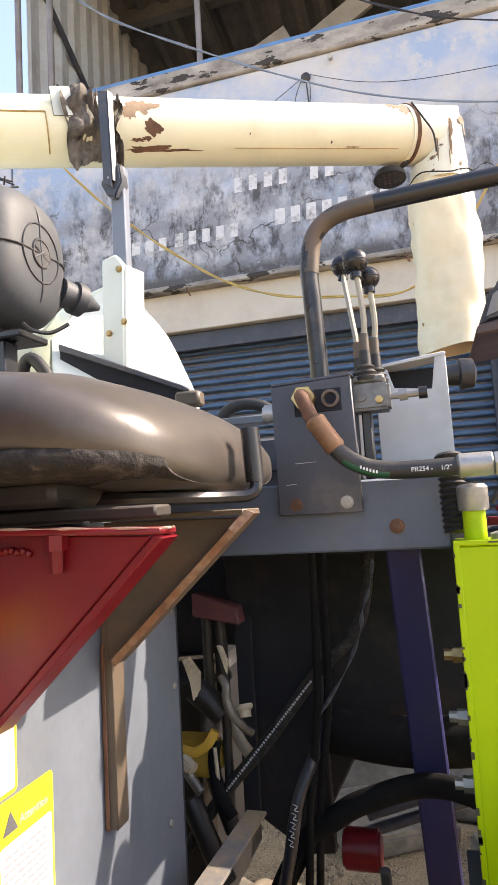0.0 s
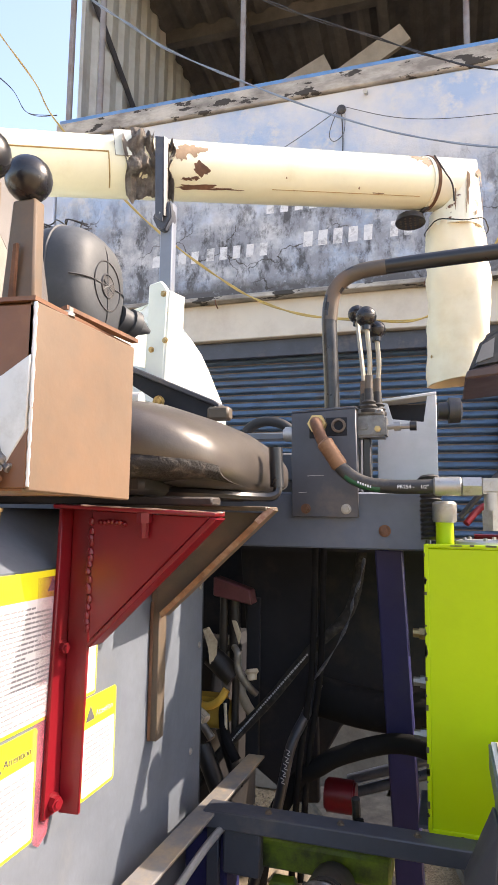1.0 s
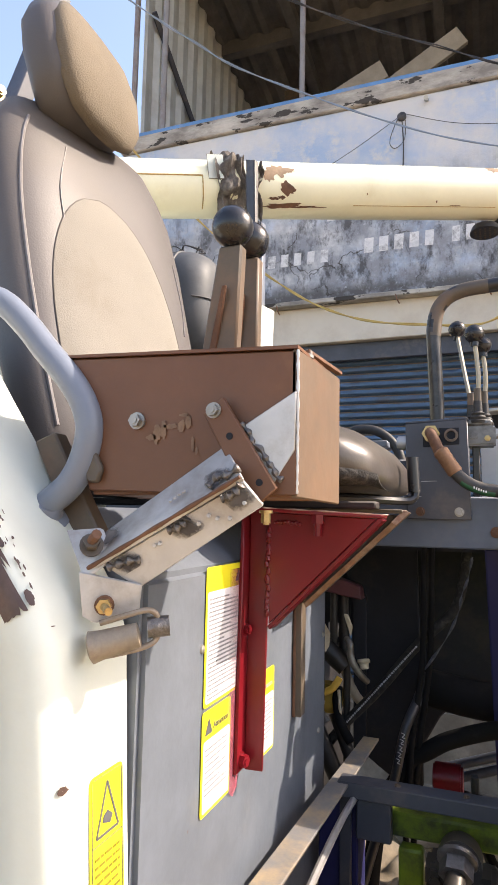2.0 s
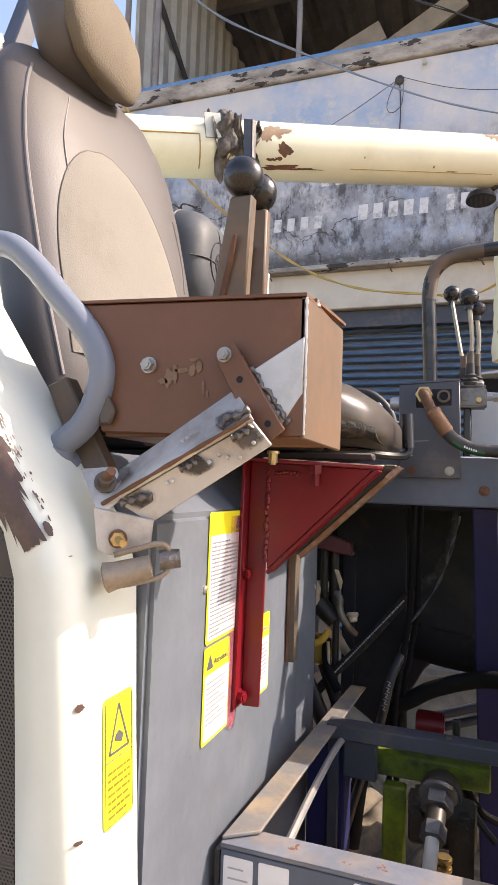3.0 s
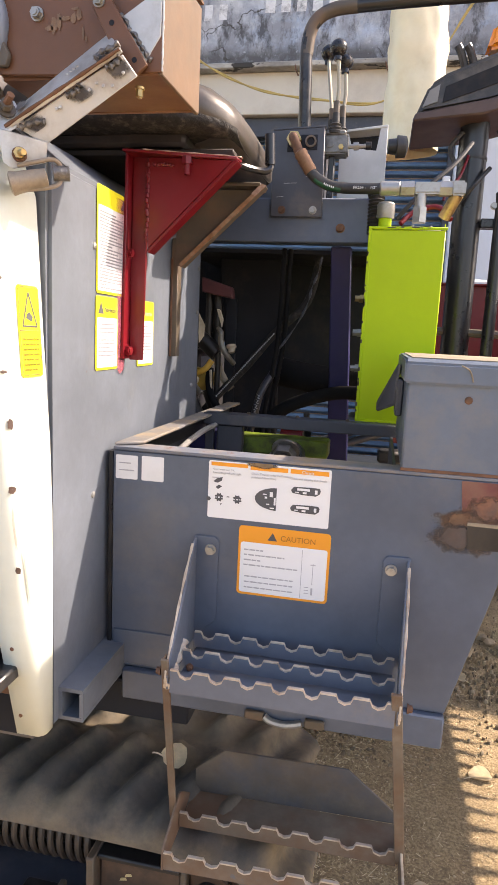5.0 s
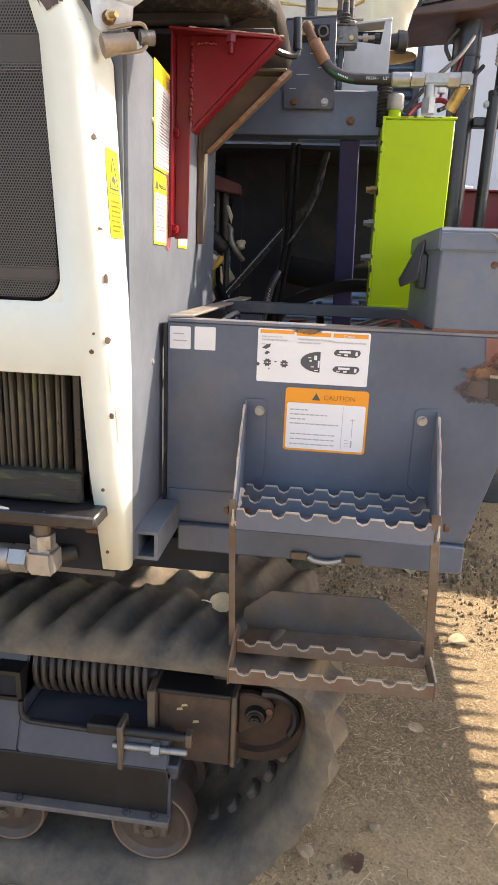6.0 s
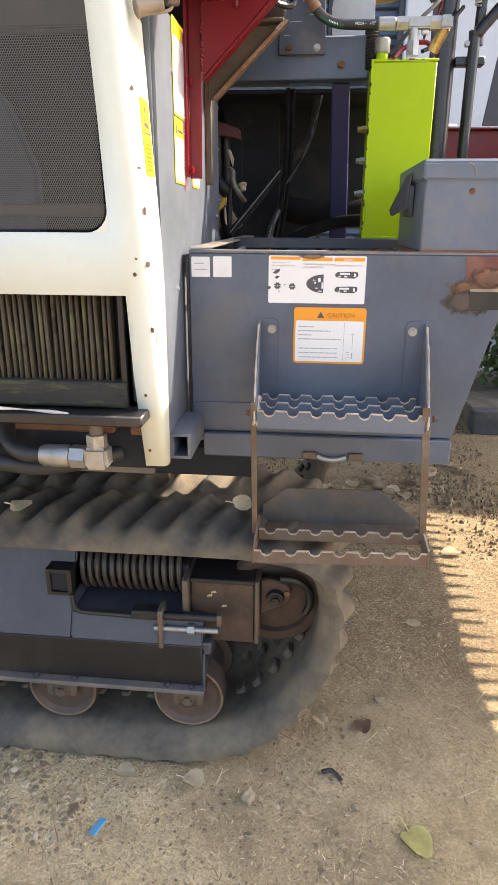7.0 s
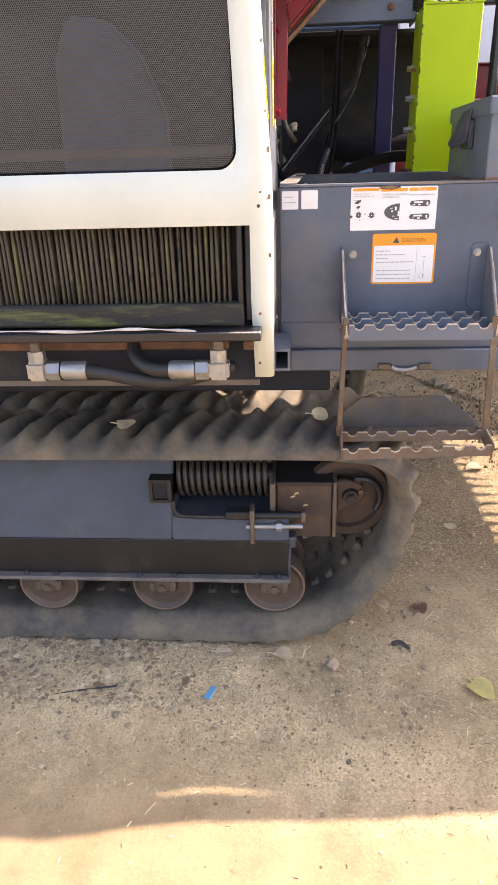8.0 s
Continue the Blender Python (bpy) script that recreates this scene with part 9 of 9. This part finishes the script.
    part("end_plate", box(-0.172, -0.164, 0.36, 0.60, 0.21, 0.335, 0.002), frame_m, f)
    for x in (-0.20, -0.26, -0.50, -0.60, -0.85, -0.94):
        part("flange_bolt", bolt((x, 0.358, 0.222), (0, 0, 1), 0.009, 0.008), frame_m, f)
    # tensioner: spring, housing, fork, adjusting bolt
    te = part("tensioner_housing", box(-0.205, -0.048, 0.41, 0.56, 0.325, 0.495, 0.004), oilrust, H, "rusty track tensioner housing")
    part("housing_flange", box(-0.222, -0.206, 0.385, 0.57, 0.34, 0.507, 0.003), brownsteel, te)
    part("front_lip", box(-0.0475, -0.036, 0.40, 0.57, 0.33, 0.505, 0.003), brownsteel, te)
    part("top_lip", box(-0.206, -0.047, 0.398, 0.57, 0.4955, 0.507, 0.003), oil_shade_black, te)
    for x, z in ((-0.165, 0.452), (-0.155, 0.462), (-0.13, 0.425)):
        part("paint_mark", xz([(x, z), (x + 0.014, z + 0.003), (x + 0.012, z + 0.008), (x + 0.002, z + 0.006)], 0.4085, 0.4095, 0), mat("yellow_paint_mark", (0.45, 0.38, 0.2), 0.6), te)
    bm = bm_new()
    n2, turns = 420, 14
    sp = []
    for k in range(n2 + 1):
        ang = 2 * math.pi * turns * k / n2
        sp.append(Vector((-0.487 + 0.262 * k / n2, 0.475 + 0.056 * math.cos(ang), 0.492 + 0.056 * math.sin(ang))))
    add_tube(bm, sp, 0.0068, 8, 1)
    part("coil_spring", bm, mat("oily_spring_steel", (0.035, 0.029, 0.026), 0.4, var=0.3, dirt=(0.075, 0.055, 0.04), amount=0.3, dscale=20), te, "heavy coil spring")
    part("spring_core", cyl((-0.49, 0.475, 0.492), (-0.215, 0.475, 0.492), 0.036, 14), oil_shade_black, te)
    stop = bm_new()
    for x0_, x1_, z0_, z1_ in ((-0.558, -0.548, 0.446, 0.517), (-0.506, -0.495, 0.446, 0.517), (-0.5475, -0.5065, 0.446, 0.455), (-0.5475, -0.5065, 0.508, 0.517)):
        add_box(stop, x0_, x1_, 0.385, 0.52, z0_, z1_)
    part("spring_stop", stop, oil_shade_black, te)
    # dark plate stands for the shade inside the stop
    part("stop_hollow", box(-0.5475, -0.5065, 0.391, 0.394, 0.4555, 0.5075, 0), interior, te)
    part("guard_lip", tube([(-0.490, 0.372, 0.46), (-0.488, 0.368, 0.435), (-0.478, 0.368, 0.42), (-0.455, 0.370, 0.414), (-0.33, 0.372, 0.410)], 0.0065, 8), oil_shade_black, te)
    part("adjuster_bolt", cyl((-0.288, 0.365, 0.385), (-0.131, 0.365, 0.387), 0.0075, 10), zinc, te)
    part("adjuster_tube", cyl((-0.27, 0.372, 0.417), (-0.125, 0.372, 0.418), 0.011, 12), oil_shade_black, te)
    part("tube_end", box(-0.135, -0.122, 0.36, 0.385, 0.402, 0.432, 0.002), brownsteel, te)
    part("adjuster_nut", cyl((-0.205, 0.365, 0.386), (-0.188, 0.365, 0.386), 0.015, 6), zinc, te)
    part("adjuster_block", box(-0.27, -0.148, 0.36, 0.40, 0.318, 0.352, 0.004), frame_m, te)
    part("adjuster_plate", box(-0.345, -0.27, 0.362, 0.40, 0.405, 0.43, 0.004), oil_shade_black, te)
    part("adjuster_lug", box(-0.277, -0.264, 0.350, 0.40, 0.335, 0.44, 0.003), brownsteel, te)
    fork = [(-0.036, 0.50), (-0.01, 0.503)] + [(0.006 + 0.036 * math.cos(radians(b_)), 0.462 + 0.036 * math.sin(radians(b_))) for b_ in (70, 40, 10, -20, -50, -75)] + [(-0.036, 0.40)]
    part("fork", xz(fork, 0.42, 0.44, 0.004), idlerust, te)
    part("fork_pin", lathe((0.002, 0.404, 0.455), (0, 1, 0), [(0, 0.0), (0.0, 0.010), (0.003, 0.020), (0.02, 0.024)], 18), oil_shade_black, te)
    part("pin_bolt", bolt((0.002, 0.404, 0.455), (0, -1, 0), 0.017, 0.010), oil_shade_black, te)
    part("fork_arm", tube([(0.012, 0.43, 0.50), (0.05, 0.432, 0.497), (0.080, 0.435, 0.47), (0.086, 0.435, 0.435), (0.075, 0.435, 0.405)], 0.010, 8), oil_shade_black, te)
    part("pin_nut", cyl((0.03, 0.415, 0.468), (0.03, 0.425, 0.468), 0.008, 6), rustm, te)
    part("front_idler", lathe((-0.002, 0.452, 0.430), (0, 1, 0), [(0.012, 0.0), (0.012, 0.09), (0.0, 0.096), (0.0, 0.118), (0.004, 0.122), (0.03, 0.124), (0.032, 0.10), (0.2, 0.10), (0.202, 0.124), (0.23, 0.118)], 40), idlerust, H, "rusty front idler wheel")


build_track()

# the far track, as a plain mirror of the near one
far = copy_thing([o for o in H.children if o.name.startswith("crawler_track")][0], Matrix.Translation(Vector((0, 1.2, 0)) - Vector(H.location)))

# ---- small things on the ground ----


def leaf(name, x, y, rz, size, m, label, z=0.0, rx=0):
    bm = bm_new()
    n = 14
    c = bm.verts.new((0, 0, 0.004))
    ring = []
    for k in range(n):
        a = 2 * math.pi * k / n
        rr = size * (0.55 + 0.45 * abs(math.cos(a / 2)) ** 0.7) * (1 + 0.12 * math.sin(3 * a + x * 9))
        ring.append(bm.verts.new((rr * math.cos(a), 0.8 * rr * math.sin(a), 0.005 + 0.006 * abs(math.sin(a)) * size / 0.05 + 0.004 * math.sin(2 * a + y * 20))))
    for k in range(n):
        bm.faces.new((c, ring[k], ring[(k + 1) % n]))
    bmesh.ops.solidify(bm, geom=bm.faces[:], thickness=0.0008)
    add_tube(bm, [(-size * 0.45, 0, 0.006), (-size * 0.9, 0.01, 0.004), (-size * 1.2, 0.012, 0.004)], 0.0015, 5, 2)
    bm.transform(pose(x, y, z, rx, 0, rz))
    return solo(name, bm, m, label, "leaf", "fallen leaves", angle=25)


leaf("dry_leaf", -0.366, 0.290, 10, 0.030, leaf_m, "curled dry tan leaf on the earth")
leaf("dry_leaf", 0.342, 0.175, -50, 0.046, leaf_green, "broad pale yellow-green leaf on the earth")
leaf("dry_leaf", -0.852, 0.089, 100, 0.046, leaf_m, "broad pale dry leaf on the earth")
leaf("dry_leaf", -0.190, 0.285, 5, 0.034, leaf_m, "pale dry leaf beside the track")
leaf("dry_leaf", -0.748, 0.287, 20, 0.028, leaf_m, "small dry tan leaf on the earth")
leaf("dry_leaf", 0.13, 0.52, 130, 0.026, leaf_m, "small dry tan leaf on the earth")
leaf("dry_leaf", 0.244, 0.508, 70, 0.034, leaf_brown, "brown withered leaf on the earth")
leaf("dry_leaf", 0.446, 1.012, 15, 0.03, leaf_m, "small dry tan leaf on the earth")
leaf("dry_leaf", 0.674, 1.538, 40, 0.05, leaf_m, "curled dry tan leaf on the earth")
# pale leaf shapes on the track, standing in for sunlit spots
leaf("dry_leaf", -0.090, 0.470, 30, 0.030, leaf_m, "pale leaf shape standing for a sunlit spot on the track", 0.676, 38)
leaf("dry_leaf", -0.610, 0.395, 10, 0.030, leaf_m, "pale leaf shape for a sunlit spot, lying on the track", 0.676, 14)
for k, (x, y) in enumerate(((0.50, 2.2), (0.60, 2.28), (0.56, 2.12), (0.68, 2.2), (0.10, 2.1), (0.16, 2.2), (0.30, 2.25))):
    leaf("dry_leaf", x, y, 50 * k, 0.05, leaf_brown if k % 3 == 1 else leaf_m, "curled dry leaf in the rubble behind the track")


def stone(x, y, s, seed, m, label):
    bm = bm_new()
    bmesh.ops.create_icosphere(bm, subdivisions=2, radius=s)
    for v in bm.verts:
        v.co *= 1 + 0.75 * noise.noise(v.co / s * 0.9 + Vector((seed, seed * 2, 0)))
        v.co.z *= 0.7
        v.co += Vector((x, y, s * 0.35))
    return solo("stone", bm, m, label, "stone", "stones on the earth", angle=12)


stone(-0.046, 0.252, 0.019, 3, stone_m, "grey stone lying on the earth")
stone(0.21, 0.25, 0.009, 5, stone_m, "small tan pebble on the earth")
for k, (x, y, s) in enumerate(((-0.821, 0.287, 0.018), (-0.717, 0.332, 0.014), (-0.69, 0.30, 0.010), (-0.55, 0.25, 0.008), (-0.78, 0.22, 0.009), (-0.62, 0.05, 0.010), (-0.58, 0.02, 0.008), (-0.72, -0.02, 0.011), (0.02, 0.44, 0.010), (0.30, 0.62, 0.012), (0.52, 0.95, 0.014))):
    stone(x, y, s, 20 + k, stone_m, "small brown clod of earth")
stone(-0.60, 0.16, 0.012, 8, stone_m, "small tan pebble on the earth")
for k in range(26):
    stone(0.35 + 0.7 * ((k * 0.618) % 1), 2.15 + 1.0 * ((k * 0.381 + 0.2) % 1), 0.012 + 0.03 * ((k * 0.77) % 1) ** 2, 60 + k, stone_m, "brown lump of rubble on the earth")
stone(0.72, 2.45, 0.05, 6, stone_m, "pale lump of stone on the earth")

bm = box(-0.009, 0.009, -0.023, 0.023, 0.004, 0.010, 0.002)
add_box(bm, -0.0085, 0.0085, -0.022, -0.006, 0.0103, 0.0108)
bm.transform(pose(-0.379, 0.130, 0, 0, 0, -18))
solo("wrapper", bm, bluetrash, "small blue plastic wrapper on the earth", "litter")
bm = tube([(-0.03, -0.006, 0.006), (-0.01, 0.006, 0.01), (0.008, 0.0, 0.008), (0.022, -0.008, 0.006)], 0.006, 6, 4)
bm.transform(pose(0.162, 0.335, 0, 0, 0, -20))
solo("rubber_scrap", bm, rubber, "torn black rubber scrap on the earth", "litter")
bm = tube([(-0.12, -0.004, 0.006), (0.0, 0.0, 0.008), (0.12, 0.0, 0.006)], 0.0025, 6, 4)
bm.transform(pose(-0.745, 0.123, 0, 0, 0, 12))
solo("plastic_strip", bm, rubber, "dark plastic strip on the earth", "litter")


def scatter(name, count, seed, m, label, make, region, dense):
    """Many small bits joined into one mesh; dense gives how likely a place keeps its bit."""
    rnd = random.Random(seed)
    verts, faces = [], []
    for i in range(count):
        x0, x1, y0, y1 = region
        x, y = rnd.uniform(x0, x1), rnd.uniform(y0, y1)
        v, q = make(rnd, x, y)
        if rnd.random() > dense(x, y):
            continue
        b = len(verts)
        verts += v
        faces += [tuple(b + k for k in w) for w in q]
    me = bpy.data.meshes.new(name)
    me.from_pydata(verts, [], faces)
    me.materials.append(m)
    return tagged(new(name, me), label, name, kind="stuff")


def straw_bit(rnd, x, y):
    a, L, w = rnd.uniform(0, 6.28), rnd.uniform(0.004, 0.018) * (3.5 if rnd.random() < 0.04 else 1), rnd.uniform(0.0005, 0.0014)
    dx, dy = math.cos(a) * L, math.sin(a) * L
    nx, ny = -math.sin(a) * w, math.cos(a) * w
    z = zg(x, y) + 0.0015
    h = rnd.uniform(0, 0.003)
    return [(x - nx, y - ny, z), (x + nx, y + ny, z), (x + dx + nx, y + dy + ny, z + h), (x + dx - nx, y + dy - ny, z + h), (x + dx * 0.5, y + dy * 0.5, z + h * 0.5 + 0.0012)], [(0, 1, 4), (1, 2, 4), (2, 3, 4), (3, 0, 4)]


def pebble(rnd, x, y):
    s = 0.0011 + 0.0030 * rnd.random() ** 2 + (0.006 * rnd.random() if rnd.random() < 0.08 else 0)
    if 0.08 < y < 0.33 and -1.1 < x < -0.42 + 0.15 * noise.noise((x * 9, y * 9, 1)):
        s *= 1.9
    if y > 0.5 or x > 0.2:
        s *= 0.6
    z, a0 = zg(x, y), rnd.uniform(0, 1)
    ring = [(x + s * rnd.uniform(0.75, 1.25) * math.cos(a0 + 1.257 * k), y + s * rnd.uniform(0.75, 1.25) * math.sin(a0 + 1.257 * k)) for k in range(5)]
    v = [(p, q, z - s * 0.2) for p, q in ring] + [(x + (p - x) * 0.7, y + (q - y) * 0.7, z + s * rnd.uniform(0.22, 0.5)) for p, q in ring]
    return v, [(k, (k + 1) % 5, 5 + (k + 1) % 5, 5 + k) for k in range(5)] + [(5, 6, 7, 8, 9)]


def patchy(x, y):
    """Loose bits lie in drifts beside the track, thinned where sunlit sand looks overexposed."""
    drift = 0.5 + 1.1 * noise.noise((x * 2.3, y * 2.3, 5)) + 0.5 * noise.noise((x * 7, y * 7, 2))
    # fewer bits on the sunlit sand, so it stays smooth as if overexposed
    swept = min(1.0, max(0.04, (y + 0.22) / 0.2)) * min(1.0, max(0.08, (0.75 + 0.25 * y - x) / 0.2))
    heap = 0.7 if x < -0.35 and 0.05 < y < 0.33 else 0.0
    return max(0.2, min(1.0, drift + heap)) * swept


scatter("straw", 42000, 12, straw_bits, "scattered straw and chaff on the earth", straw_bit, (-1.3, 1.0, -0.5, 2.3), patchy)
scatter("grit", 80000, 13, grit_bits, "loose grit and pebbles on the earth", pebble, (-1.2, 1.0, -0.4, 2.0), patchy)

# far kerb and bush seen past the header
solo("kerb", box(1.13, 5.0, 3.2, 3.34, -0.01, 0.15, 0.012), mat("dark_kerb", (0.07, 0.072, 0.078), 0.85, var=0.25, dirt=(0.2, 0.18, 0.15), amount=0.25), "dark concrete kerb at the yard's edge", "kerb", kind="structure")
solo("planting_bed", box(1.14, 5.0, 3.345, 4.5, -0.01, 0.142, 0.01), kerb_pale, "dusty planting bed behind the kerb", "bed", kind="structure")


def build_bush():
    b = thing("bush", (1.65, 3.95, 0.14), "low green bush against the workshop", "bush")
    part("stems", tube([(1.65, 3.95, 0.14), (1.63, 3.95, 0.4), (1.58, 3.93, 0.7)], 0.02, 6), brownsteel, b)
    rnd = random.Random(8)
    verts, faces = [], []
    for i in range(1500):
        c = Vector((1.68 + rnd.gauss(0, 0.24), 3.93 + rnd.gauss(0, 0.16), 0.50 + rnd.gauss(0, 0.20)))
        if c.z < 0.17 or c.y > 4.45:
            continue
        u = Vector((rnd.gauss(0, 1), rnd.gauss(0, 1), rnd.gauss(0, 1))).normalized() * rnd.uniform(0.025, 0.055)
        w = u.cross(Vector((rnd.gauss(0, 1), rnd.gauss(0, 1), rnd.gauss(0, 1)))).normalized() * rnd.uniform(0.014, 0.032)
        k = len(verts)
        verts += [c - u, c + w, c + u, c - w]
        faces.append((k, k + 1, k + 2, k + 3))
    me = bpy.data.meshes.new("foliage")
    me.from_pydata([tuple(v) for v in verts], [], faces)
    me.materials.append(bush_m)
    ob = new("foliage", me)
    ob.parent = b
    ob.location = -Vector(b.location)


build_bush()

# concrete slabs and waste behind the machine
for x, y, w, h, a in ((0.55, 3.35, 0.32, 0.25, 12), (0.30, 4.0, 0.45, 0.22, -6), (-0.25, 3.7, 0.3, 0.3, 30)):
    bm = box(-w, w, -h, h, 0.0, 0.10, 0.02, 2)
    bm.transform(pose(x, y, 0, 0, 0, a))
    solo("concrete_slab", bm, kerb_pale, "worn concrete slab lying on the earth", "slab", "slabs behind the machine")
bm = tube([(0.2, 2.9, 0.02), (0.35, 3.0, 0.05), (0.3, 3.15, 0.11), (0.5, 3.1, 0.12)], 0.02, 6, 4)
solo("plastic_scrap", bm, rubber, "crumpled dark plastic scrap", "litter")
# block added in place of a rubble bank, hiding the shutter's foot
solo("plinth", box(-2.95, 0.58, 3.95, 4.49, -0.02, 0.56, 0.03, 2), mat("rough_rubble_concrete", (0.20, 0.175, 0.145), 0.95, var=0.3, scale=5, dirt=(0.10, 0.085, 0.07), amount=0.5, dscale=4, bump=0.5, bscale=18), "rough block added for the rubble bank before the shutter", "plinth", kind="structure")
rubble_bits = bits_material("rubble_bits", [(0.0, (0.13, 0.098, 0.062)), (0.5, (0.24, 0.18, 0.11)), (0.9, (0.33, 0.25, 0.155)), (1.0, (0.48, 0.39, 0.26))])


def lump(rnd, x, y):
    s = 0.003 + 0.008 * rnd.random() ** 2.5
    a0 = rnd.uniform(0, 1)
    ring = [(x + s * rnd.uniform(0.7, 1.3) * math.cos(a0 + 1.047 * k), y + s * rnd.uniform(0.7, 1.3) * math.sin(a0 + 1.047 * k)) for k in range(6)]
    v = [(p, q, -0.012) for p, q in ring] + [(x + (p - x) * 0.7, y + (q - y) * 0.7, s * rnd.uniform(0.3, 0.7)) for p, q in ring] + [(x, y, s * 0.75)]
    return v, [(k, (k + 1) % 6, 6 + (k + 1) % 6, 6 + k) for k in range(6)] + [(6 + k, 6 + (k + 1) % 6, 12) for k in range(6)]


scatter("rubble", 14000, 19, rubble_bits, "loose rubble and crumbled earth behind the machine", lump, (-1.2, 1.1, 1.5, 3.9), lambda x, y: 0.35 + 0.9 * noise.noise((x * 2.1, y * 2.1, 9)))
